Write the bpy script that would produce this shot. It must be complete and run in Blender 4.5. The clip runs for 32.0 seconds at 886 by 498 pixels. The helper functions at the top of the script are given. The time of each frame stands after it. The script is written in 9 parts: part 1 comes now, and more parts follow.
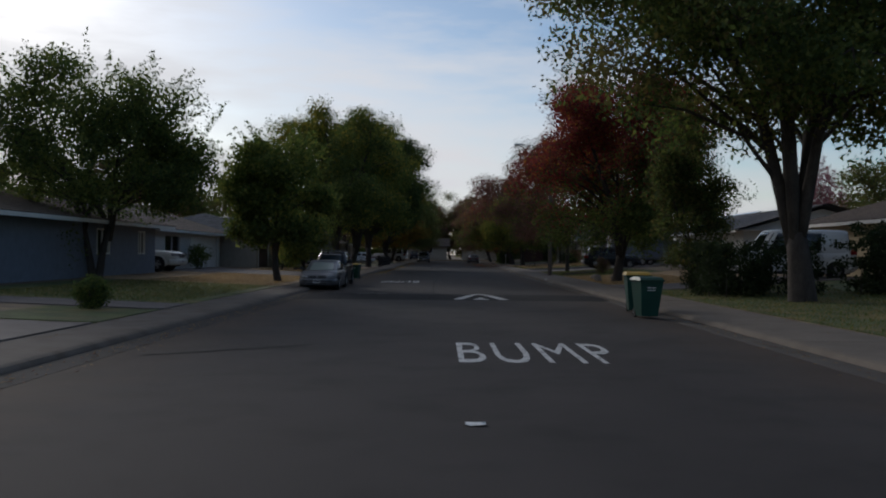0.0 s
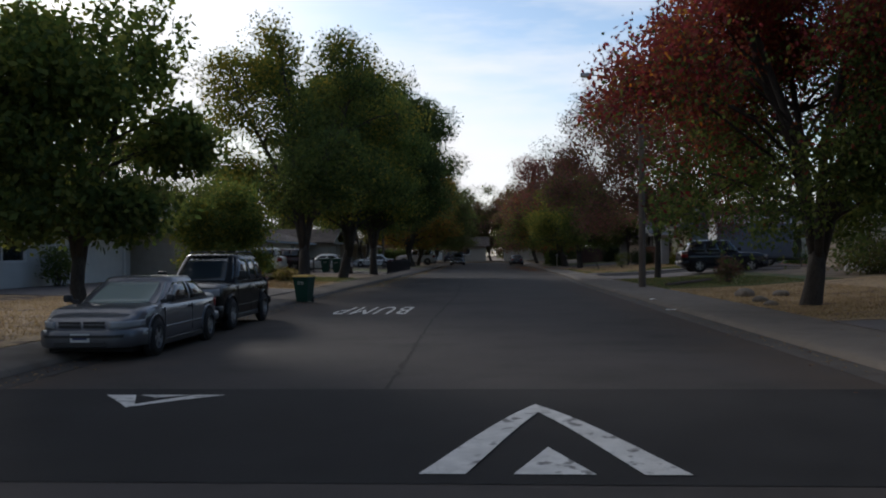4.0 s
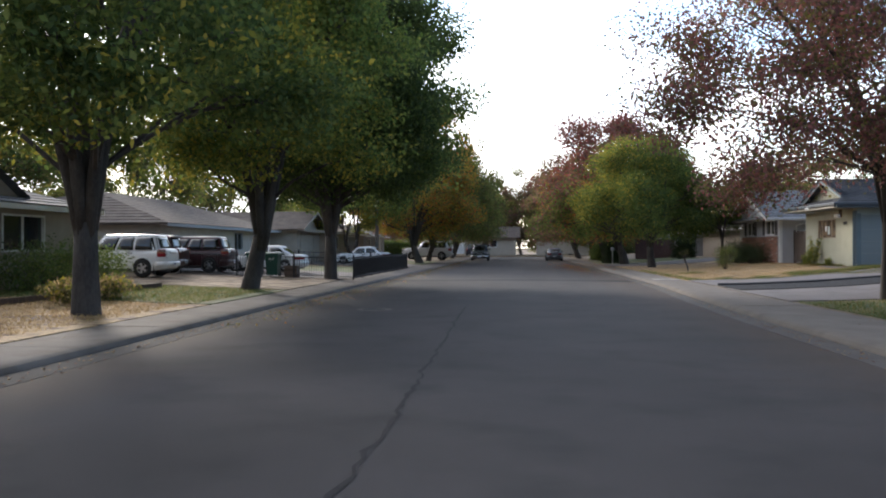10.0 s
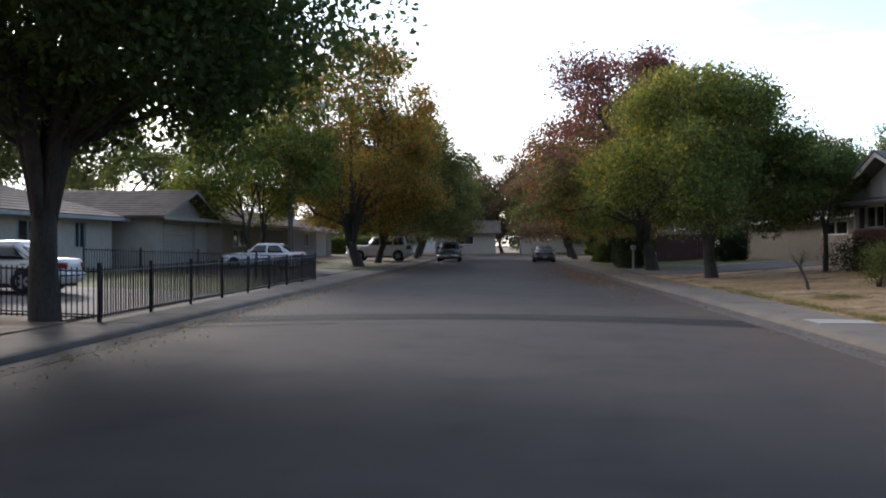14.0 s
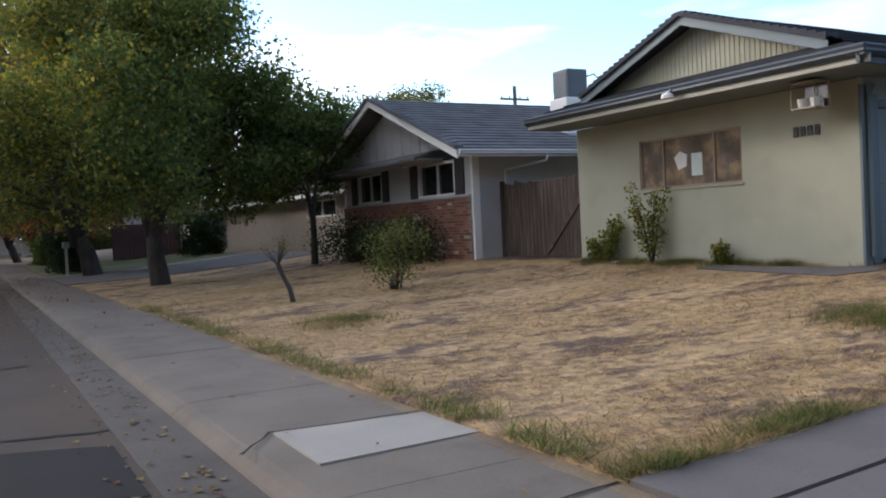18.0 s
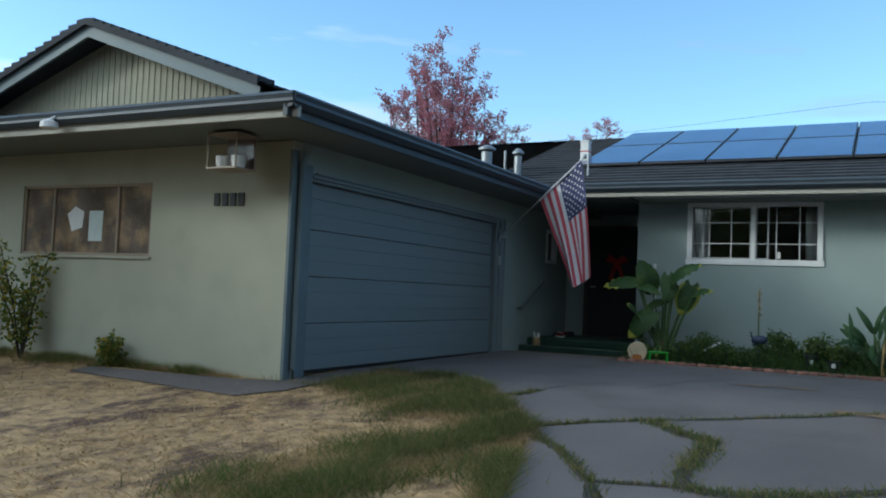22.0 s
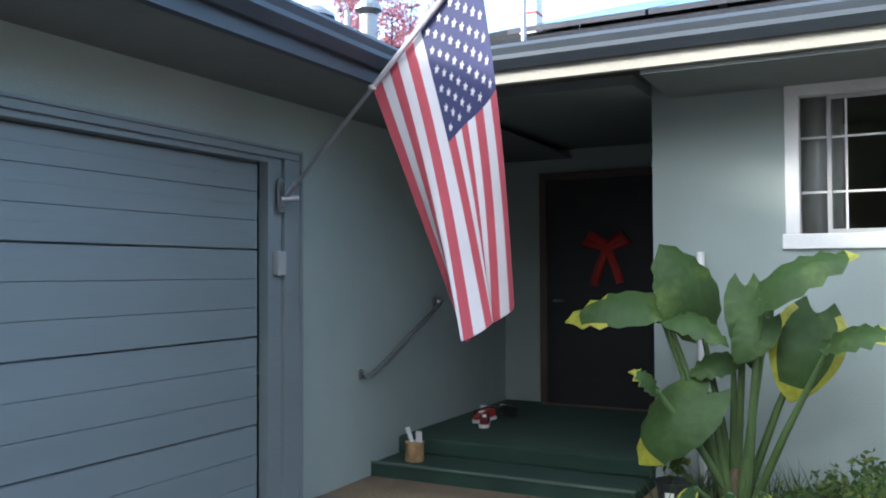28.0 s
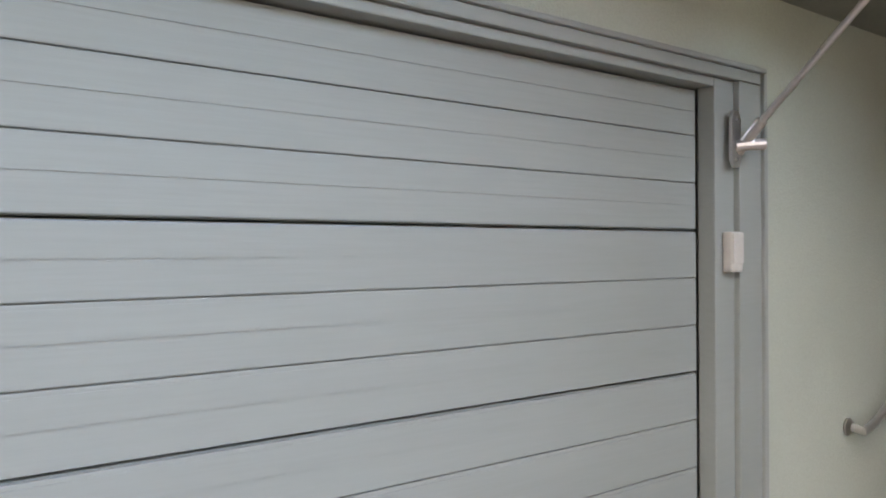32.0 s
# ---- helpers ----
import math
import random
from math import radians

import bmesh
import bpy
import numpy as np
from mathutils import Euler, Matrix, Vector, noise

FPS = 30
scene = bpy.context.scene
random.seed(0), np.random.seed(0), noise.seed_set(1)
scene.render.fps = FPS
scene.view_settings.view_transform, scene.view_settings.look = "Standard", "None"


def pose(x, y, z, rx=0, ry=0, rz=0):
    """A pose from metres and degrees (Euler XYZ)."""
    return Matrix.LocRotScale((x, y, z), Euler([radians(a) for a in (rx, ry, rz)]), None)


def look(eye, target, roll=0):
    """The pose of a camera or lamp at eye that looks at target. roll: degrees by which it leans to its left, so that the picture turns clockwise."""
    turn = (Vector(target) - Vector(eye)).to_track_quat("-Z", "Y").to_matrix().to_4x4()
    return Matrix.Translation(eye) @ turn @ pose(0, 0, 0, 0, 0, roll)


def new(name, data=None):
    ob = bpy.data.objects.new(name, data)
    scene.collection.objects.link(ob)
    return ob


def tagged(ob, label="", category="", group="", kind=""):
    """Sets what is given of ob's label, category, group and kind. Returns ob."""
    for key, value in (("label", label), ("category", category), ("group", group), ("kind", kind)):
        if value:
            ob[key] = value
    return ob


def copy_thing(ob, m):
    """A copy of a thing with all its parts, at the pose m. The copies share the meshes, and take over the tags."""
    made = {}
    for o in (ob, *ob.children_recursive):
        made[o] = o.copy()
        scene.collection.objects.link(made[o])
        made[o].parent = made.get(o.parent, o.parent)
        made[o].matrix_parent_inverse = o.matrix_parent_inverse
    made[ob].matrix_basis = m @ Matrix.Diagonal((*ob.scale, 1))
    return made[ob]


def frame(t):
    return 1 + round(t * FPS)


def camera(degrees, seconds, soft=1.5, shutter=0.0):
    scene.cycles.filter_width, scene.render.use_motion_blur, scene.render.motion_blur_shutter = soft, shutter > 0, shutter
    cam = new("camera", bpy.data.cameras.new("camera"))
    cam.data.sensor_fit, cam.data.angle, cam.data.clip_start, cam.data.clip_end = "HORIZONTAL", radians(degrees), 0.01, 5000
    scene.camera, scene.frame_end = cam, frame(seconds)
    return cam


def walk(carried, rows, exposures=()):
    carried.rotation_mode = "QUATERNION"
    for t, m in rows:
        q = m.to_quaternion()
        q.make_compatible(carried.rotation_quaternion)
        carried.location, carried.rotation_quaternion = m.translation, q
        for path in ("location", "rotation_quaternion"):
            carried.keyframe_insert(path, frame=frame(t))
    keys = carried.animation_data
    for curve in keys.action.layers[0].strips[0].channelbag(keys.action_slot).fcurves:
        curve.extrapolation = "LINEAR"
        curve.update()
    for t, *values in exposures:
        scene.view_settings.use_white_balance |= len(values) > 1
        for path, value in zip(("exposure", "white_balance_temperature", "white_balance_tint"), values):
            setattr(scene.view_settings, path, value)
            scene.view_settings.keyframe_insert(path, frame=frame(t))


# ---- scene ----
cam = camera(55.2, 32.0, soft=2.0, shutter=0.0)
# seconds, eye x y z, yaw, pitch, roll
ROWS = [
    (0, -0.300, -0.750, 1.500, -0.00, 0.31, 0.53),
    (0.5, -0.040, 2.300, 1.500, -0.04, 0.23, 0.32),
    (1, 0.179, 5.309, 1.500, 0.29, 0.11, 0.20),
    (1.5, 0.259, 8.018, 1.500, 0.66, 0.09, 0.08),
    (2, 0.332, 10.676, 1.500, 0.97, 0.13, -0.10),
    (2.5, 0.398, 13.356, 1.500, 1.28, 0.10, -0.24),
    (3, 0.460, 16.023, 1.500, 1.59, 0.24, -0.42),
    (3.5, 0.500, 18.630, 1.500, 2.18, 0.25, -0.47),
    (5.5, 0.489, 27.007, 1.500, 4.76, 1.01, 0.15),
    (6, 0.485, 28.961, 1.500, 4.97, -2.50, 0.36),
    (6.5, 0.478, 30.713, 1.500, 5.06, -0.86, 0.51),
    (7, 0.471, 32.531, 1.500, 5.20, -0.19, 0.10),
    (7.5, 0.467, 34.357, 1.500, 5.31, -0.13, -0.14),
    (8, 0.464, 36.209, 1.500, 5.35, -0.12, -0.21),
    (8.5, 0.453, 38.155, 1.500, 5.33, -0.03, -0.14),
    (9, 0.460, 40.203, 1.500, 5.17, -0.04, -0.14),
    (9.5, 0.460, 42.314, 1.500, 5.00, -0.07, -0.22),
    (10, 0.467, 44.516, 1.500, 4.90, -0.11, -0.12),
    (10.5, 0.474, 46.855, 1.500, 4.88, -0.19, 0.05),
    (11, 0.489, 49.293, 1.500, 4.79, -0.09, 0.08),
    (11.5, 0.496, 51.855, 1.500, 4.70, -0.09, 0.02),
    (12, 0.500, 54.549, 1.500, 4.62, -0.10, 0.07),
    (12.5, 0.500, 57.286, 1.500, 4.40, -0.32, 0.12),
    (13, 0.500, 60.032, 1.500, 4.10, -0.32, 0.20),
    (13.5, 0.500, 62.686, 1.500, 3.90, -0.30, 0.18),
    (15.5, 2.041, 72.744, 1.556, -1.84, -0.65, -1.49),
    (16, 2.554, 73.680, 1.545, -7.46, -1.14, -1.48),
    (16.5, 3.106, 74.626, 1.532, -14.24, -1.42, -1.79),
    (17, 3.653, 75.378, 1.513, -21.00, -1.64, -2.31),
    (17.5, 4.162, 75.907, 1.484, -25.83, -1.74, -2.66),
    (18, 4.606, 76.279, 1.461, -29.47, -1.68, -2.75),
    (18.5, 5.017, 76.666, 1.464, -33.36, -1.57, -2.19),
    (19, 5.411, 76.956, 1.471, -36.98, -1.21, -0.73),
    (19.5, 5.828, 77.233, 1.478, -41.06, -0.86, 0.15),
    (20, 6.310, 77.421, 1.485, -45.39, 1.11, 0.15),
    (20.5, 6.756, 77.620, 1.513, -50.27, 2.22, 0.24),
    (21, 7.182, 77.746, 1.533, -54.95, 2.28, 1.37),
    (21.5, 7.614, 77.867, 1.563, -59.22, 2.57, 2.70),
    (22, 8.034, 77.896, 1.616, -62.72, 2.93, 2.34),
    (22.5, 8.459, 78.031, 1.679, -66.34, 3.05, 2.53),
    (23, 9.023, 78.119, 1.712, -69.17, 3.64, 2.43),
    (23.5, 9.688, 78.272, 1.745, -72.19, 4.08, 2.30),
    (24, 10.354, 78.470, 1.773, -74.08, 4.26, 2.16),
    (24.5, 11.119, 78.541, 1.821, -73.55, 4.31, 1.89),
    (25, 11.903, 78.635, 1.870, -71.74, 4.17, 2.53),
    (25.5, 12.722, 78.808, 1.913, -69.90, 4.00, 2.70),
    (27.5, 16.109, 79.818, 2.104, -66.05, 2.44, -0.08),
    (28, 16.846, 80.239, 2.123, -62.56, 1.58, -0.24),
    (28.5, 17.449, 80.662, 2.137, -55.20, 0.40, 0.39),
    (29, 17.854, 81.106, 2.115, -45.57, 0.46, 0.21),
    (29.5, 18.138, 81.630, 2.190, -41.11, -0.02, 0.67),
    (30, 18.250, 81.823, 2.201, -39.02, -0.17, -0.20),
    (30.5, 18.270, 81.865, 2.222, -39.06, -0.37, -0.22),
    (31, 18.238, 81.845, 2.213, -39.27, -0.51, 0.01),
    (31.5, 18.201, 81.790, 2.199, -39.05, 0.36, -0.51),
    (32, 18.166, 81.772, 2.191, -39.33, 0.17, -0.24),
]


def aimed(x, y, z, yaw, pitch, roll):
    a, p = radians(yaw), radians(pitch)
    ahead = Vector((-math.sin(a) * math.cos(p), math.cos(a) * math.cos(p), math.sin(p)))
    return look((x, y, z), Vector((x, y, z)) + ahead, roll)


EXPOSURES = [(0.0, -1.9, 6280, 11.5), (1.0, -1.42, 6280, 11.5), (2.0, -1.42, 6280, 11.5), (3.0, -1.5, 6380, 11.5), (6.0, -0.9, 6380, 11.5), (8.0, -0.85, 6480, 10.5), (9.0, -0.22, 6480, 12.5), (10.0, 0.35, 6580, 11.5), (11.0, 0.45, 6580, 11.5), (12.0, 0.18, 6380, 12.5), (13.0, 0.05, 6380, 12.5),
             (16.0, 0.0, 6580, 13.5), (19.0, 0.08, 6050, 13), (21.0, -0.36, 5550, -1), (24.0, -0.40, 6100, -4), (25.0, -0.12, 6500, -1), (28.0, 1.55, 6100, 8), (29.0, 2.85, 7400, 10), (30.0, 2.72, 8200, 16), (31.0, 2.75, 8800, 16), (32.0, 2.88, 9200, 20)]
walk(cam, [(t, aimed(*row)) for t, *row in ROWS], EXPOSURES)

# ---------- sky and sun ----------
SUN_AZ, SUN_EL = radians(31), radians(20)      # azimuth from +y towards -x
world = bpy.data.worlds.new("world")
scene.world = world
world.use_nodes = True
wn, wl = world.node_tree.nodes, world.node_tree.links
wn.clear()
w_out = wn.new("ShaderNodeOutputWorld")
w_bg = wn.new("ShaderNodeBackground")
w_bg.inputs["Strength"].default_value = 0.155
w_sky = wn.new("ShaderNodeTexSky")
w_sky.sky_type = "NISHITA"
w_sky.sun_disc = False
w_sky.sun_elevation = SUN_EL
w_sky.sun_rotation = -SUN_AZ
w_sky.air_density, w_sky.dust_density, w_sky.ozone_density = 1.0, 0.5, 2.0
w_geo = wn.new("ShaderNodeTexCoord")
w_map = wn.new("ShaderNodeMapping")
w_map.inputs["Scale"].default_value = (1.0, 0.8, 5.0)
w_noise = wn.new("ShaderNodeTexNoise")
w_noise.inputs["Scale"].default_value = 2.6
w_noise.inputs["Detail"].default_value = 9.0
w_noise.inputs["Roughness"].default_value = 0.58
w_ramp = wn.new("ShaderNodeValToRGB")
w_ramp.color_ramp.elements[0].position, w_ramp.color_ramp.elements[1].position = 0.42, 0.70
w_mix = wn.new("ShaderNodeMix")
w_mix.data_type = "RGBA"
w_dot = wn.new("ShaderNodeVectorMath")      # thin cloud glows round the veiled sun
w_dot.operation = "DOT_PRODUCT"
w_dot.inputs[1].default_value = (-math.sin(SUN_AZ) * math.cos(SUN_EL), math.cos(SUN_AZ) * math.cos(SUN_EL), math.sin(SUN_EL))
w_pow = wn.new("ShaderNodeMapRange")
w_pow.interpolation_type = "SMOOTHSTEP"
w_pow.inputs[1].default_value, w_pow.inputs[2].default_value = -0.4, 1.0
w_pow.inputs[3].default_value, w_pow.inputs[4].default_value = 4.0, 17.0
wl.new(w_dot.outputs["Value"], w_pow.inputs[0])
w_cloud = wn.new("ShaderNodeVectorMath")
w_cloud.operation = "SCALE"
w_cloud.inputs[0].default_value = (1.0, 1.0, 1.01)
wl.new(w_pow.outputs[0], w_cloud.inputs["Scale"])
wl.new(w_cloud.outputs[0], w_mix.inputs[7])
wl.new(w_geo.outputs["Generated"], w_map.inputs["Vector"])
wl.new(w_geo.outputs["Generated"], w_dot.inputs[0])
wl.new(w_map.outputs["Vector"], w_noise.inputs["Vector"])
w_sep = wn.new("ShaderNodeSeparateXYZ")
wl.new(w_geo.outputs["Generated"], w_sep.inputs[0])
w_cov = wn.new("ShaderNodeMath")          # cloud thickens towards the north-west
w_cov.operation = "MULTIPLY_ADD"
w_cov.inputs[1].default_value = -0.17
wl.new(w_sep.outputs["X"], w_cov.inputs[0])
wl.new(w_noise.outputs["Fac"], w_cov.inputs[2])
w_low = wn.new("ShaderNodeMapRange")       # and towards the horizon
w_low.inputs[1].default_value, w_low.inputs[2].default_value = 0.0, 0.26
w_low.inputs[3].default_value, w_low.inputs[4].default_value = 0.20, 0.0
wl.new(w_sep.outputs["Z"], w_low.inputs[0])
w_add = wn.new("ShaderNodeMath")
wl.new(w_cov.outputs[0], w_add.inputs[0])
wl.new(w_low.outputs[0], w_add.inputs[1])
wl.new(w_add.outputs[0], w_ramp.inputs["Fac"])
wl.new(w_ramp.outputs["Color"], w_mix.inputs[0])
w_hsv = wn.new("ShaderNodeHueSaturation")
w_hsv.inputs["Saturation"].default_value, w_hsv.inputs["Value"].default_value = 1.02, 2.2
wl.new(w_sky.outputs["Color"], w_hsv.inputs["Color"])
wl.new(w_hsv.outputs["Color"], w_mix.inputs[6])
wl.new(w_mix.outputs[2], w_bg.inputs["Color"])
wl.new(w_bg.outputs["Background"], w_out.inputs["Surface"])

sun = new("sun", bpy.data.lights.new("sun", "SUN"))
sun.data.energy, sun.data.angle, sun.data.color = 3.0, radians(10), (1.0, 0.93, 0.84)
sun_way = Vector((-math.sin(SUN_AZ) * math.cos(SUN_EL), math.cos(SUN_AZ) * math.cos(SUN_EL), math.sin(SUN_EL)))
sun.matrix_world = look(sun_way * 100, (0, 0, 0))

# ---------- materials ----------
MATS = {}


def mat(name, color, rough=0.8, metal=0.0, vary=0.12, scale=3.0, fine=60.0, bump=0.15, island=0.0, spots=None, spec=0.4, coat=0.0, stretch=(1, 1, 1), second=None):
    """Procedural surface: a base colour with a broad and a fine variation, fine relief, and stains of a second colour."""
    if name in MATS:
        return MATS[name]
    m = bpy.data.materials.new(name)
    m.use_nodes = True
    n, l = m.node_tree.nodes, m.node_tree.links
    b = n["Principled BSDF"]
    tc = n.new("ShaderNodeTexCoord")
    mp = n.new("ShaderNodeMapping")
    mp.inputs["Scale"].default_value = stretch
    l.new(tc.outputs["Object"], mp.inputs["Vector"])
    big = n.new("ShaderNodeTexNoise")
    big.inputs["Scale"].default_value, big.inputs["Detail"].default_value = scale, 6
    sml = n.new("ShaderNodeTexNoise")
    sml.inputs["Scale"].default_value, sml.inputs["Detail"].default_value = fine, 3
    for t in (big, sml):
        l.new(mp.outputs["Vector"], t.inputs["Vector"])
    add = n.new("ShaderNodeMath")
    add.operation = "MULTIPLY_ADD"
    add.inputs[1].default_value = 0.6
    l.new(sml.outputs["Fac"], add.inputs[0])
    l.new(big.outputs["Fac"], add.inputs[2])
    rng = n.new("ShaderNodeMapRange")
    rng.inputs[1].default_value, rng.inputs[2].default_value = 0.5, 1.1
    rng.inputs[3].default_value, rng.inputs[4].default_value = 1 - vary * 1.6, 1 + vary * 1.6
    l.new(add.outputs[0], rng.inputs[0])
    col = n.new("ShaderNodeRGB")
    col.outputs[0].default_value = (*color, 1)
    last = col.outputs[0]
    if second:
        mx = n.new("ShaderNodeMix")
        mx.data_type = "RGBA"
        rp = n.new("ShaderNodeValToRGB")
        lo, hi, c2, sc = second
        rp.color_ramp.elements[0].position, rp.color_ramp.elements[1].position = lo, hi
        t2 = n.new("ShaderNodeTexNoise")
        t2.inputs["Scale"].default_value, t2.inputs["Detail"].default_value = sc, 7
        l.new(mp.outputs["Vector"], t2.inputs["Vector"])
        l.new(t2.outputs["Fac"], rp.inputs["Fac"])
        l.new(rp.outputs["Color"], mx.inputs[0])
        l.new(last, mx.inputs[6])
        mx.inputs[7].default_value = (*c2, 1)
        last = mx.outputs[2]
    if spots:
        mx = n.new("ShaderNodeMix")
        mx.data_type = "RGBA"
        isl = n.new("ShaderNodeNewGeometry")
        rp = n.new("ShaderNodeValToRGB")
        rp.color_ramp.interpolation = "CONSTANT"
        cr = rp.color_ramp
        for k, c in enumerate(spots):
            e = cr.elements[k] if k < 2 else cr.elements.new(k / len(spots))
            e.position, e.color = k / len(spots), (*c, 1)
        l.new(isl.outputs["Random Per Island"], rp.inputs["Fac"])
        last = rp.outputs["Color"]
    mul = n.new("ShaderNodeMix")
    mul.data_type, mul.blend_type = "RGBA", "MULTIPLY"
    mul.inputs[0].default_value = 1.0
    l.new(last, mul.inputs[6])
    l.new(rng.outputs[0], mul.inputs[7])
    last = mul.outputs[2]
    if island:
        oi = n.new("ShaderNodeObjectInfo")
        r2 = n.new("ShaderNodeMapRange")
        r2.inputs[3].default_value, r2.inputs[4].default_value = 1 - island, 1 + island
        l.new(oi.outputs["Random"], r2.inputs[0])
        m2 = n.new("ShaderNodeMix")
        m2.data_type, m2.blend_type = "RGBA", "MULTIPLY"
        m2.inputs[0].default_value = 1.0
        l.new(last, m2.inputs[6])
        l.new(r2.outputs[0], m2.inputs[7])
        last = m2.outputs[2]
    l.new(last, b.inputs["Base Color"])
    b.inputs["Metallic"].default_value = metal
    b.inputs["Specular IOR Level"].default_value = spec
    if coat:
        b.inputs["Coat Weight"].default_value = coat
        b.inputs["Coat Roughness"].default_value = 0.06
    rr = n.new("ShaderNodeMapRange")
    rr.inputs[3].default_value, rr.inputs[4].default_value = max(0.02, rough - 0.12), min(1, rough + 0.1)
    l.new(big.outputs["Fac"], rr.inputs[0])
    l.new(rr.outputs[0], b.inputs["Roughness"])
    if bump:
        bp = n.new("ShaderNodeBump")
        bp.inputs["Strength"].default_value, bp.inputs["Distance"].default_value = bump, 0.02
        l.new(add.outputs[0], bp.inputs["Height"])
        l.new(bp.outputs["Normal"], b.inputs["Normal"])
    MATS[name] = m
    return m


def glass_mat(name, tint=(0.02, 0.025, 0.03), rough=0.04):
    """Dark window glass: a glossy pane over a dim interior."""
    if name in MATS:
        return MATS[name]
    m = bpy.data.materials.new(name)
    m.use_nodes = True
    n, l = m.node_tree.nodes, m.node_tree.links
    b = n["Principled BSDF"]
    t = n.new("ShaderNodeTexNoise")
    t.inputs["Scale"].default_value = 1.3
    rp = n.new("ShaderNodeMapRange")
    rp.inputs[3].default_value, rp.inputs[4].default_value = rough * 0.5, rough * 1.8
    l.new(t.outputs["Fac"], rp.inputs[0])
    l.new(rp.outputs[0], b.inputs["Roughness"])
    b.inputs["Base Color"].default_value = (*tint, 1)
    b.inputs["Specular IOR Level"].default_value = 0.7
    MATS[name] = m
    return m


def leaf_mat(name, colours, thin=0.46, gain=(1.85, 1.8, 1.35)):
    """Leaves: a colour for each leaf, some light passing through."""
    m = mat(name, colours[0], rough=0.75, vary=0.15, scale=0.7, fine=9, bump=0, spots=colours, spec=0.15)
    n, l = m.node_tree.nodes, m.node_tree.links
    b = n["Principled BSDF"]
    tr = n.new("ShaderNodeBsdfTranslucent")
    mx = n.new("ShaderNodeMixShader")
    mx.inputs[0].default_value = thin
    src = b.inputs["Base Color"].links[0].from_socket
    bright = n.new("ShaderNodeVectorMath")      # light through a leaf is brighter and yellower
    bright.operation = "MULTIPLY"
    bright.inputs[1].default_value = gain
    l.new(src, bright.inputs[0])
    l.new(bright.outputs[0], tr.inputs["Color"])
    l.new(b.outputs[0], mx.inputs[1])
    l.new(tr.outputs[0], mx.inputs[2])
    l.new(mx.outputs[0], n["Material Output"].inputs["Surface"])
    return m


ASPHALT = mat("asphalt", (0.055, 0.049, 0.0465), spec=0.15, rough=0.86, vary=0.22, scale=0.35, fine=140, bump=0.35, second=(0.5, 0.72, (0.040, 0.037, 0.035), 0.9))


def gutter_dust(m, tint, inner, outer):
    """Brown dust and crushed leaves that gather towards the gutters."""
    n, l = m.node_tree.nodes, m.node_tree.links
    b = n["Principled BSDF"]
    src = b.inputs["Base Color"].links[0].from_socket
    tc = n.new("ShaderNodeTexCoord")
    sp = n.new("ShaderNodeSeparateXYZ")
    l.new(tc.outputs["Object"], sp.inputs[0])
    ab = n.new("ShaderNodeMath")
    ab.operation = "ABSOLUTE"
    l.new(sp.outputs["X"], ab.inputs[0])
    ns = n.new("ShaderNodeTexNoise")
    ns.inputs["Scale"].default_value, ns.inputs["Detail"].default_value = 0.8, 8
    l.new(tc.outputs["Object"], ns.inputs["Vector"])
    ad = n.new("ShaderNodeMath")
    ad.operation = "MULTIPLY_ADD"
    ad.inputs[1].default_value = 2.4
    l.new(ns.outputs["Fac"], ad.inputs[0])
    l.new(ab.outputs[0], ad.inputs[2])
    mr = n.new("ShaderNodeMapRange")
    mr.inputs[1].default_value, mr.inputs[2].default_value = inner + 1.2, outer + 1.2
    mr.inputs[3].default_value, mr.inputs[4].default_value = 0.0, 0.75
    l.new(ad.outputs[0], mr.inputs[0])
    mx = n.new("ShaderNodeMix")
    mx.data_type = "RGBA"
    l.new(mr.outputs[0], mx.inputs[0])
    l.new(src, mx.inputs[6])
    mx.inputs[7].default_value = (*tint, 1)
    l.new(mx.outputs[2], b.inputs["Base Color"])


gutter_dust(ASPHALT, (0.088, 0.064, 0.047), 3.4, 5.6)
ASPHALT_PATCH = mat("asphalt_patch", (0.026, 0.0255, 0.0265), spec=0.12, rough=0.9, vary=0.2, scale=1.2, fine=150, bump=0.4)
TAR_WORN = mat("worn_tar", (0.030, 0.028, 0.027), spec=0.12, rough=0.85, vary=0.3, scale=5, fine=60)
TAR = mat("tar", (0.018, 0.017, 0.017), spec=0.12, rough=0.8, vary=0.2, scale=6, fine=60)
PAINT_ROAD = mat("road_paint", (0.55, 0.54, 0.52), rough=0.75, vary=0.15, scale=6, fine=90, bump=0.2, second=(0.56, 0.66, (0.16, 0.155, 0.15), 7))
CONCRETE = mat("concrete", (0.160, 0.136, 0.113), rough=0.9, vary=0.14, scale=1.2, fine=90, bump=0.25, island=0.03, second=(0.55, 0.75, (0.128, 0.110, 0.093), 2.2), spec=0.2)
GUTTER = mat("gutter_concrete", (0.082, 0.070, 0.060), rough=0.92, vary=0.22, scale=1.5, fine=70, bump=0.3, island=0.05, second=(0.5, 0.68, (0.075, 0.064, 0.054), 1.7))
GUTTER_DARK = mat("dark_gutter_concrete", (0.058, 0.052, 0.048), rough=0.92, vary=0.25, scale=1.5, fine=70, bump=0.3, island=0.05, spec=0.15)
CONCRETE_WORN = mat("worn_concrete", (0.128, 0.110, 0.094), rough=0.92, vary=0.2, scale=1.3, fine=80, bump=0.3, island=0.08, spec=0.2, second=(0.5, 0.7, (0.10, 0.080, 0.064), 1.6))
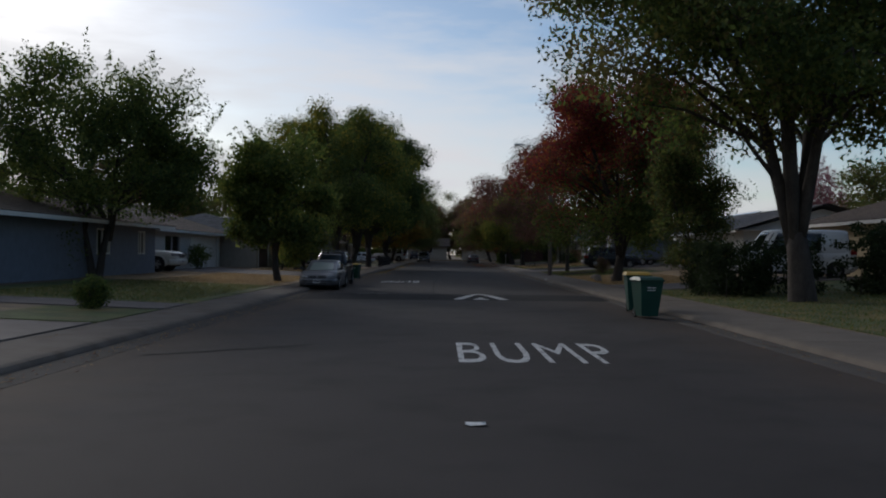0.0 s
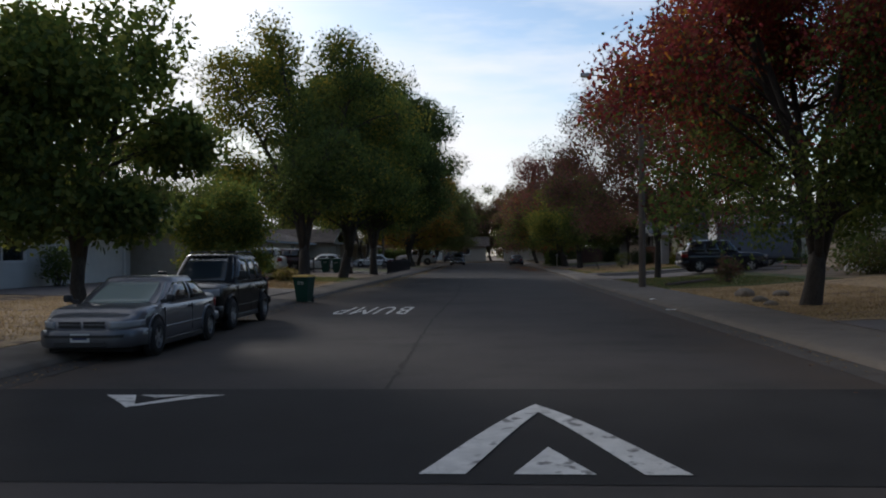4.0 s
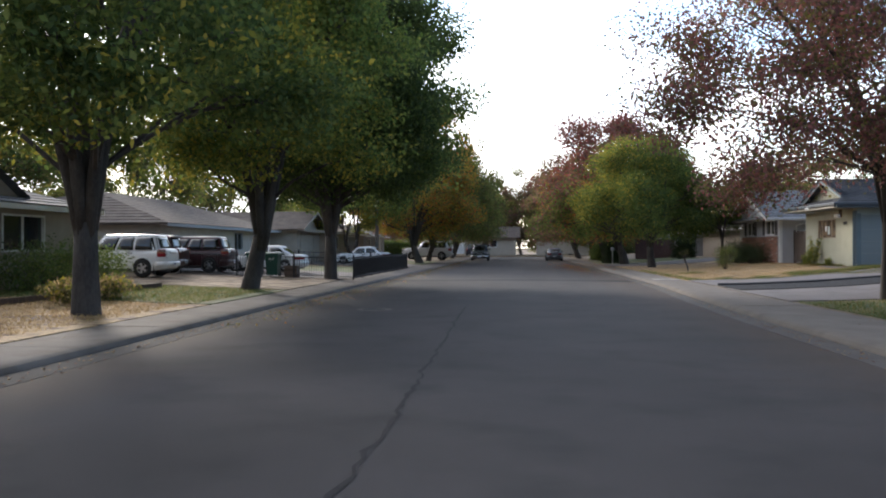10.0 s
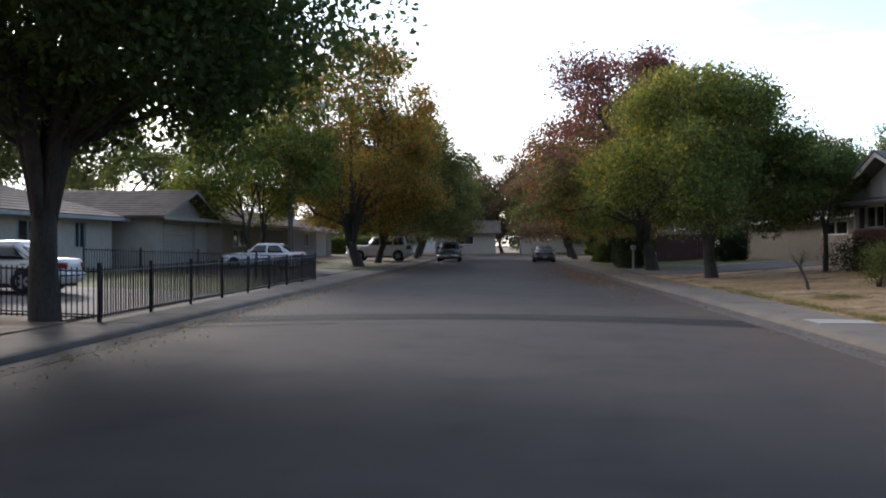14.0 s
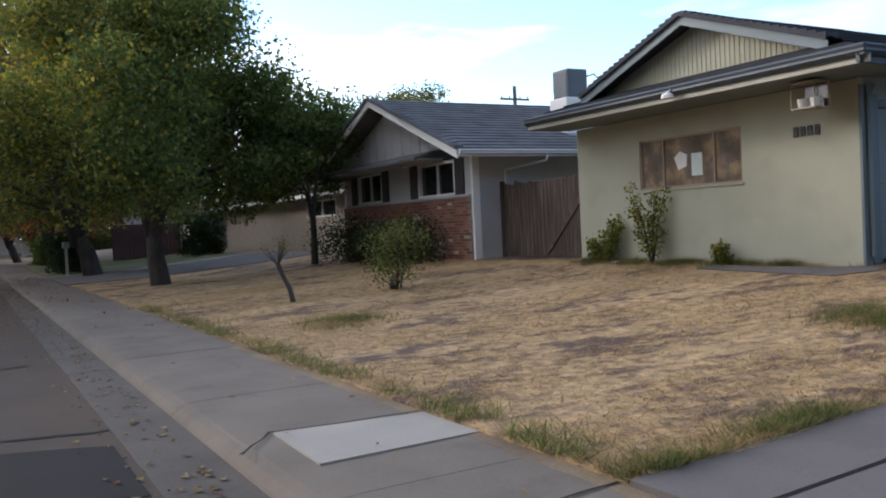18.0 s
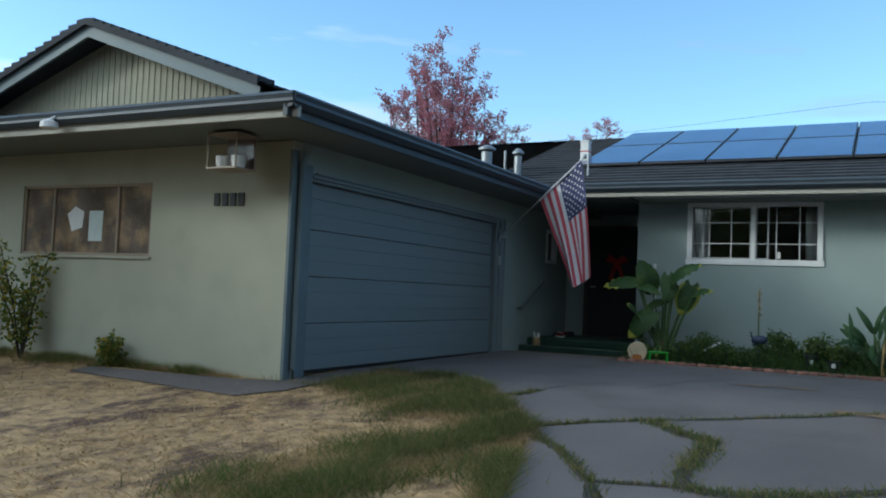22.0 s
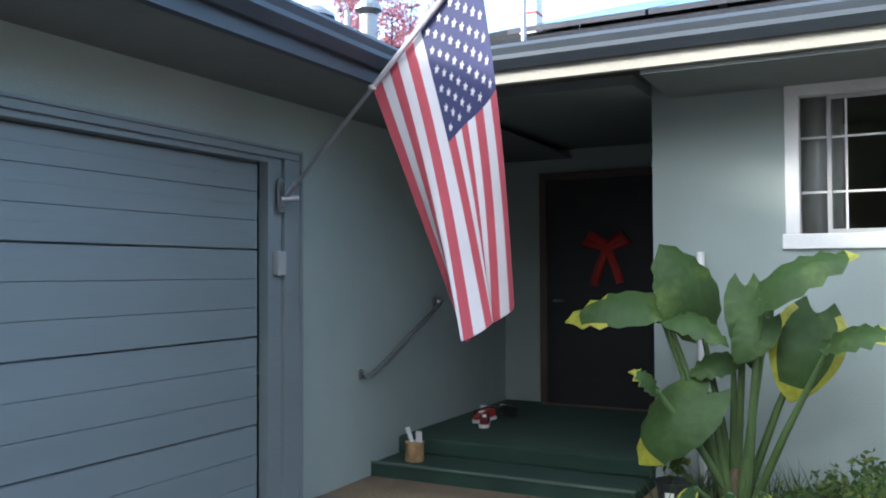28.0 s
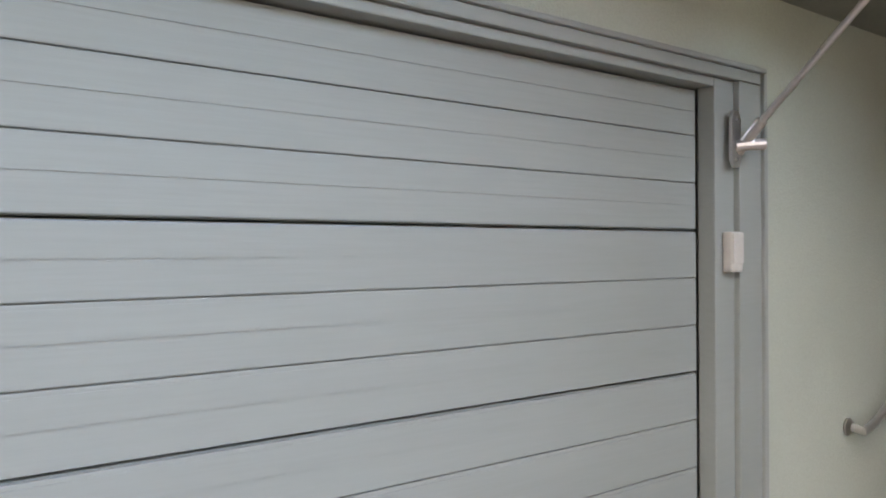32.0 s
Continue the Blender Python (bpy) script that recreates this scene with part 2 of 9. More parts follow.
STONY = mat("stony_earth", (0.30, 0.235, 0.175), rough=0.95, vary=0.3, scale=1.6, fine=35, bump=0.6, spec=0.1, second=(0.48, 0.58, (0.17, 0.125, 0.088), 1.4))
CONCRETE_NEW = mat("concrete_new", (0.31, 0.285, 0.25), rough=0.88, vary=0.1, scale=1.5, fine=90, bump=0.2)
DRIVE = mat("driveway_concrete", (0.130, 0.112, 0.105), rough=0.88, vary=0.16, scale=0.8, fine=80, bump=0.25, island=0.04, second=(0.52, 0.72, (0.10, 0.088, 0.078), 1.1))
SOIL = mat("soil", (0.16, 0.115, 0.075), rough=0.95, vary=0.25, scale=1.2, fine=40, bump=0.5, second=(0.48, 0.62, (0.23, 0.175, 0.105), 0.8))
DRY_LAWN = mat("dry_lawn", (0.40, 0.265, 0.130), rough=0.95, vary=0.3, scale=7, fine=40, bump=0.7, second=(0.50, 0.66, (0.22, 0.145, 0.088), 6.5))


def patchy(m, tint, lo, hi, broad, fine_scale, stretch):
    """Bare patches of uneven size: broad and fine blotches together, drawn out along one way."""
    n, l = m.node_tree.nodes, m.node_tree.links
    b = n["Principled BSDF"]
    src = b.inputs["Base Color"].links[0].from_socket
    tc = n.new("ShaderNodeTexCoord")
    mp = n.new("ShaderNodeMapping")
    mp.inputs["Scale"].default_value = stretch
    l.new(tc.outputs["Object"], mp.inputs["Vector"])
    last = None
    for sc, amp in ((broad, 1.0), (fine_scale, 0.8)):
        t = n.new("ShaderNodeTexNoise")
        t.inputs["Scale"].default_value, t.inputs["Detail"].default_value, t.inputs["Roughness"].default_value = sc, 8, 0.65
        l.new(mp.outputs["Vector"], t.inputs["Vector"])
        k = n.new("ShaderNodeMath")
        k.operation = "MULTIPLY_ADD"
        k.inputs[1].default_value = amp
        l.new(t.outputs["Fac"], k.inputs[0])
        if last:
            l.new(last, k.inputs[2])
        else:
            k.inputs[2].default_value = 0.0
        last = k.outputs[0]
    mr = n.new("ShaderNodeMapRange")
    mr.inputs[1].default_value, mr.inputs[2].default_value = lo, hi
    l.new(last, mr.inputs[0])
    mx = n.new("ShaderNodeMix")
    mx.data_type = "RGBA"
    l.new(mr.outputs[0], mx.inputs[0])
    l.new(src, mx.inputs[6])
    mx.inputs[7].default_value = (*tint, 1)
    l.new(mx.outputs[2], b.inputs["Base Color"])


patchy(DRY_LAWN, (0.105, 0.062, 0.044), 0.90, 1.03, 0.55, 3.2, (1.0, 1.5, 1.0))
GREEN_LAWN = mat("green_lawn", (0.075, 0.095, 0.03), rough=0.95, vary=0.3, scale=1.5, fine=70, bump=0.6, second=(0.5, 0.7, (0.17, 0.13, 0.05), 0.7))
STUCCO = mat("sage_stucco", (0.41, 0.40, 0.305), rough=0.92, vary=0.06, scale=1.0, fine=120, bump=0.35, second=(0.55, 0.8, (0.35, 0.34, 0.262), 1.6))
STUCCO_GREY = mat("grey_green_stucco", (0.300, 0.345, 0.318), rough=0.92, vary=0.06, scale=1.0, fine=120, bump=0.3)
TEAL = mat("slate_paint", (0.135, 0.172, 0.185), rough=0.6, vary=0.08, scale=2, fine=50, bump=0.1)
DOOR_PAINT = mat("garage_door_paint", (0.19, 0.22, 0.226), rough=0.55, vary=0.035, scale=1.5, fine=30, bump=0.05, stretch=(0.15, 1, 3))
SOFFIT = mat("soffit", (0.17, 0.185, 0.175), rough=0.8, vary=0.08)
FASCIA = mat("fascia", (0.05, 0.062, 0.075), rough=0.55, vary=0.08)
TRIM_CREAM = mat("cream_trim", (0.38, 0.36, 0.30), rough=0.7, vary=0.08)
WHITE = mat("white_paint", (0.72, 0.71, 0.68), rough=0.55, vary=0.05, scale=2, bump=0.05)
SHINGLE = mat("dark_shingle", (0.042, 0.045, 0.053), rough=0.9, vary=0.3, scale=2.5, fine=45, bump=0.5)
SHINGLE_BROWN = mat("brown_shingle", (0.11, 0.085, 0.07), rough=0.92, vary=0.25, scale=2, fine=40, bump=0.5)
SHINGLE_GREY = mat("grey_shingle", (0.125, 0.128, 0.135), rough=0.9, vary=0.25, scale=2, fine=40, bump=0.5)
WOOD_OLD = mat("weathered_wood", (0.125, 0.085, 0.065), rough=0.9, vary=0.3, scale=3, fine=30, bump=0.5, island=0.35, stretch=(6, 6, 0.5))
BARK = mat("bark", (0.055, 0.046, 0.040), rough=0.95, vary=0.35, scale=4, fine=30, bump=0.9, stretch=(1, 1, 0.35))
BRICK = mat("brick", (0.24, 0.115, 0.08), rough=0.9, vary=0.2, scale=4, fine=50, bump=0.4, island=0.4)
MORTAR = mat("mortar", (0.26, 0.235, 0.21), rough=0.95, vary=0.15)
IRON = mat("black_iron", (0.02, 0.02, 0.022), rough=0.5, vary=0.1, metal=0.3)
STEEL = mat("brushed_steel", (0.55, 0.55, 0.56), rough=0.35, metal=0.9, vary=0.06)
GALV = mat("galvanised", (0.33, 0.34, 0.35), rough=0.5, metal=0.7, vary=0.12)
RUBBER = mat("rubber", (0.018, 0.018, 0.019), rough=0.85, vary=0.15)
ALLOY = mat("alloy", (0.42, 0.42, 0.43), rough=0.35, metal=0.8, vary=0.05)
CHROME = mat("chrome", (0.6, 0.6, 0.62), rough=0.15, metal=1.0, vary=0.03)
BLACK_PLASTIC = mat("black_plastic", (0.025, 0.025, 0.027), rough=0.55, vary=0.1)
GLASS = glass_mat("window_glass")
PANE = mat("clear_pane", (0.02, 0.02, 0.02), rough=0.03, vary=0.0, bump=0.0)
n, l = PANE.node_tree.nodes, PANE.node_tree.links
see, mix, fres = n.new("ShaderNodeBsdfTransparent"), n.new("ShaderNodeMixShader"), n.new("ShaderNodeFresnel")
gloss = n.new("ShaderNodeBsdfGlossy")
gloss.inputs["Roughness"].default_value = 0.03
see.inputs["Color"].default_value = (0.86, 0.87, 0.87, 1)
fres.inputs["IOR"].default_value = 1.62
l.new(fres.outputs[0], mix.inputs[0])
l.new(see.outputs[0], mix.inputs[1])
l.new(gloss.outputs[0], mix.inputs[2])
l.new(mix.outputs[0], n["Material Output"].inputs["Surface"])
CAR_GLASS = glass_mat("car_glass", (0.012, 0.014, 0.016), 0.03)
BIN_GREEN = mat("bin_green", (0.007, 0.052, 0.038), rough=0.45, vary=0.12, scale=3)
BIN_LID = mat("bin_yellow", (0.42, 0.26, 0.03), rough=0.5, vary=0.12)
PORCH_GREEN = mat("green_carpet", (0.026, 0.055, 0.039), rough=0.95, vary=0.2, scale=3, fine=120, bump=0.4)
RED = mat("red_cloth", (0.42, 0.035, 0.03), rough=0.8, vary=0.1)


# ---------- mesh helpers ----------
def thing(name, label, category, group="", kind="", at=(0, 0, 0), turn=0.0):
    ob = new(name)
    ob.empty_display_size = 0.2
    ob.matrix_basis = pose(*at, 0, 0, turn)
    return tagged(ob, label, category, group, kind)


def mesh_of(name, bm, material, smooth=False):
    me = bpy.data.meshes.new(name)
    bm.to_mesh(me)
    bm.free()
    for m in material if isinstance(material, (list, tuple)) else (material,):
        me.materials.append(m)
    if smooth:
        me.shade_smooth()
    return me


def part(name, bm, material, parent=None, label="", smooth=False):
    """Links a bmesh as one mesh object, under a thing or a part."""
    ob = new(name, mesh_of(name, bm, material, smooth))
    if parent:
        ob.parent = parent
    if label:
        ob["label"] = label
    return ob


def box(bm, x0, x1, y0, y1, z0, z1, bevel=0.0, m=None):
    """A box between two corners, its edges broken by bevel."""
    g = bmesh.ops.create_cube(bm, size=1)
    vs = g["verts"]
    for v in vs:
        v.co = Vector(((x0 + x1) / 2 + v.co.x * (x1 - x0), (y0 + y1) / 2 + v.co.y * (y1 - y0), (z0 + z1) / 2 + v.co.z * (z1 - z0)))
    if bevel:
        es = list({e for v in vs for e in v.link_edges})
        r = bmesh.ops.bevel(bm, geom=es, offset=bevel, segments=2, affect="EDGES", profile=0.6)
        vs = list({v for f in r["faces"] for v in f.verts} | {v for v in vs if v.is_valid})
    if m is not None:
        bmesh.ops.transform(bm, matrix=m, verts=vs)
    return vs


def boxed(*a, **k):
    bm = bmesh.new()
    box(bm, *a, **k)
    return bm


def tube(bm, pts, radii, sides=8, caps=True):
    """A round bar along points, with a radius at each."""
    rings = []
    pts = [Vector(p) for p in pts]
    if not isinstance(radii, (list, tuple)):
        radii = [radii] * len(pts)
    up = Vector((0.123, 0.31, 0.94)).normalized()
    for i, p in enumerate(pts):
        d = (pts[min(i + 1, len(pts) - 1)] - pts[max(i - 1, 0)])
        d = d.normalized() if d.length > 1e-9 else Vector((0, 0, 1))
        side = d.cross(up)
        if side.length < 1e-3:
            side = d.cross(Vector((1, 0, 0)))
        side.normalize()
        other = d.cross(side)
        rings.append([bm.verts.new(p + radii[i] * (math.cos(2 * math.pi * k / sides) * side + math.sin(2 * math.pi * k / sides) * other)) for k in range(sides)])
    for a, b in zip(rings, rings[1:]):
        for k in range(sides):
            bm.faces.new((a[k], a[(k + 1) % sides], b[(k + 1) % sides], b[k]))
    if caps:
        bm.faces.new(rings[0])
        bm.faces.new(rings[-1][::-1])
    bmesh.ops.recalc_face_normals(bm, faces=bm.faces[:])
    return bm


def tubed(pts, radii, sides=8):
    return tube(bmesh.new(), pts, radii, sides)


def lathe(profile, sides=24, axis="z", caps=True):
    """A turned solid from (radius, height) pairs, about z, or about y."""
    bm = bmesh.new()
    rings = []
    for r, h in profile:
        ring = []
        for k in range(sides):
            a = 2 * math.pi * k / sides
            p = (r * math.cos(a), r * math.sin(a), h) if axis == "z" else (r * math.cos(a), h, r * math.sin(a))
            ring.append(bm.verts.new(p))
        rings.append(ring)
    for a, b in zip(rings, rings[1:]):
        for k in range(sides):
            bm.faces.new((a[k], a[(k + 1) % sides], b[(k + 1) % sides], b[k]))
    if caps:
        bm.faces.new(rings[0])
        bm.faces.new(rings[-1])
    bmesh.ops.recalc_face_normals(bm, faces=bm.faces[:])
    return bm


def prism(poly, axis, a, b):
    """A solid with the outline poly, drawn out from a to b along an axis; poly holds the two other coordinates in order."""
    bm = bmesh.new()

    def at(p, q):
        return {"x": (q, p[0], p[1]), "y": (p[0], q, p[1]), "z": (p[0], p[1], q)}[axis]
    lo = [bm.verts.new(at(p, a)) for p in poly]
    hi = [bm.verts.new(at(p, b)) for p in poly]
    n = len(poly)
    bm.faces.new(lo)
    bm.faces.new(hi[::-1])
    for k in range(n):
        bm.faces.new((lo[k], hi[k], hi[(k + 1) % n], lo[(k + 1) % n]))
    bmesh.ops.recalc_face_normals(bm, faces=bm.faces[:])
    return bm


def holed(bm, u0, u1, z0, z1, holes, w0, w1, axis):
    """A wall slab from u0 to u1 and z0 to z1, w0 to w1 thick, cut through by holes (u0, u1, z0, z1); axis is the one across the wall."""
    us = sorted({u0, u1, *(h for o in holes for h in o[:2])})
    zs = sorted({z0, z1, *(h for o in holes for h in o[2:])})
    for ua, ub in zip(us, us[1:]):
        for za, zb in zip(zs, zs[1:]):
            um, zm = (ua + ub) / 2, (za + zb) / 2
            if any(h[0] < um < h[1] and h[2] < zm < h[3] for h in holes):
                continue
            if axis == "x":
                box(bm, w0, w1, ua, ub, za, zb)
            else:
                box(bm, ua, ub, w0, w1, za, zb)
    bmesh.ops.remove_doubles(bm, verts=bm.verts[:], dist=1e-4)
    seen, doomed = {}, []
    for f in bm.faces:
        k = frozenset(v.index for v in f.verts)
        if k in seen:
            doomed += [f, seen[k]]
        seen[k] = f
    bm.verts.index_update()
    seen, doomed = {}, []
    for f in bm.faces:
        k = frozenset(v.index for v in f.verts)
        if k in seen:
            doomed += [f, seen[k]]
        else:
            seen[k] = f
    bmesh.ops.delete(bm, geom=list(set(doomed)), context="FACES_ONLY")
    return bm


def shell(rows, thick, inner):
    """A thin curved panel: a grid of points and its copy set back from the outside towards a point inside."""
    bm = bmesh.new()
    inner = Vector(inner)
    P = [[Vector(p) for p in row] for row in rows]
    top = [[bm.verts.new(p) for p in row] for row in P]
    low = [[bm.verts.new(p + (inner - p).normalized() * thick) for p in row] for row in P]
    n, m = len(P), len(P[0])
    for i in range(n - 1):
        for j in range(m - 1):
            for g in (top, low):
                bm.faces.new((g[i][j], g[i][j + 1], g[i + 1][j + 1], g[i + 1][j]))
    rim = [(0, j) for j in range(m)] + [(i, m - 1) for i in range(1, n)] + [(n - 1, j) for j in range(m - 2, -1, -1)] + [(i, 0) for i in range(n - 2, 0, -1)]
    for (i, j), (k, q) in zip(rim, rim[1:] + rim[:1]):
        bm.faces.new((top[i][j], top[k][q], low[k][q], low[i][j]))
    bmesh.ops.recalc_face_normals(bm, faces=bm.faces[:])
    return bm


def raw(name, verts, faces, material, parent=None, label="", smooth=False):
    """A mesh object from plain arrays."""
    me = bpy.data.meshes.new(name)
    me.from_pydata(verts, [], faces)
    me.materials.append(material)
    if smooth:
        me.shade_smooth()
    ob = new(name, me)
    if parent:
        ob.parent = parent
    if label:
        ob["label"] = label
    return ob


def piece(name, me, parent, m):
    """One of many alike pieces, on shared mesh data."""
    ob = new(name, me)
    ob.parent = parent
    ob.matrix_basis = m
    return ob


rng = np.random.default_rng(7)


# ---------- ground, road, pavements ----------
GX = [-90, -16, -12, -7.25, 7.25, 8.5, 10.7, 12, 13.5, 15, 16.5, 22, 90]
GZ = [0.42, 0.4, 0.28, 0.12, 0.12, 0.14, 0.23, 0.33, 0.44, 0.56, 0.62, 0.65, 0.7]


def gz(x):
    return float(np.interp(x, GX, GZ))


def ground_sheet():
    xs = [-900, -300, -90, -40, -16, -14, -12, -9.5, -7.3, -7.25, -6.0, 6.0, 7.25, 7.3, 8.5, 10.7, 12, 13.5, 15, 16.5, 22, 40, 90, 300, 900]
    ys = [-500, -150, -70, -69.9, 163.3, 163.4, 177.0, 177.1, 220, 400, 900]
    vs, fs = [], []
    for y in ys:
        for x in xs:
            low = (-7.26 < x < 7.26 and -69.95 < y < 177.05) or (163.35 < y < 177.05 and abs(x) < 290)
            vs.append((x, y, -0.16 if low else gz(x)))
    n = len(xs)
    for j in range(len(ys) - 1):
        for i in range(n - 1):
            a = j * n + i
            fs.append((a, a + 1, a + 1 + n, a + n))
    return tagged(raw("ground", vs, fs, SOIL), "dry brown earth of the front yards and beyond", "ground", kind="structure")


ground_sheet()

road = tagged(part("road", boxed(-6.3, 6.3, -68, 164, -0.12, 0.0), ASPHALT), "worn grey asphalt street with tar cracks and patches", "road", kind="structure")
tagged(part("road", boxed(-150, 150, 164, 176, -0.13, -0.004), ASPHALT), "grey asphalt cross street at the end", "road", kind="structure")


def wavy_strip(pts, width, z, material, name, parent, wob=0.03, thick=0.006, seed=1):
    """A thin uneven band along points on the road: a tar seal, a crack or a patch edge."""
    r = np.random.default_rng(seed)
    P = []
    for a, b in zip(pts, pts[1:]):
        a, b = Vector(a), Vector(b)
        n = max(2, int((b - a).length / 0.22))
        P += [a.lerp(b, k / n) for k in range(n)]
    P.append(Vector(pts[-1]))
    vs, fs = [], []
    for i, p in enumerate(P):
        d = (P[min(i + 1, len(P) - 1)] - P[max(0, i - 1)]).normalized()
        s = Vector((-d.y, d.x))
        c = p + s * r.normal(0, wob)
        w = width * (0.6 + 0.8 * r.random()) / 2
        for e in (c - s * w, c + s * w):
            vs.append((e.x, e.y, z + thick))
    for i in range(len(P) - 1):
        fs.append((2 * i, 2 * i + 1, 2 * i + 3, 2 * i + 2))
    return raw(name, vs, fs, material, parent)


wavy_strip([(-0.6, 29), (-0.75, 40), (-0.6, 52), (-0.75, 62), (-0.8, 66)], 0.045, 0, TAR_WORN, "tar_seam", road, 0.018, seed=2)
wavy_strip([(-4.6, 11.4), (-2.4, 13.0)], 0.1, 0, ASPHALT_PATCH, "tar_seam", road, 0.02, seed=4)
wavy_strip([(2.5, 86.5), (5.2, 87.6)], 0.06, 0, TAR, "tar_seam", road, 0.03, seed=5)
wavy_strip([(-5.3, 80.5), (-2.4, 81.6)], 0.12, 0, ASPHALT_PATCH, "tar_seam", road, 0.03, seed=6)
wavy_strip([(4.4, 83.5), (5.4, 83.2), (5.5, 83.2)], 0.05, 0, TAR, "tar_seam", road, 0.03, seed=7)
for k, (x0, x1, y0, y1, s) in enumerate([(-5.5, 5.45, 81.25, 82.65, 1.35)]):
    # a trench patch across the street, with uneven edges
    r = np.random.default_rng(20 + k)
    n = 36
    vs = []
    for i in range(n + 1):
        x = x0 + (x1 - x0) * i / n
        bow = s * (1 - (2 * i / n - 1) ** 2)
        vs += [(x, y0 + bow + r.normal(0, 0.025), 0.006), (x, y1 + bow + r.normal(0, 0.025), 0.006)]
    raw("asphalt_patch", vs, [(2 * i, 2 * i + 2, 2 * i + 3, 2 * i + 1) for i in range(n)], ASPHALT_PATCH, road)


def speed_bump(y0, y1, h):
    n, m = 14, 20
    vs, fs = [], []
    for i in range(n + 1):
        y = y0 + (y1 - y0) * i / n
        for j in range(m + 1):
            x = -5.25 + 10.5 * j / m
            e = min(1, (5.25 - abs(x)) / 0.7)
            vs.append((x, y, 0.004 + h * e * math.sin(math.pi * i / n) ** 1.3))
    for i in range(n):
        for j in range(m):
            a = i * (m + 1) + j
            fs.append((a, a + 1, a + m + 2, a + m + 1))
    return raw("speed_bump", vs, fs, ASPHALT_PATCH, road, "dark asphalt speed bump across the street", True)


speed_bump(26.5, 30.4, 0.085)


def bump_z(y):
    s = (y - 26.5) / 3.9
    return 0.004 + 0.085 * math.sin(math.pi * s) ** 1.3 if 0 < s < 1 else 0.004


def chevron(cx, y0, y1, w, flip):
    """A painted arrowhead with a small triangle inside it, laid over the bump."""
    L = y1 - y0
    outer = [(-w, 0), (0, L), (w, 0), (w - 0.32, 0), (0, L * 0.8), (-w + 0.32, 0)]
    inner = [(-0.28, 0), (0, L * 0.28), (0.28, 0)]
    bm = bmesh.new()
    for poly in (outer, inner):
        f = bm.faces.new([bm.verts.new((cx + (x if not flip else -x), (y0 + y) if not flip else (y1 - y), 0)) for x, y in poly])
        bmesh.ops.triangulate(bm, faces=[f])
    for k in range(1, 9):
        bmesh.ops.bisect_plane(bm, geom=bm.verts[:] + bm.edges[:] + bm.faces[:], plane_co=(0, y0 + L * k / 9, 0), plane_no=(0, 1, 0))
    for v in bm.verts:
        v.co.z = bump_z(v.co.y) + 0.008
    bmesh.ops.recalc_face_normals(bm, faces=bm.faces[:])
    ob = part("bump_chevron", bm, PAINT_ROAD, road, "worn white painted arrowhead")
    return ob


chevron(0.95, 26.7, 29.0, 0.92, False)
chevron(-2.88, 28.75, 29.75, 0.64, True)


cover = thing("manhole_cover", "round worn iron manhole cover set in the asphalt", "manhole cover", at=(-2.93, 64.8, 0.0))
IRON_WORN = mat("worn_iron", (0.060, 0.056, 0.052), rough=0.6, metal=0.4, vary=0.3, scale=8, fine=60, bump=0.4)
part("collar", lathe([(0.33, -0.02), (0.33, 0.008), (0.42, 0.008), (0.43, -0.02)], 32, caps=False), CONCRETE_WORN, cover, "pale concrete collar")
part("lid", lathe([(0.0, 0.004), (0.31, 0.004), (0.318, 0.0), (0.318, -0.02), (0.0, -0.02)], 32), IRON_WORN, cover)
for k in range(5):
    w_ = 0.28 * math.sqrt(1 - ((k - 2) / 2.8) ** 2)
    part("rib", boxed(-w_, w_, (k - 2) * 0.1 - 0.02, (k - 2) * 0.1 + 0.02, 0.002, 0.011, bevel=0.003), IRON_WORN, cover)


def bump_word(x0, x1, y0, y1, turned):
    """The word BUMP painted on the road in stretched capitals."""
    cu = bpy.data.curves.new("bump_word", "FONT")
    cu.body = "BUMP"
    cu.space_character = 1.18
    cu.resolution_u = 3
    tmp = new("bump_word", cu)
    dg = bpy.context.evaluated_depsgraph_get()
    me = bpy.data.meshes.new_from_object(tmp.evaluated_get(dg))
    bpy.data.objects.remove(tmp)
    co = np.array([v.co[:] for v in me.vertices])
    lo, hi = co.min(0), co.max(0)
    r = np.random.default_rng(11)
    for v in me.vertices:
        u, w = (v.co.x - lo[0]) / (hi[0] - lo[0]), (v.co.y - lo[1]) / (hi[1] - lo[1])
        if turned:
            u, w = 1 - u, 1 - w
        v.co = (x0 + (x1 - x0) * u + r.normal(0, 0.006), y0 + (y1 - y0) * w + r.normal(0, 0.012), 0.008)
    me.materials.clear()
    me.materials.append(PAINT_ROAD)
    ob = new("painted_word", me)
    ob.parent = road
    ob["label"] = "worn white painted word BUMP"


bump_word(-0.06, 2.3, 10.9, 13.5, False)
bump_word(-3.5, -1.55, 42.4, 45.3, True)


def kerb_foot(side, y):
    """How far from the street's middle line the kerb rises; the street widens a little towards its bend."""
    if side > 0:
        return float(np.interp(y, [62, 70, 76, 80], [5.42, 5.62, 5.9, 5.98]))
    return float(np.interp(y, [40, 62, 80, 100, 125], [5.5, 5.5, 5.44, 5.3, 5.18]))


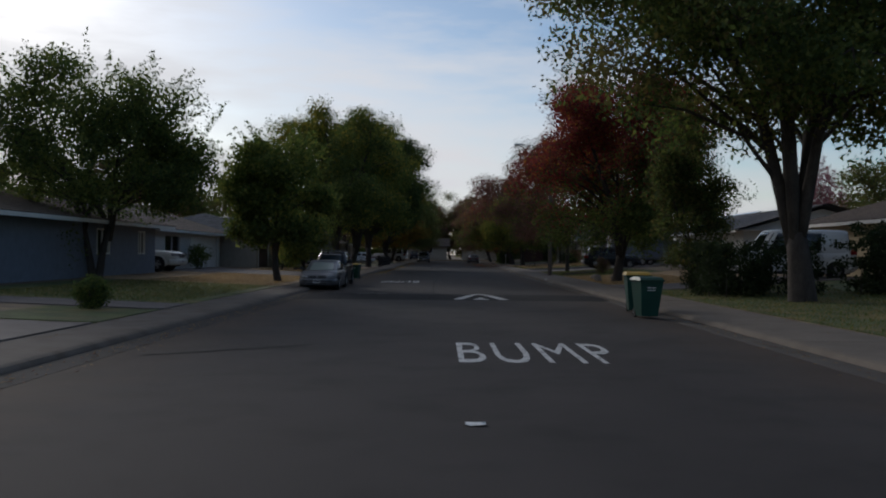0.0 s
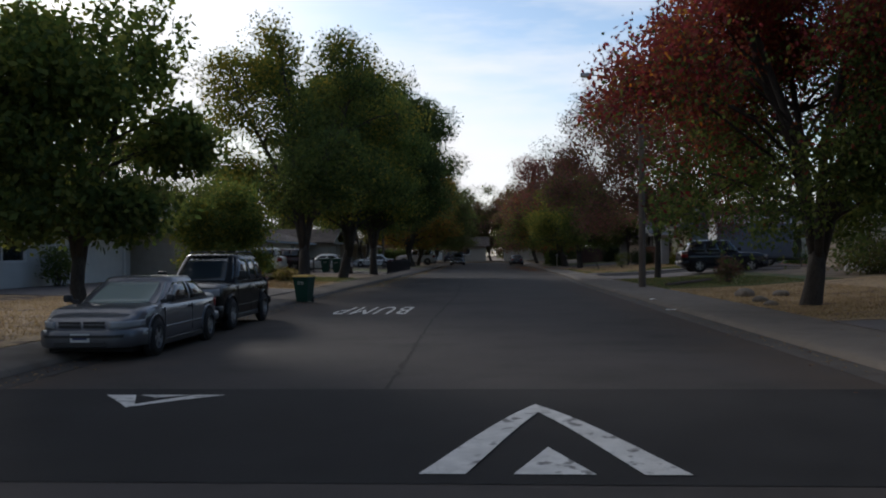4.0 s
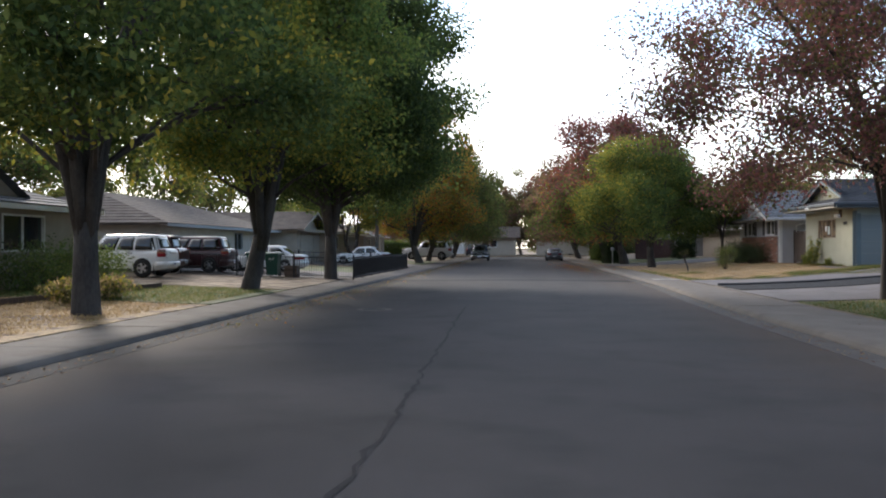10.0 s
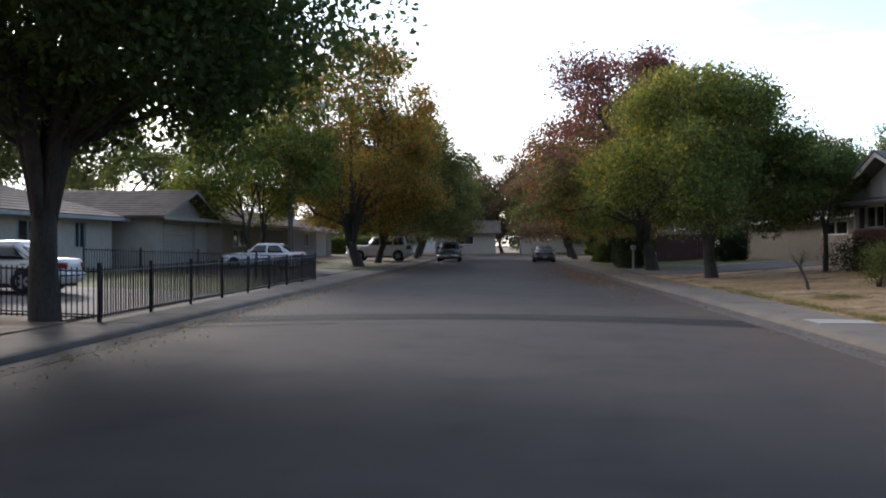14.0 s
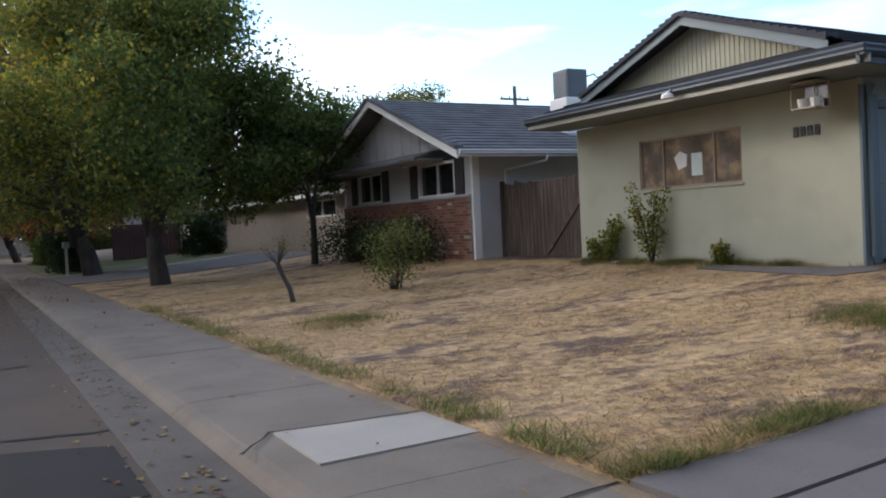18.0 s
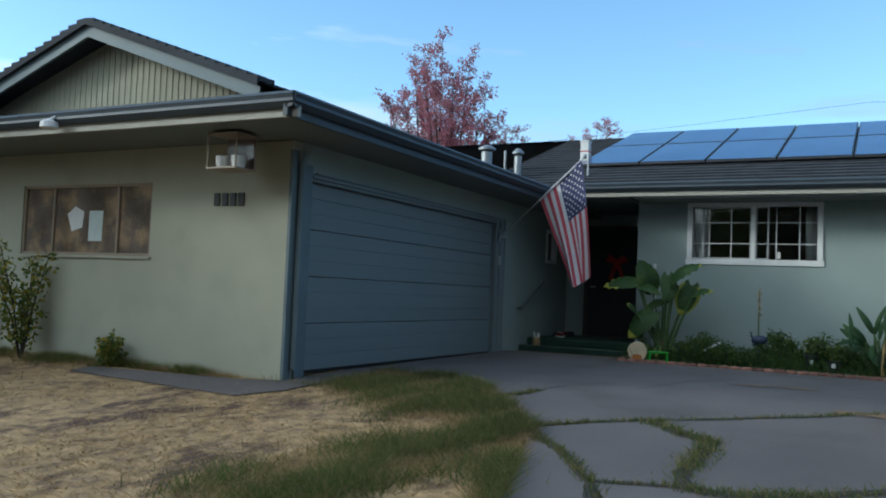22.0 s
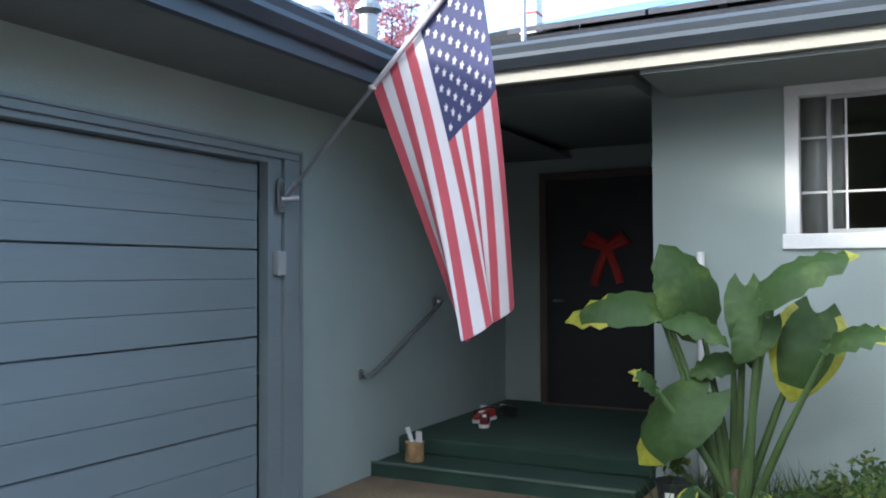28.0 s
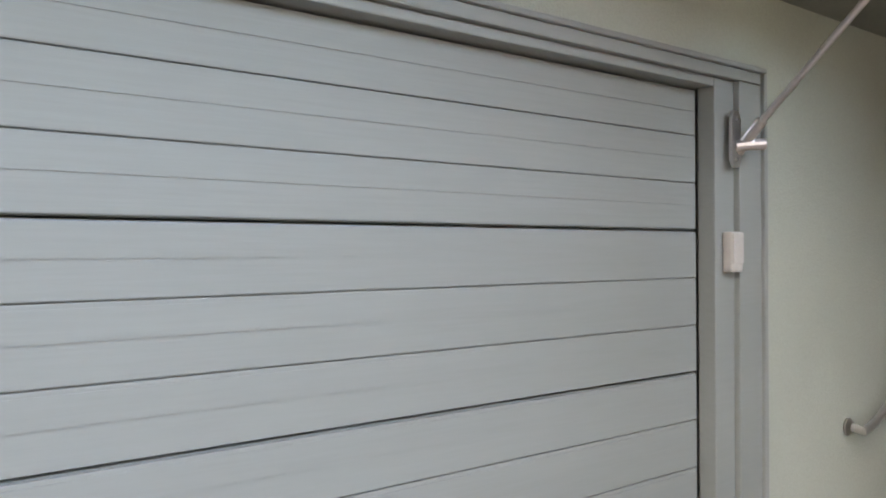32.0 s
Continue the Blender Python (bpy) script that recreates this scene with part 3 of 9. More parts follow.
def swept(profile, s, y0, y1, back):
    """A length of kerb or gutter: the profile, reckoned from the kerb's foot, between y0 and y1. None stands for the back edge."""
    rings = []
    for y in (y0, y1):
        f = kerb_foot(s, y)
        rings.append([(s * (back if x is None else f + x), y, z) for x, z in profile])
    bm = bmesh.new()
    lo, hi = ([bm.verts.new(p) for p in ring] for ring in rings)
    k = len(lo)
    for i in range(k):
        bm.faces.new((lo[i], lo[(i + 1) % k], hi[(i + 1) % k], hi[i]))
    bm.faces.new(lo)
    bm.faces.new(hi)
    bmesh.ops.recalc_face_normals(bm, faces=bm.faces[:])
    return bm


def pavement(side, name):
    """Concrete gutter, and slabs whose front edge rolls down to it as the kerb."""
    s = 1 if side > 0 else -1
    walk_ob = thing(name, "warm grey concrete pavement with a rolled kerb, dusty and stained", "pavement", kind="structure")
    pan = [(-0.47, 0.004), (-0.03, 0.010), (0.03, 0.016), (0.03, -0.08), (-0.47, -0.08)]
    for y0 in np.arange(-60, 163, 6.1):
        part("gutter", swept(pan, s, y0 + 0.006, y0 + 6.094, 0), GUTTER if s > 0 else GUTTER_DARK, walk_ob, "dusty concrete gutter")
    r = np.random.default_rng(31 if s > 0 else 32)
    for y0 in np.arange(-60.07, 163, 3.05):
        d = r.normal(0, 0.0025)
        top = [(0.0, 0.0), (0.02, 0.035), (0.07, 0.082), (0.14, 0.106), (0.26, 0.116 + d), (0.4, 0.119 + d), (None, 0.122 + d), (None, -0.06), (0.0, -0.06)]
        part("paving_slab", swept(top, s, y0 + 0.004, y0 + 3.046, 7.42 if s > 0 else 6.9), CONCRETE if s > 0 else CONCRETE_WORN, walk_ob)
    if s > 0:
        part("paving_slab", prism([(6.31, 80.84), (6.33, 81.74), (7.40, 81.62), (7.41, 80.88)], "z", 0.05, 0.128), CONCRETE_NEW, walk_ob, "newer pale concrete slab")
        for pts in ([(5.99, 81.35), (6.12, 81.5), (6.32, 81.78), (6.8, 81.72), (7.4, 81.68)], [(6.0, 79.3), (6.7, 79.5), (7.4, 79.55)], [(6.1, 90.2), (6.9, 90.0), (7.4, 90.1)]):
            wavy_strip(pts, 0.022, 0.121, TAR, "crack", walk_ob, 0.012, seed=len(pts))
    part("joint_bed", boxed(*sorted((s * (6.1 if s > 0 else 5.7), s * (7.3 if s > 0 else 6.85))), -60, 163, -0.1, 0.1), SOIL, walk_ob)
    return walk_ob


pavement(1, "pavement_east")
pavement(-1, "pavement_west")
# leaf litter and dust in the gutters
for s, sd in ((1, 41), (-1, 42)):
    r = np.random.default_rng(sd)
    n = 2600
    y = r.uniform(0, 130, n)
    x = s * (np.interp(y, [62, 80], [5.4, 5.9] if s > 0 else [5.4, 5.2]) - np.abs(r.normal(0, 0.28, n)))
    near = r.random(n) < 0.10
    x[near] = s * r.uniform(6.35, 7.4, near.sum())
    vs, fs = [], []
    for i in range(n):
        a, q = r.uniform(0, 6.28), r.uniform(0.012, 0.035)
        z = 0.014 if abs(x[i]) < 6.1 else 0.135
        c, d = math.cos(a) * q, math.sin(a) * q
        k = len(vs)
        vs += [(x[i] + c, y[i] + d, z), (x[i] - d, y[i] + c, z + 0.01), (x[i] - c, y[i] - d, z + 0.004), (x[i] + d, y[i] - c, z + 0.012)]
        fs.append((k, k + 1, k + 2, k + 3))
    litter = leaf_mat("litter", [(0.16, 0.09, 0.04), (0.2, 0.13, 0.05), (0.12, 0.05, 0.03), (0.25, 0.17, 0.08)], 0.05)
    tagged(raw("leaf_litter", vs, fs, litter), "dry fallen leaves along the gutter", "leaves", kind="stuff")


def slab(name, poly, top, material, parent=None, label="", thick=0.1):
    """A flat piece with the outline poly that follows the lie of the land."""
    bm = bmesh.new()
    bmesh.ops.triangulate(bm, faces=[bm.faces.new([bm.verts.new((x, y, 0)) for x, y in poly])])
    for x in GX + [-14, -10, -8.5, 9.5, 17.5, 19]:
        bmesh.ops.bisect_plane(bm, geom=bm.verts[:] + bm.edges[:] + bm.faces[:], plane_co=(x, 0, 0), plane_no=(1, 0, 0))
    fs = bm.faces[:]
    r = bmesh.ops.extrude_face_region(bm, geom=fs)
    up = {v for v in r["geom"] if isinstance(v, bmesh.types.BMVert)}
    for v in bm.verts:
        v.co.z = gz(v.co.x) + (top if v in up else top - thick)
    bmesh.ops.recalc_face_normals(bm, faces=bm.faces[:])
    return part(name, bm, material, parent, label)


def lawn(poly, material, label):
    return tagged(slab("lawn", poly, 0.02, material, None, "", 0.06), label, "lawn", kind="structure")


def rect(x0, x1, y0, y1):
    return [(x0, y0), (x1, y0), (x1, y1), (x0, y1)]


# east side
lawn(rect(7.42, 15.5, 6, 32.5), GREEN_LAWN, "dull green front lawn in tree shade")
lawn(rect(7.42, 15.5, 38.2, 53.5), DRY_LAWN, "dry yellow-brown front lawn with bare patches")
lawn(rect(7.42, 14.0, 53.7, 66.0), GREEN_LAWN, "green front lawn beside a driveway")
lawn([(7.42, 79.5), (8.8, 79.55), (11.47, 79.58), (12.36, 79.8), (13.58, 80.14), (14.43, 80.37), (15.1, 80.8), (15.71, 81.16), (16.4, 81.75), (16.83, 82.22), (16.75, 82.8), (16.45, 83.1), (14.88, 83.1), (14.42, 83.38), (14.67, 86.05), (15.02, 86.05), (15.22, 84.02), (15.37, 84.0), (15.37, 93.2), (7.42, 93.2)], DRY_LAWN, "parched straw-coloured front lawn with bare earth patches")
lawn(rect(7.42, 15.2, 93.22, 104.5), DRY_LAWN, "dry shaded front lawn under street trees")
lawn(rect(7.42, 15.6, 112.2, 128), GREEN_LAWN, "mown green front lawn with a pale path")
# west side
lawn(rect(-14.2, -6.9, 21.5, 33.5), GREEN_LAWN, "patchy green front lawn")
lawn(rect(-9.5, -6.9, 15.5, 19.0), GREEN_LAWN, "narrow green lawn strip beside a driveway")
lawn(rect(-15.5, -6.9, 33.52, 46.4), DRY_LAWN, "dry yellow-brown front lawn")
lawn(rect(-13.5, -6.9, 55.5, 64.3), DRY_LAWN, "bare dry front lawn with straw-coloured stubble")
lawn(rect(-13.5, -6.9, 64.6, 71.5), GREEN_LAWN, "small green lawn with a raised edge")
lawn(rect(-15.5, -6.9, 89.3, 98.9), GREEN_LAWN, "green lawn behind an iron fence")
lawn(rect(-15.5, -6.9, 112, 126), GREEN_LAWN, "green and yellow lawn under street trees")

# driveways
dw = thing("driveway", "cracked grey concrete driveway sloping up to the garage, weeds in its joints", "driveway", kind="structure")
# the slabs lie between the long cracks that weeds have opened
for poly in ([(7.4, 79.46), (8.8, 79.51), (11.47, 79.54), (12.36, 79.76), (13.58, 80.1), (14.47, 80.34), (13.9, 79.93), (13.27, 79.52), (12.7, 79.26), (11.6, 79.0), (7.4, 78.85)],
             [(14.56, 80.36), (15.24, 79.63), (14.8, 79.22), (14.72, 79.04), (13.83, 79.06), (13.48, 79.03), (13.34, 79.5), (13.9, 79.86)],
             [(13.29, 79.47), (13.43, 78.99), (13.38, 78.7), (13.26, 78.63), (12.8, 79.22)],
             [(12.75, 79.2), (13.23, 78.59), (13.38, 78.66), (13.64, 78.17), (14.5, 77.0), (15.0, 73.4), (7.4, 73.4), (7.4, 78.81), (11.6, 78.96)],
             [(15.27, 79.58), (15.71, 79.02), (16.36, 78.31), (16.83, 77.87), (17.4, 77.3), (18.0, 73.4), (15.04, 73.4), (14.54, 77.0), (13.7, 78.2), (13.45, 78.68), (13.48, 78.97), (13.83, 79.0), (14.74, 78.97), (14.83, 79.15)],
             [(14.6, 80.4), (15.31, 79.65), (15.75, 79.05), (16.4, 78.34), (16.87, 77.9), (17.43, 77.32), (18.03, 73.4), (20.9, 73.4), (20.95, 81.6), (21.4, 81.7), (21.4, 83.5), (16.43, 83.5), (16.48, 83.12), (16.79, 82.82), (16.87, 82.2), (16.43, 81.72), (15.73, 81.12), (15.12, 80.76)],
             [(14.45, 83.4), (14.9, 83.13), (16.42, 83.13), (16.42, 83.5), (15.37, 83.54), (15.19, 84.0), (15.0, 86.0), (14.7, 86.0)]):
    slab("concrete_slab", poly, 0.035, DRIVE, dw)
DRIVE_CRACKS = (([(14.47, 80.42), (13.9, 79.9), (13.3, 79.5), (12.72, 79.23), (11.6, 78.98), (9.0, 78.9)], 0.05, 1.0),
                ([(14.55, 80.45), (15.27, 79.62), (15.73, 79.03), (16.38, 78.32), (16.85, 77.88), (17.4, 77.3)], 0.035, 0.8),
                ([(15.25, 79.6), (14.82, 79.19), (14.72, 79.0), (13.83, 79.02), (13.45, 78.98), (13.41, 78.68), (13.67, 78.18), (14.5, 77.0)], 0.10, 1.7),
                ([(13.31, 79.5), (13.45, 79.0)], 0.025, 0.4), ([(12.78, 79.22), (13.25, 78.6)], 0.025, 0.4), ([(15.6, 81.24), (16.09, 81.03), (16.3, 81.0)], 0.04, 1.0))


def follow_land(ob, lift):
    """Lay a thin strip on the sloping ground."""
    for v in ob.data.vertices:
        v.co.z = gz(v.co.x) + lift


for k, (pts, w, weedy) in enumerate(DRIVE_CRACKS):
    follow_land(wavy_strip(pts, w + 0.025, 0, mat("crack_soil", (0.045, 0.038, 0.03), rough=0.95, vary=0.3, scale=6, fine=50), "crack", dw, 0.014, seed=50 + k), 0.039)
for k, pts in enumerate(([(16.3, 81.0), (16.94, 80.9), (17.6, 80.6)], [(19.05, 78.2), (19.4, 78.0)], [(17.2, 80.2), (18.6, 79.9), (19.2, 79.5)], [(9.5, 76.2), (11.2, 76.6), (12.6, 76.2)])):
    follow_land(wavy_strip(pts, 0.014, 0, TAR, "crack", dw, 0.012, seed=70 + k), 0.038)


def driveway(side, x1, y0, y1, label="grey concrete driveway with joints", material=None):
    d = thing("driveway", label, "driveway", kind="structure")
    s = 1 if side > 0 else -1
    x0 = 7.27 if s > 0 else 6.88
    xs = np.linspace(x0, x1, max(2, int((x1 - x0) / 3) + 1))
    for a, b in zip(xs, xs[1:]):
        ym = (y0 + y1) / 2
        for c, e in ((y0, ym - 0.01), (ym + 0.01, y1)):
            slab("concrete_slab", rect(*sorted((s * (a + 0.012), s * (b - 0.012))), c, e), 0.028, material or DRIVE, d)


driveway(1, 17, 33.0, 38.0)
driveway(1, 17, 66.4, 73.0)
strip = thing("driveway", "dark asphalt strip beside the concrete driveway, with a black edging", "driveway", kind="structure")
slab("asphalt_strip", [(7.44, 71.6), (15.5, 72.4), (15.5, 74.9), (7.44, 74.62)], 0.05, ASPHALT_PATCH, strip)
for k in range(6):
    xa, xb = 7.46 + 1.3 * k, 8.74 + 1.3 * k
    part("edging_board", tubed([(xa, 74.66 + 0.035 * (xa - 7.4), gz(xa) + 0.06), (xb, 74.66 + 0.035 * (xb - 7.4), gz(xb) + 0.06)], 0.055, 6), BLACK_PLASTIC, strip, "black edging board")
driveway(1, 16, 104.8, 111.5)
driveway(-1, 15, 5.0, 15.2)
driveway(-1, 15, 19.3, 21.3)
driveway(-1, 16.3, 46.6, 55.2)
driveway(-1, 17, 71.7, 80.0, "pale stony driveway", STONY)
driveway(-1, 17, 81.2, 89.2)
driveway(-1, 17, 104, 111)
# a pale path over the green lawn
tagged(slab("garden_path", rect(7.3, 15.5, 111.6, 112.1), 0.05, CONCRETE_NEW), "pale concrete garden path", "path", kind="structure")


# ---------- houses ----------
def roof_plane(name, a, b, c, d, material, parent, courses=10, thick=0.05, label=""):
    """A shingled roof slope: a and b on the eave, c and d on the ridge (c over b), in overlapping courses."""
    a, b, c, d = (Vector(p) for p in (a, b, c, d))
    n = (b - a).cross(d - a)
    if n.length < 1e-6:
        n = (b - a).cross(c - a)
    n.normalize()
    if n.z < 0:
        n = -n
    bm = bmesh.new()
    under = [bm.verts.new(p - n * 0.08) for p in (a, b, c, d)]
    low = under[:2]
    for k in range(courses):
        t0, t1 = k / courses, (k + 1) / courses
        lift = n * thick
        q = [bm.verts.new(v) for v in (a.lerp(d, t0) + lift, b.lerp(c, t0) + lift, b.lerp(c, t1) + lift * 0.35, a.lerp(d, t1) + lift * 0.35)]
        bm.faces.new(q if (q[2].co - q[3].co).length > 1e-4 else q[:3])
        bm.faces.new((low[0], low[1], q[1], q[0]))
        low = (q[3], q[2])
    bm.faces.new(under[::-1] if (c - d).length > 1e-4 else under[2::-1])
    return part(name, bm, material, parent, label)


def window(parent, axis, w, u0, u1, z0, z1, face, frame_m=None, cols=2, rows=1, frame=0.06, name="window", bars=0.025, label="", depth=0.09):
    """A framed window set in a wall whose outer face lies at w; face is the way out along the axis (+1 or -1)."""
    frame_m = frame_m or WHITE

    def b(u_0, u_1, z_0, z_1, d0, d1, bevel=0.0):
        lo, hi = sorted((w + face * d0, w + face * d1))
        return boxed(lo, hi, u_0, u_1, z_0, z_1, bevel=bevel) if axis == "x" else boxed(u_0, u_1, lo, hi, z_0, z_1, bevel=bevel)
    win = part(name, b(u0 + 0.002, u1 - 0.002, z0 + 0.002, z1 - 0.002, -depth, -depth + 0.012), GLASS, parent, label or "dark reflecting window pane")
    f = frame
    for q in ((u0, u0 + f, z0 + f, z1 - f), (u1 - f, u1, z0 + f, z1 - f), (u0, u1, z1 - f, z1), (u0 - 0.02, u1 + 0.02, z0 - 0.01, z0 + f)):
        part("window_frame", b(*q, -depth, 0.025, 0.006), frame_m, win)
    for k in range(1, cols):
        u = u0 + (u1 - u0) * k / cols
        part("mullion", b(u - f * 0.4, u + f * 0.4, z0 + f, z1 - f, -depth, -0.02), frame_m, win)
    if rows > 1:
        for k in range(cols):
            ua, ub = u0 + (u1 - u0) * k / cols, u0 + (u1 - u0) * (k + 1) / cols
            for j in range(1, rows):
                z = z0 + (z1 - z0) * j / rows
                part("glazing_bar", b(ua + f * 0.4, ub - f * 0.4, z - bars / 2, z + bars / 2, -depth + 0.012, -depth + 0.03), frame_m, win)
            for j in range(1, 3):
                u = ua + (ub - ua) * j / 3
                part("glazing_bar", b(u - bars / 2, u + bars / 2, z0 + f, z1 - f, -depth + 0.012, -depth + 0.028), frame_m, win)
    return win


def garage_door(parent, axis, w, u0, u1, z0, z1, face, material, sections=4, boards=3, label=""):
    """A sectional door of boarded panels."""
    door = None
    h = (z1 - z0) / sections
    for s in range(sections):
        a = z0 + s * h
        lo, hi = sorted((w, w - face * 0.04))
        bm = boxed(lo, hi, u0, u1, a + 0.003, a + h - 0.003, bevel=0.004) if axis == "x" else boxed(u0, u1, lo, hi, a + 0.003, a + h - 0.003, bevel=0.004)
        if door is None:
            door = part("garage_door", bm, material, parent, label)
        else:
            part("door_section", bm, material, door)
        for k in range(boards):
            c, d = a + h * k / boards + (0.0015 if k else 0.006), a + h * (k + 1) / boards - (0.0015 if k < boards - 1 else 0.006)
            lo2, hi2 = sorted((w + face * 0.001, w + face * 0.016))
            bm = boxed(lo2, hi2, u0 + 0.012, u1 - 0.012, c, d, bevel=0.004) if axis == "x" else boxed(u0 + 0.012, u1 - 0.012, lo2, hi2, c, d, bevel=0.004)
            part("board", bm, material, door)
            m = (c + d) / 2
            lo3, hi3 = sorted((w + face * 0.016, w + face * 0.019))
            bm = boxed(lo3, hi3, u0 + 0.02, u1 - 0.02, m + 0.004, d - 0.012) if axis == "x" else boxed(u0 + 0.02, u1 - 0.02, lo3, hi3, m + 0.004, d - 0.012)
            part("board_face", bm, material, door)
    return door


# ----- the sage house with the garage turned to the drive -----
PAD = 0.66
home = thing("house", "single-storey sage green stucco house with slate garage door and dark roof", "house")
GY, WX, FX = 83.57, 15.4, 22.6
GT = 2.833                   # top of the garage opening
# garage: street wall with its window
bm = holed(bmesh.new(), GY, 89.72, 0.4, 3.2, [(85.63, 87.95, 1.90, 2.79)], WX, WX + 0.16, "x")
wall_a = part("wall", bm, STUCCO, home, "pale sage stucco street wall")
bm = holed(bmesh.new(), WX + 0.16, FX + 2.2, 0.4, 3.25, [(15.74, 21.06, 0.3, GT), (23.33, 23.88, 2.27, 2.9)], GY, GY + 0.16, "y")
wall_g = part("wall", bm, STUCCO_GREY, home, "grey-green stucco wall round the garage door")
part("wall", boxed(WX + 0.16, 30.5, 89.56, 89.72, 0.4, 3.2), STUCCO, home)
part("wall", boxed(30.4, 30.56, 66, 89.72, 0.4, 3.2), STUCCO, home)
part("garage_floor", boxed(WX + 0.16, 24.6, GY + 0.1, 89.56, 0.5, PAD), CONCRETE, home)
part("wall", boxed(26.6, 26.7, GY + 0.16, 89.56, 0.4, 3.2), WHITE, home)
# corner board and door surround
part("corner_board", boxed(WX - 0.02, WX + 0.10, GY - 0.022, GY + 0.02, 0.5, 3.1, bevel=0.004), TEAL, home, "slate blue corner board")
part("door_casing", boxed(15.56, 15.74, GY - 0.03, GY + 0.2, PAD - 0.1, GT + 0.14, bevel=0.005), TEAL, home)
part("door_casing", boxed(21.06, 21.213, GY - 0.035, GY + 0.1, PAD - 0.1, GT - 0.002, bevel=0.005), DOOR_PAINT, home)
part("door_stop", boxed(20.93, 21.058, GY - 0.012, GY + 0.06, PAD - 0.1, GT - 0.002, bevel=0.004), DOOR_PAINT, home)
part("door_casing", boxed(15.742, 21.213, GY - 0.035, GY - 0.002, GT, GT + 0.044, bevel=0.005), DOOR_PAINT, home)
part("door_casing", boxed(15.742, 20.928, GY - 0.012, GY + 0.16, GT - 0.034, GT - 0.002, bevel=0.005), DOOR_PAINT, home)
part("casing_bead", boxed(15.8, 21.236, GY - 0.05, GY - 0.002, GT + 0.044, GT + 0.064, bevel=0.006), DOOR_PAINT, home)
part("casing_bead", boxed(21.213, 21.236, GY - 0.05, GY - 0.002, PAD - 0.1, GT + 0.044, bevel=0.006), DOOR_PAINT, home)
garage_door(home, "y", GY + 0.075, 15.76, 20.926, PAD + 0.012, GT - 0.036, -1, DOOR_PAINT, label="closed slate-grey sectional garage door of horizontal boards")
part("weather_strip", boxed(15.76, 20.95, GY + 0.055, GY + 0.11, PAD - 0.01, PAD + 0.01), RUBBER, home)
# the garage window: a pane with mottled brown reflections in its colour, in a thin frame
gw = part("window", boxed(WX + 0.05, WX + 0.058, 85.64, 87.94, 1.91, 2.78), mat("brown_reflection_pane", (0.16, 0.125, 0.10), rough=0.18, vary=0.4, scale=2.2, bump=0, second=(0.48, 0.6, (0.30, 0.21, 0.13), 2.8), spec=0.6), home, "garage window with brown reflections coloured into its pane, papers and jars behind it")
TAN_FRAME = mat("tan_frame", (0.30, 0.235, 0.17), rough=0.5, vary=0.1)
for a, b, c, d in ((85.63, 85.665, 1.9, 2.79), (87.915, 87.95, 1.9, 2.79), (85.665, 87.915, 1.9, 1.935), (85.665, 87.915, 2.755, 2.79), (86.2, 86.235, 1.935, 2.755), (87.36, 87.39, 1.935, 2.755)):
    part("window_frame", boxed(WX + 0.02, WX + 0.09, a, b, c, d, bevel=0.004), TAN_FRAME, gw)
part("window_sill", boxed(WX - 0.03, WX + 0.04, 85.6, 87.98, 1.865, 1.9, bevel=0.006), STUCCO, gw)
part("paper", prism([(87.14, 2.42), (87.0, 2.52), (86.84, 2.45), (86.86, 2.25), (87.05, 2.2)], "x", WX + 0.045, WX + 0.049), WHITE, gw, "white paper shape taped in the window")
part("paper", boxed(WX + 0.044, WX + 0.049, 86.5, 86.74, 2.08, 2.46), mat("notice_paper", (0.62, 0.68, 0.66), rough=0.8, vary=0.1), gw, "pale notice taped in the window")
# house number as four dark bars
NUMBER = mat("number_metal", (0.03, 0.03, 0.03), rough=0.5)
hn = thing("house_number", "four dark metal house number digits on the stucco", "house number", at=(0, 0, 0))
for k in range(4):
    y = 84.65 - k * 0.118
    part("digit", boxed(WX - 0.02, WX - 0.001, y - 0.085, y, 2.49, 2.64, bevel=0.01), NUMBER, hn)
# front wall of the house with its two windows
bm = holed(bmesh.new(), 60.5, 81.62, 0.3, 3.45, [(78.68, 80.78, 2.27, 3.31), (74.95, 77.03, 2.27, 3.31), (66, 68, 2.2, 3.31)], FX, FX + 0.16, "x")
part("wall", bm, STUCCO_GREY, home, "grey-green stucco front wall")
CURTAIN = mat("grey_curtain", (0.66, 0.64, 0.61), rough=0.9, vary=0.1, scale=2, fine=80, bump=0.2)
SASH = mat("grey_sash", (0.40, 0.40, 0.39), rough=0.5, vary=0.06)


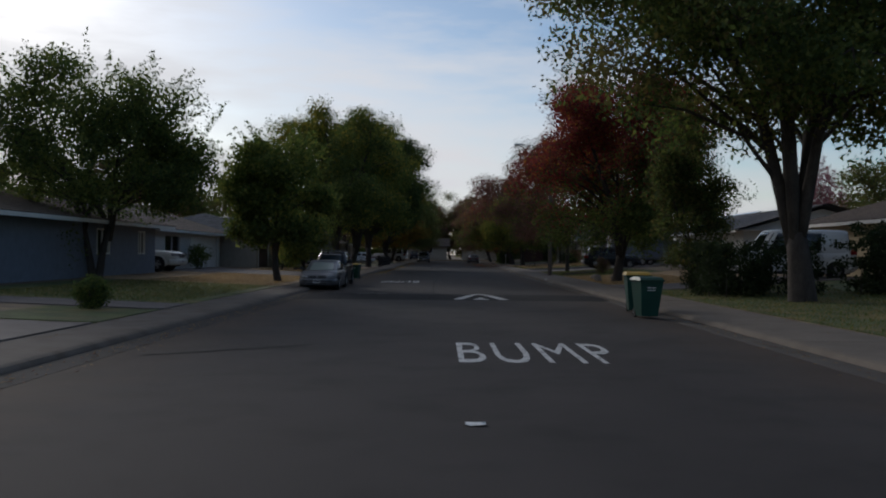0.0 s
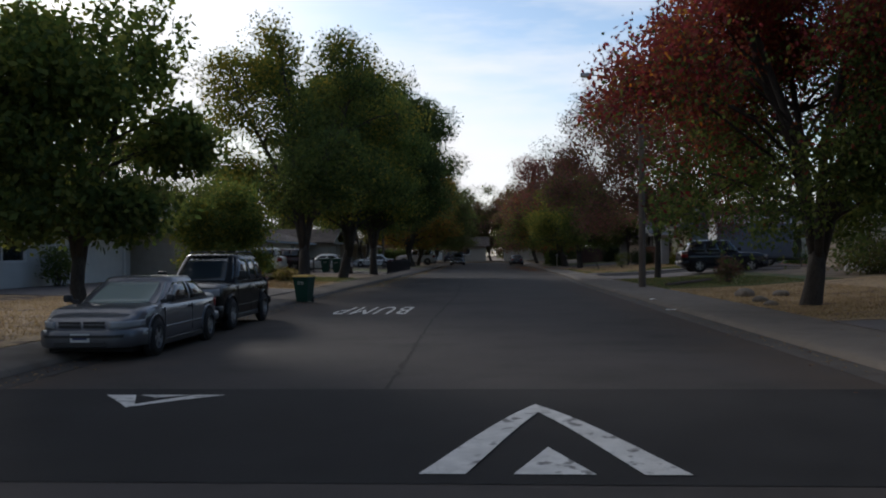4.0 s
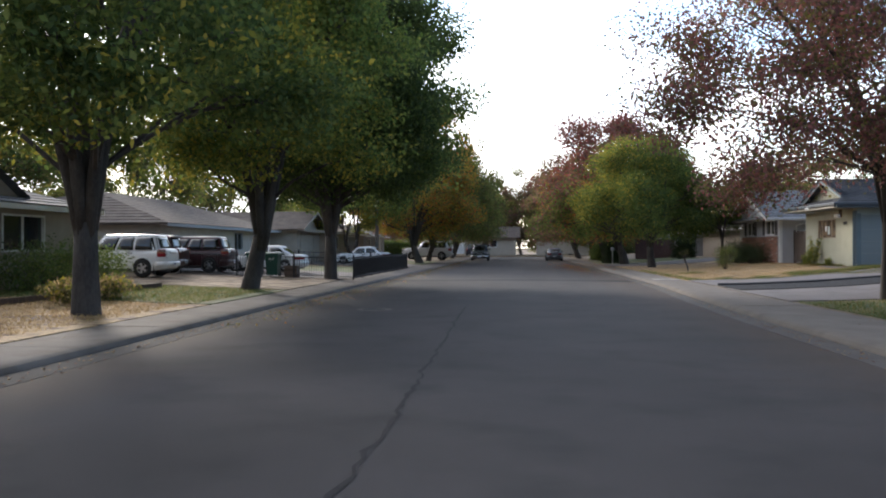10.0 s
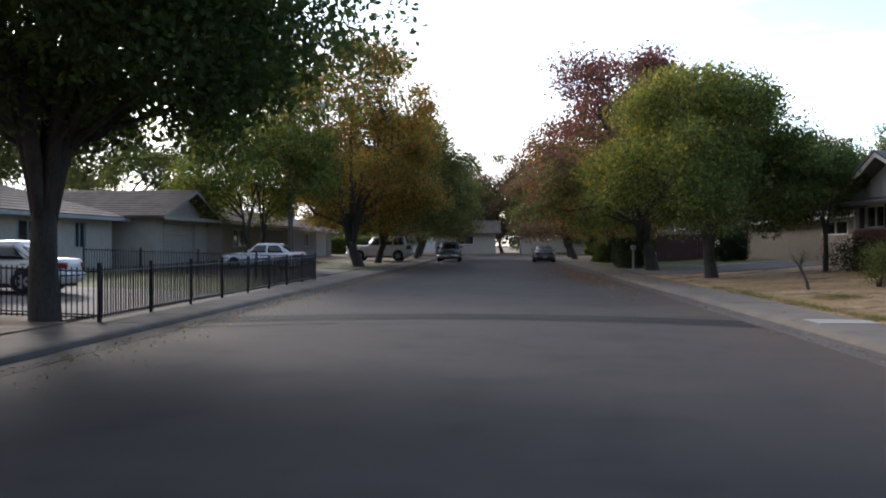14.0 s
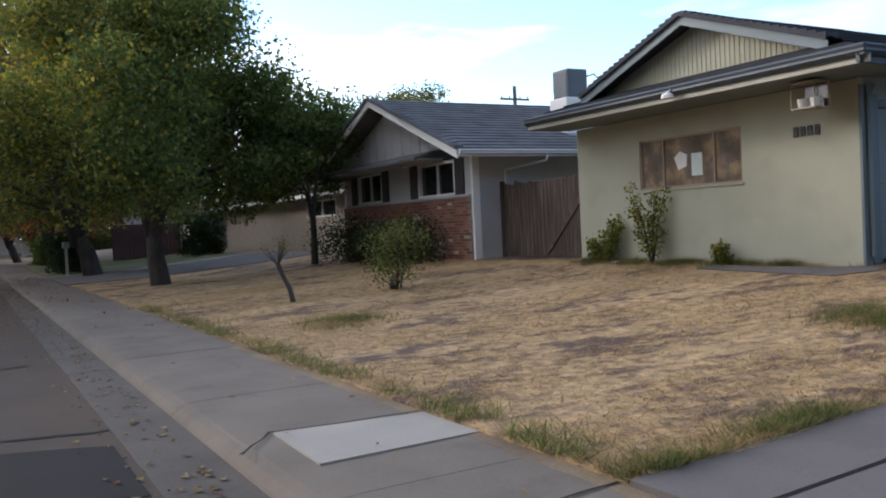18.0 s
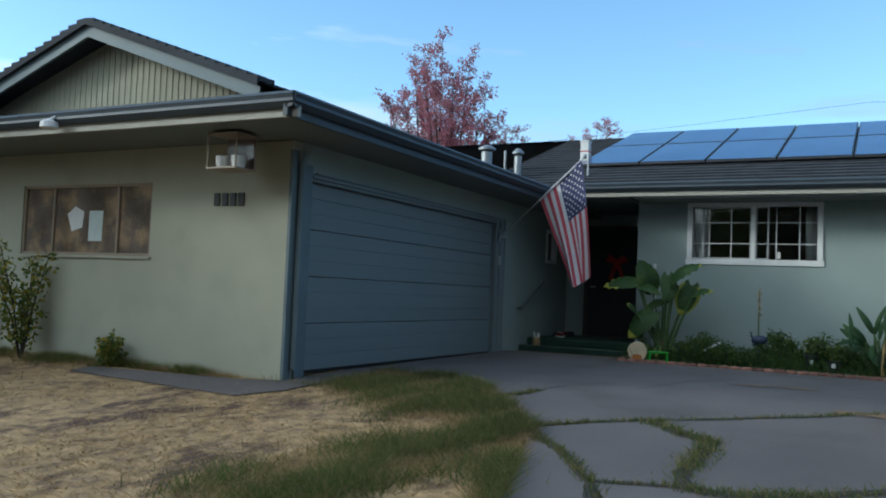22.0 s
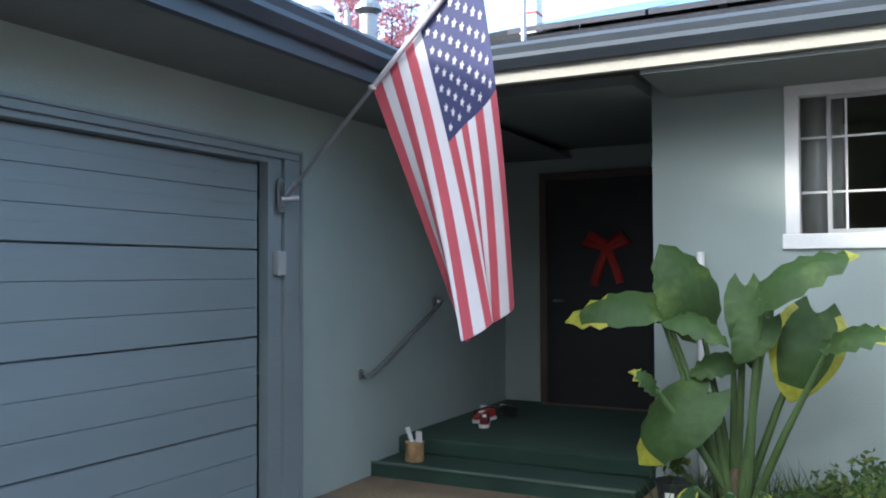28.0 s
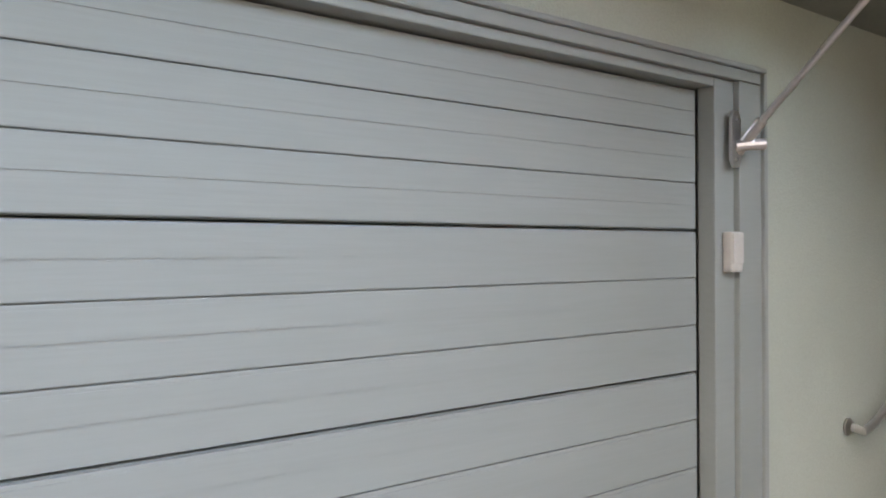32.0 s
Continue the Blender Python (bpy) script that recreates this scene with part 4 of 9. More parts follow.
def front_window(y0, y1, folds):
    """A sliding window: a wide white frame, a sliding sash with an insect screen, glazing bars, and curtains behind clear glass."""
    win = window(home, "x", FX, y0, y1, 2.27, 3.31, -1, cols=2, rows=3, frame=0.085, bars=0.013, label="white-framed sliding window with a grid of glazing bars")
    win.data.materials.clear()
    win.data.materials.append(PANE)
    mid, z0, z1 = (y0 + y1) / 2, 2.355, 3.225
    for ya, yb in ((mid + 0.03, y1 - 0.24), (mid - 0.24, mid - 0.03)):
        for q in ((ya, ya + 0.028, z0 + 0.028, z1 - 0.028), (yb - 0.028, yb, z0 + 0.028, z1 - 0.028), (ya, yb, z0, z0 + 0.028), (ya, yb, z1 - 0.028, z1)):
            part("sash", boxed(FX + 0.045, FX + 0.062, *q, bevel=0.004), SASH, win, "grey sliding sash")
    part("latch", boxed(FX + 0.03, FX + 0.05, mid - 0.42, mid - 0.37, z0 + 0.02, z0 + 0.13, bevel=0.006), WHITE, win)
    for ya, yb, depth in folds:
        n = max(8, int((yb - ya) / 0.018))
        rows = [[(FX + 0.15 + depth * math.sin(k * 0.55 + 0.4 * math.sin(k * 0.13)) * (0.6 + 0.4 * v), ya + (yb - ya) * k / n, 3.34 - 1.12 * v) for k in range(n + 1)] for v in (0, 0.5, 1)]
        part("curtain", shell(rows, 0.004, (FX + 3, (ya + yb) / 2, 2.8)), CURTAIN, win, "grey hanging curtain", True)
    return win


front_window(78.68, 80.78, [(78.72, 78.95, 0.03), (80.45, 80.74, 0.03)])
front_window(74.95, 77.03, [(75.0, 75.98, 0.035), (76.0, 76.98, 0.035)])
ROOM = mat("dim_room", (0.42, 0.37, 0.33), rough=0.9, vary=0.1)
for ya, yb in ((78.3, 81.2), (74.6, 77.4)):
    part("room_wall", boxed(FX + 2.4, FX + 2.46, ya, yb, 0.7, 3.4), ROOM, home)
    for q in (ya, yb):
        part("room_wall", boxed(FX + 0.16, FX + 2.4, q - 0.05, q, 0.7, 3.4), ROOM, home)
    part("room_ceiling", boxed(FX + 0.16, FX + 2.46, ya, yb, 3.4, 3.45), ROOM, home)
    part("room_floor", boxed(FX + 0.16, FX + 2.46, ya, yb, 0.64, 0.7), ROOM, home)
window(home, "x", FX, 66, 68, 2.2, 3.31, -1, cols=2, rows=3, frame=0.075)
# entrance recess
part("wall", boxed(FX + 0.16, 24.6, 81.46, 81.62, 0.3, 3.45), STUCCO_GREY, home, "stucco side of the entrance recess")
part("wall", boxed(24.6, 24.76, 81.46, GY, 0.3, 3.45), STUCCO_GREY, home)
part("entry_ceiling", boxed(FX - 0.5, 24.76, 81.62, GY, 3.3, 3.36), SOFFIT, home)
DARK_DOOR = mat("dark_screen_door", (0.022, 0.02, 0.022), rough=0.5, vary=0.15)
fd = part("front_door", boxed(24.53, 24.6, 82.0, 83.1, 0.86, 3.0, bevel=0.006), DARK_DOOR, home, "dark front door behind a screen, with a red bow")
for q in ((81.93, 82.0, 0.84, 3.07), (83.1, 83.17, 0.84, 3.07), (82.0, 83.1, 3.0, 3.07)):
    part("door_frame", boxed(24.5, 24.6, *q, bevel=0.006), mat("brown_frame", (0.09, 0.06, 0.05), rough=0.6), fd)
part("door_handle", tubed([(24.53, 83.02, 1.85), (24.47, 83.02, 1.85), (24.47, 82.92, 1.85)], 0.012, 6), STEEL, fd)
part("threshold", boxed(24.44, 24.53, 81.95, 83.15, 0.835, 0.875, bevel=0.008), mat("worn_wood", (0.16, 0.11, 0.08), rough=0.8), fd)
for q in ((82.12, 82.98, 1.1, 1.8), (82.12, 82.98, 2.0, 2.85)):
    part("door_panel", boxed(24.522, 24.53, *q, bevel=0.004), DARK_DOOR, fd)
bow = thing("door_bow", "red ribbon bow hung on the dark front door", "bow")
for pts in ([(24.5, 82.5, 2.36), (24.47, 82.36, 2.46), (24.48, 82.3, 2.4), (24.5, 82.5, 2.34)], [(24.5, 82.5, 2.36), (24.47, 82.66, 2.47), (24.48, 82.72, 2.4), (24.5, 82.5, 2.34)], [(24.5, 82.5, 2.35), (24.49, 82.42, 2.15), (24.49, 82.38, 2.02)], [(24.5, 82.5, 2.35), (24.49, 82.58, 2.15), (24.49, 82.63, 2.0)]):
    part("ribbon", tubed(pts, 0.04, 6), RED, bow)
# small window beside the entrance
window(home, "y", GY, 23.33, 23.88, 2.27, 2.9, -1, cols=1, frame=0.05, frame_m=WHITE)

# green carpeted steps
steps = thing("porch_steps", "two green carpeted concrete entrance steps", "steps")
part("step", boxed(22.1, 24.6, 81.62, GY, 0.45, 0.745, bevel=0.02), PORCH_GREEN, steps)
part("step", boxed(22.5, 24.6, 81.621, GY, 0.745, 0.87, bevel=0.02), PORCH_GREEN, steps)
part("step_nosing", boxed(22.09, 22.13, 81.63, GY - 0.01, 0.742, 0.756, bevel=0.004), mat("worn_green", (0.10, 0.14, 0.11), rough=0.8), steps)

# ----- its roofs -----
EZ, RZ, EY0, EY1, EX = 3.41, 4.7, 82.85, 89.95, 14.4
RY = 86.45
GX0 = 15.15                    # front of the small gable above the skirt roof
sl = (RZ - EZ) / (RY - EY0)
zg = EZ + 0.36                 # where the skirt meets the gable
yg0, yg1 = EY0 + 0.36 / sl, EY1 - 0.36 * (EY1 - RY) / (RZ - EZ)
roof = part("roof", boxed(GX0 + 0.25, 27, yg0 + 0.6, yg1 - 0.6, 3.2, 3.3), SOFFIT, home)
roof_plane("roof_slope", (EX, EY0, EZ), (27.5, EY0, EZ), (27.5, RY, RZ), (EX + (RY - EY0), RY, RZ), SHINGLE, home, 20)
roof_plane("roof_slope", (EX, EY0, EZ), (GX0 + 1.0, EY0, EZ), (GX0 + 1.0, yg0 + 0.01, zg + 0.004), (GX0 - 0.1, yg0, zg), SHINGLE, home, 4)
roof_plane("roof_slope", (GX0 - 0.12, yg0 - 0.1, zg - 0.04), (19, yg0 - 0.1, zg - 0.04), (19, RY, RZ + 0.012), (GX0 - 0.12, RY, RZ + 0.012), SHINGLE, home, 16)
roof_plane("roof_slope", (GX0 - 0.12, yg1 + 0.1, zg - 0.04), (27.5, yg1 + 0.1, zg - 0.04), (27.5, RY, RZ + 0.006), (GX0 - 0.12, RY, RZ + 0.006), SHINGLE, home, 16)
roof_plane("roof_slope", (EX, EY1, EZ), (27.5, EY1, EZ), (27.5, yg1, zg), (EX + 1.0, yg1, zg), SHINGLE, home, 4)
roof_plane("roof_slope", (EX, EY0, EZ), (EX, EY1, EZ), (EX + 1.2, yg1, zg), (EX + 1.2, yg0, zg), SHINGLE, home, 5)
GABLE = mat("gable_boards", (0.36, 0.345, 0.26), rough=0.8, vary=0.1, scale=2, fine=30)
part("gable_wall", prism([(yg0, zg - 0.06), (yg1, zg - 0.06), (RY, RZ - 0.12)], "x", GX0 + 0.22, GX0 + 0.32), GABLE, home, "sage vertical-boarded gable")
for k in range(48):
    y = yg0 + 0.25 + (yg1 - yg0 - 0.5) * k / 47
    top = zg + (RZ - 0.2 - zg) * (1 - abs(y - RY) / (RY - yg0))
    if top > zg + 0.08:
        part("batten", boxed(GX0 + 0.212, GX0 + 0.22, y - 0.009, y + 0.009, zg - 0.03, top), GABLE, home)
# barge boards and rake tiles on the gable
for ya, s in ((yg0 - 0.1, 1), (yg1 + 0.1, -1)):
    part("barge_board", prism([(ya, zg - 0.05), (RY, RZ + 0.0), (RY, RZ - 0.17), (ya, zg - 0.2)], "x", GX0 - 0.14, GX0 - 0.1), TEAL, home, "slate grey barge board")
    for k in range(18):
        t = k / 18
        y, z = ya + (RY - ya) * t, zg - 0.02 + (RZ - zg + 0.02) * t
        y2, z2 = ya + (RY - ya) * (t + 0.056), zg - 0.02 + (RZ - zg + 0.02) * (t + 0.056)
        part("rake_tile", prism([(y, z + 0.085), (y2, z2 + 0.045), (y2, z2 - 0.03), (y, z - 0.03)], "x", GX0 - 0.19, GX0 + 0.1), SHINGLE, home)


def gutter(parent, p, q, out, material=FASCIA, trim=TRIM_CREAM, h=0.15, drop=0.08):
    """A fascia gutter between two corners with a pale board under it; out is the way it faces."""
    p, q, out = Vector(p), Vector(q), Vector(out)
    prof = [(0, 0), (0.10, 0.0), (0.13, -0.03), (0.115, -0.07), (0.12, -0.10), (0.07, -h), (0, -h)]
    bm = bmesh.new()
    rows = [[bm.verts.new(e + out * a + Vector((0, 0, b))) for a, b in prof] for e in (p, q)]
    n = len(prof)
    for k in range(n):
        bm.faces.new((rows[0][k], rows[0][(k + 1) % n], rows[1][(k + 1) % n], rows[1][k]))
    bm.faces.new(rows[0])
    bm.faces.new(rows[1][::-1])
    bmesh.ops.recalc_face_normals(bm, faces=bm.faces[:])
    g = part("gutter", bm, material, parent, "dark slate metal gutter")
    bm = bmesh.new()
    prof2 = [(-0.02, -0.02), (0.03, -0.02), (0.03, -h - drop), (-0.02, -h - drop)]
    rows = [[bm.verts.new(e + out * a + Vector((0, 0, b))) for a, b in prof2] for e in (p, q)]
    for k in range(4):
        bm.faces.new((rows[0][k], rows[0][(k + 1) % 4], rows[1][(k + 1) % 4], rows[1][k]))
    bm.faces.new(rows[0])
    bm.faces.new(rows[1][::-1])
    bmesh.ops.recalc_face_normals(bm, faces=bm.faces[:])
    part("fascia_board", bm, trim, parent)
    return g


gutter(home, (EX, EY0 - 0.1, EZ + 0.03), (EX, EY1, EZ + 0.03), (-1, 0, 0))
gutter(home, (EX - 0.1, EY0, EZ + 0.03), (21.95, EY0, EZ + 0.03), (0, -1, 0), trim=FASCIA)
part("soffit", boxed(EX + 0.02, WX, EY0 + 0.02, EY1, EZ - 0.2, EZ - 0.17), SOFFIT, home, "dark painted soffit")
part("soffit", boxed(WX, 24.7, EY0 + 0.02, GY, EZ - 0.2, EZ - 0.17), SOFFIT, home, "dark painted soffit")
part("downpipe", tubed([(15.5, GY - 0.12, 3.1), (15.5, GY - 0.06, 2.95), (15.5, GY - 0.06, 0.72)], 0.035, 8), TEAL, home)
# main roof over the front wall
MEX, MEZ, MRX, MRZ = 21.8, 3.5, 27.35, 5.368
roof_plane("roof_slope", (MEX, 59.5, MEZ), (MEX, 84.5, MEZ), (MRX, 84.5, MRZ), (MRX, 62, MRZ), SHINGLE, home, 22, label="dark shingled front roof slope")
roof_plane("roof_slope", (32.9, 59.5, MEZ), (32.9, 92, MEZ), (MRX, 89, MRZ + 0.004), (MRX, 62, MRZ + 0.004), SHINGLE, home, 18)
roof_plane("roof_slope", (MEX, 59.5, MEZ), (32.9, 59.5, MEZ), (MRX, 62, MRZ), (MRX, 62, MRZ), SHINGLE, home, 18)
gutter(home, (MEX, 59.5, MEZ + 0.05), (MEX, EY0 + 0.02, MEZ + 0.05), (-1, 0, 0))
part("soffit", boxed(MEX + 0.02, FX, 59.6, 81.5, MEZ - 0.21, MEZ - 0.18), SOFFIT, home)
# solar panels
PV = mat("solar_cell", (0.02, 0.06, 0.17), rough=0.2, vary=0.06, scale=1, fine=8, bump=0, spec=0.5, coat=0.15)
PVF = mat("solar_frame", (0.05, 0.05, 0.055), rough=0.4, metal=0.5)
rs = (MRZ - MEZ) / (MRX - MEX)


def on_roof(x, h=0.0):
    return MEZ + (x - MEX) * rs + h


nrm = Vector((-rs, 0, 1)).normalized()
for row, (xa, xb) in enumerate(((23.30, 25.34), (25.40, 27.26))):
    for k in range(9):
        if row == 0 and k > 4:
            continue
        ya = 82.98 - k * 1.175 - (0.12 if k > 4 else 0)
        xa = 25.75 if k > 4 else xa
        sp = thing("solar_panel", "blue solar panel in a thin dark frame on the shingled roof", "solar panel", group="solar panels on the roof")
        bm = bmesh.new()
        for h0, h1, inset in ((0.09, 0.13, 0.0),):
            lo = [bm.verts.new((x, y, on_roof(x, h0))) for x, y in ((xa, ya), (xb, ya), (xb, ya - 1.15), (xa, ya - 1.15))]
            hi = [bm.verts.new((x, y, on_roof(x, h1))) for x, y in ((xa, ya), (xb, ya), (xb, ya - 1.15), (xa, ya - 1.15))]
            bm.faces.new(lo)
            bm.faces.new(hi)
            for i in range(4):
                bm.faces.new((lo[i], lo[(i + 1) % 4], hi[(i + 1) % 4], hi[i]))
        bmesh.ops.recalc_face_normals(bm, faces=bm.faces[:])
        part("panel_frame", bm, PVF, sp)
        bm = bmesh.new()
        i = 0.02
        bm.faces.new([bm.verts.new((x, y, on_roof(x, 0.134))) for x, y in ((xa + i, ya - i), (xa + i, ya - 1.15 + i), (xb - i, ya - 1.15 + i), (xb - i, ya - i))])
        part("cell_sheet", bm, PV, sp)
        for xs in (xa + 0.3, xb - 0.3):
            part("rail_foot", boxed(xs - 0.03, xs + 0.03, ya - 0.53, ya - 0.47, on_roof(xs, 0.0), on_roof(xs, 0.09)), STEEL, sp)
# roof vents and flue
for name, x, y, r, h, capped, lab in (("flue_pipe", 22.65, 83.93, 0.07, 0.42, True, "grey metal flue pipe with a cap"), ("vent_pipe", 22.9, 84.3, 0.025, 0.45, False, "thin grey plastic vent pipe on the roof"), ("roof_vent", 23.1, 84.78, 0.11, 0.3, True, "round metal roof vent"), ("vent_pipe", 22.6, 82.55, 0.02, 0.42, False, "thin grey plastic vent pipe on the roof")):
    z = max(EZ + (y - EY0) * sl if y > EY0 else 0, on_roof(x))
    v = thing(name, lab, "roof vent", at=(x, y, z))
    part("pipe", lathe([(r, -0.1), (r, h)], 14), GALV, v)
    if capped:
        part("cap", lathe([(r * 0.9, h + 0.02), (r * 1.6, h + 0.04), (r * 1.6, h + 0.07), (r * 0.6, h + 0.14)], 14), GALV, v)
ch = thing("chimney_box", "small white square roof chimney with a red band", "chimney", at=(24.25, 83.14, on_roof(24.25)))
part("shaft", boxed(-0.085, 0.085, -0.085, 0.085, -0.1, 0.4, bevel=0.01), WHITE, ch)
part("band", boxed(-0.088, 0.088, -0.088, 0.088, 0.2, 0.22), RED, ch)
part("cap", boxed(-0.1, 0.1, -0.1, 0.1, 0.4, 0.43, bevel=0.01), WHITE, ch)

# ----- the grey neighbour with the brick front -----
GREYW = mat("pale_grey_stucco", (0.46, 0.455, 0.46), rough=0.9, vary=0.06, scale=1.2, fine=110, bump=0.3)
nb = thing("house", "pale grey stucco bungalow with brick wainscot and grey tiled gable roof", "house")
NX, NY0, NY1 = 15.2, 93.45, 101.0
bm = holed(bmesh.new(), NY0, NY1, 0.3, 3.05, [(94.25, 96.15, 2.17, 3.02), (98.4, 100.1, 2.17, 3.02)], NX, NX + 0.16, "x")
part("wall", bm, GREYW, nb)
part("wall", boxed(NX + 0.16, 26, NY0, NY0 + 0.16, 0.3, 3.05), GREYW, nb)
part("wall", boxed(NX + 0.16, 26, NY1 - 0.16, NY1, 0.3, 3.05), GREYW, nb)
SHUTTER = mat("shutter", (0.05, 0.045, 0.045), rough=0.7)
for a, b in ((94.25, 96.15), (98.4, 100.1)):
    window(nb, "x", NX, a, b, 2.17, 3.02, -1, cols=2, frame=0.05)
    for u in (a - 0.45, b + 0.03):
        sh = part("shutter", boxed(NX - 0.04, NX - 0.002, u, u + 0.42, 2.15, 3.04, bevel=0.005), SHUTTER, nb, "dark louvred shutter")
        for k in range(9):
            part("louvre", boxed(NX - 0.05, NX - 0.04, u + 0.05, u + 0.37, 2.22 + k * 0.088, 2.27 + k * 0.088), SHUTTER, sh)
part("brick_sill", boxed(NX - 0.16, NX - 0.002, NY0 - 0.02, NY1, 2.09, 2.15, bevel=0.01), GREYW, nb)
part("brick_backing", boxed(NX - 0.1, NX - 0.002, NY0, NY1, 0.3, 2.09), MORTAR, nb)
for q in (NY0 - 0.09, NY1 + 0.002):
    part("corner_post", boxed(NX - 0.05, NX + 0.14, q, q + 0.088, 0.5, 3.05), WHITE, nb)
NEX, NRY, NRZ, NEZ, NEY0, NEY1, NEZ1 = 14.2, 96.9, 4.85, 3.1, 92.4, 100.0, 3.64
roof_plane("roof_slope", (NEX, NEY0, NEZ), (27, NEY0, NEZ), (27, NRY, NRZ), (NEX, NRY, NRZ), SHINGLE_GREY, nb, 18, label="grey tiled roof slope")
roof_plane("roof_slope", (NEX, NEY1, NEZ1), (27, NEY1, NEZ1), (27, NRY, NRZ), (NEX, NRY, NRZ), SHINGLE_GREY, nb, 18)
roof_plane("roof_slope", (NX - 0.9, NEY1 - 0.2, 3.08), (27, NEY1 - 0.2, 3.08), (27, NY1 + 0.5, 3.0), (NX - 0.9, NY1 + 0.5, 3.0), SHINGLE_GREY, nb, 3)
for ya, ez in ((NEY0, NEZ), (NEY1, NEZ1)):
    part("barge_board", prism([(ya, ez - 0.02), (NRY, NRZ - 0.0), (NRY, NRZ - 0.18), (ya, ez - 0.2)], "x", NEX - 0.03, NEX + 0.02), WHITE, nb, "white barge board")
    for k in range(20):
        t, t2 = k / 20, (k + 1) / 20
        y, y2, z, z2 = ya + (NRY - ya) * t, ya + (NRY - ya) * t2, ez + (NRZ - ez) * t, ez + (NRZ - ez) * t2
        part("rake_tile", prism([(y, z + 0.1), (y2, z2 + 0.06), (y2, z2 - 0.0), (y, z - 0.0)], "x", NEX - 0.08, NEX + 0.15), SHINGLE_GREY, nb)
part("gable_wall", prism([(NY0 + 0.2, 3.3), (NEY1 - 0.1, 3.3), (NEY1 - 0.1, NEZ1 - 0.1), (NRY, NRZ - 0.15)], "x", NX - 0.35, NX - 0.2), GREYW, nb, "pale boarded gable")
for k in range(13):
    y = NY0 + 0.9 + k * 0.5
    top = 3.3 + (NRZ - 0.2 - 3.3) * (1 - abs(y - NRY) / (NRY - NY0 - 0.2))
    if top > 3.4:
        part("batten", boxed(NX - 0.375, NX - 0.35, y - 0.025, y + 0.025, 3.3, top), GREYW, nb)
part("pent_roof", prism([(NX - 0.9, 3.12), (NX - 0.2, 3.34), (NX - 0.2, 3.28), (NX - 0.9, 3.06)], "y", NY0 + 1.2, NY1 - 0.1), SHINGLE_GREY, nb)
for k in range(12):
    y = NY0 + 1.4 + k * 0.55
    part("rafter_tail", boxed(NX - 0.85, NX, y - 0.03, y + 0.03, 3.03, 3.1), GREYW, nb)
gutter(nb, (NEX, NEY0, NEZ), (27, NEY0, NEZ), (0, -1, 0), material=GREYW, trim=WHITE, h=0.12, drop=0.04)
part("downpipe", tubed([(16.6, NEY0 - 0.08, 2.98), (16.6, NEY0 - 0.02, 2.85), (16.1, NY0 - 0.06, 2.7), (16.1, NY0 - 0.06, 1.0)], 0.035, 8), WHITE, nb)
part("attic_vent", boxed(19.0, 19.7, 95.2, 95.8, 4.15, 4.4, bevel=0.02), GALV, nb)
# swamp cooler on its roof
cooler = thing("evaporative_cooler", "grey louvred evaporative cooler on a white roof base", "cooler", at=(18.68, 94.0, 3.72))
part("base", boxed(-0.42, 0.42, -0.36, 0.36, -0.2, 0.86, bevel=0.03), WHITE, cooler)
body = part("cabinet", boxed(-0.32, 0.32, -0.32, 0.32, 0.86, 1.6, bevel=0.03), mat("cooler_grey", (0.10, 0.12, 0.145), rough=0.6, vary=0.1), cooler)
for k in range(11):
    part("louvre", boxed(-0.335, -0.32, -0.27, 0.27, 0.92 + k * 0.058, 0.96 + k * 0.058), mat("cooler_louvre", (0.13, 0.15, 0.175), rough=0.5, vary=0.1), body)
    part("louvre", boxed(-0.27, 0.27, -0.335, -0.32, 0.92 + k * 0.058, 0.96 + k * 0.058), mat("cooler_louvre", (0.13, 0.15, 0.175), rough=0.5, vary=0.1), body)
part("hose", tubed([(0.32, -0.1, 1.4), (0.6, -0.25, 1.5), (0.8, -0.3, 1.3), (0.75, -0.2, 0.4)], 0.02, 6), BLACK_PLASTIC, cooler)

# plank fence and gate between the two houses
FENCE_WOOD = mat("fence_wood", (0.085, 0.062, 0.05), rough=0.92, vary=0.35, scale=2.5, fine=26, bump=0.6, island=0.0, stretch=(6, 6, 0.4), second=(0.5, 0.7, (0.16, 0.125, 0.10), 2.0))
pf = thing("wooden_fence", "weathered brown plank fence and gate with a diagonal brace", "fence")
r = np.random.default_rng(5)
fx = 16.0
for k, y in enumerate(np.arange(89.85, 93.4, 0.145)):
    h = 2.36 + r.normal(0, 0.025)
    part("plank", boxed(fx - 0.012, fx + 0.012, y, y + 0.135, 0.62 + abs(r.normal(0, 0.03)), h, bevel=0.003), FENCE_WOOD, pf)
for z in (0.95, 2.1):
    part("rail", boxed(fx + 0.013, fx + 0.06, 89.8, 93.42, z, z + 0.09), FENCE_WOOD, pf)
part("brace", prism([(91.55, 0.72), (91.68, 0.66), (90.0, 2.32), (89.88, 2.26)], "x", fx - 0.05, fx - 0.013), FENCE_WOOD, pf, "diagonal gate brace")
part("post", boxed(fx - 0.05, fx + 0.05, 89.74, 89.84, 0.5, 2.5), FENCE_WOOD, pf)
part("post", boxed(fx - 0.04, fx + 0.06, 93.36, 93.44, 0.5, 2.42), FENCE_WOOD, pf)


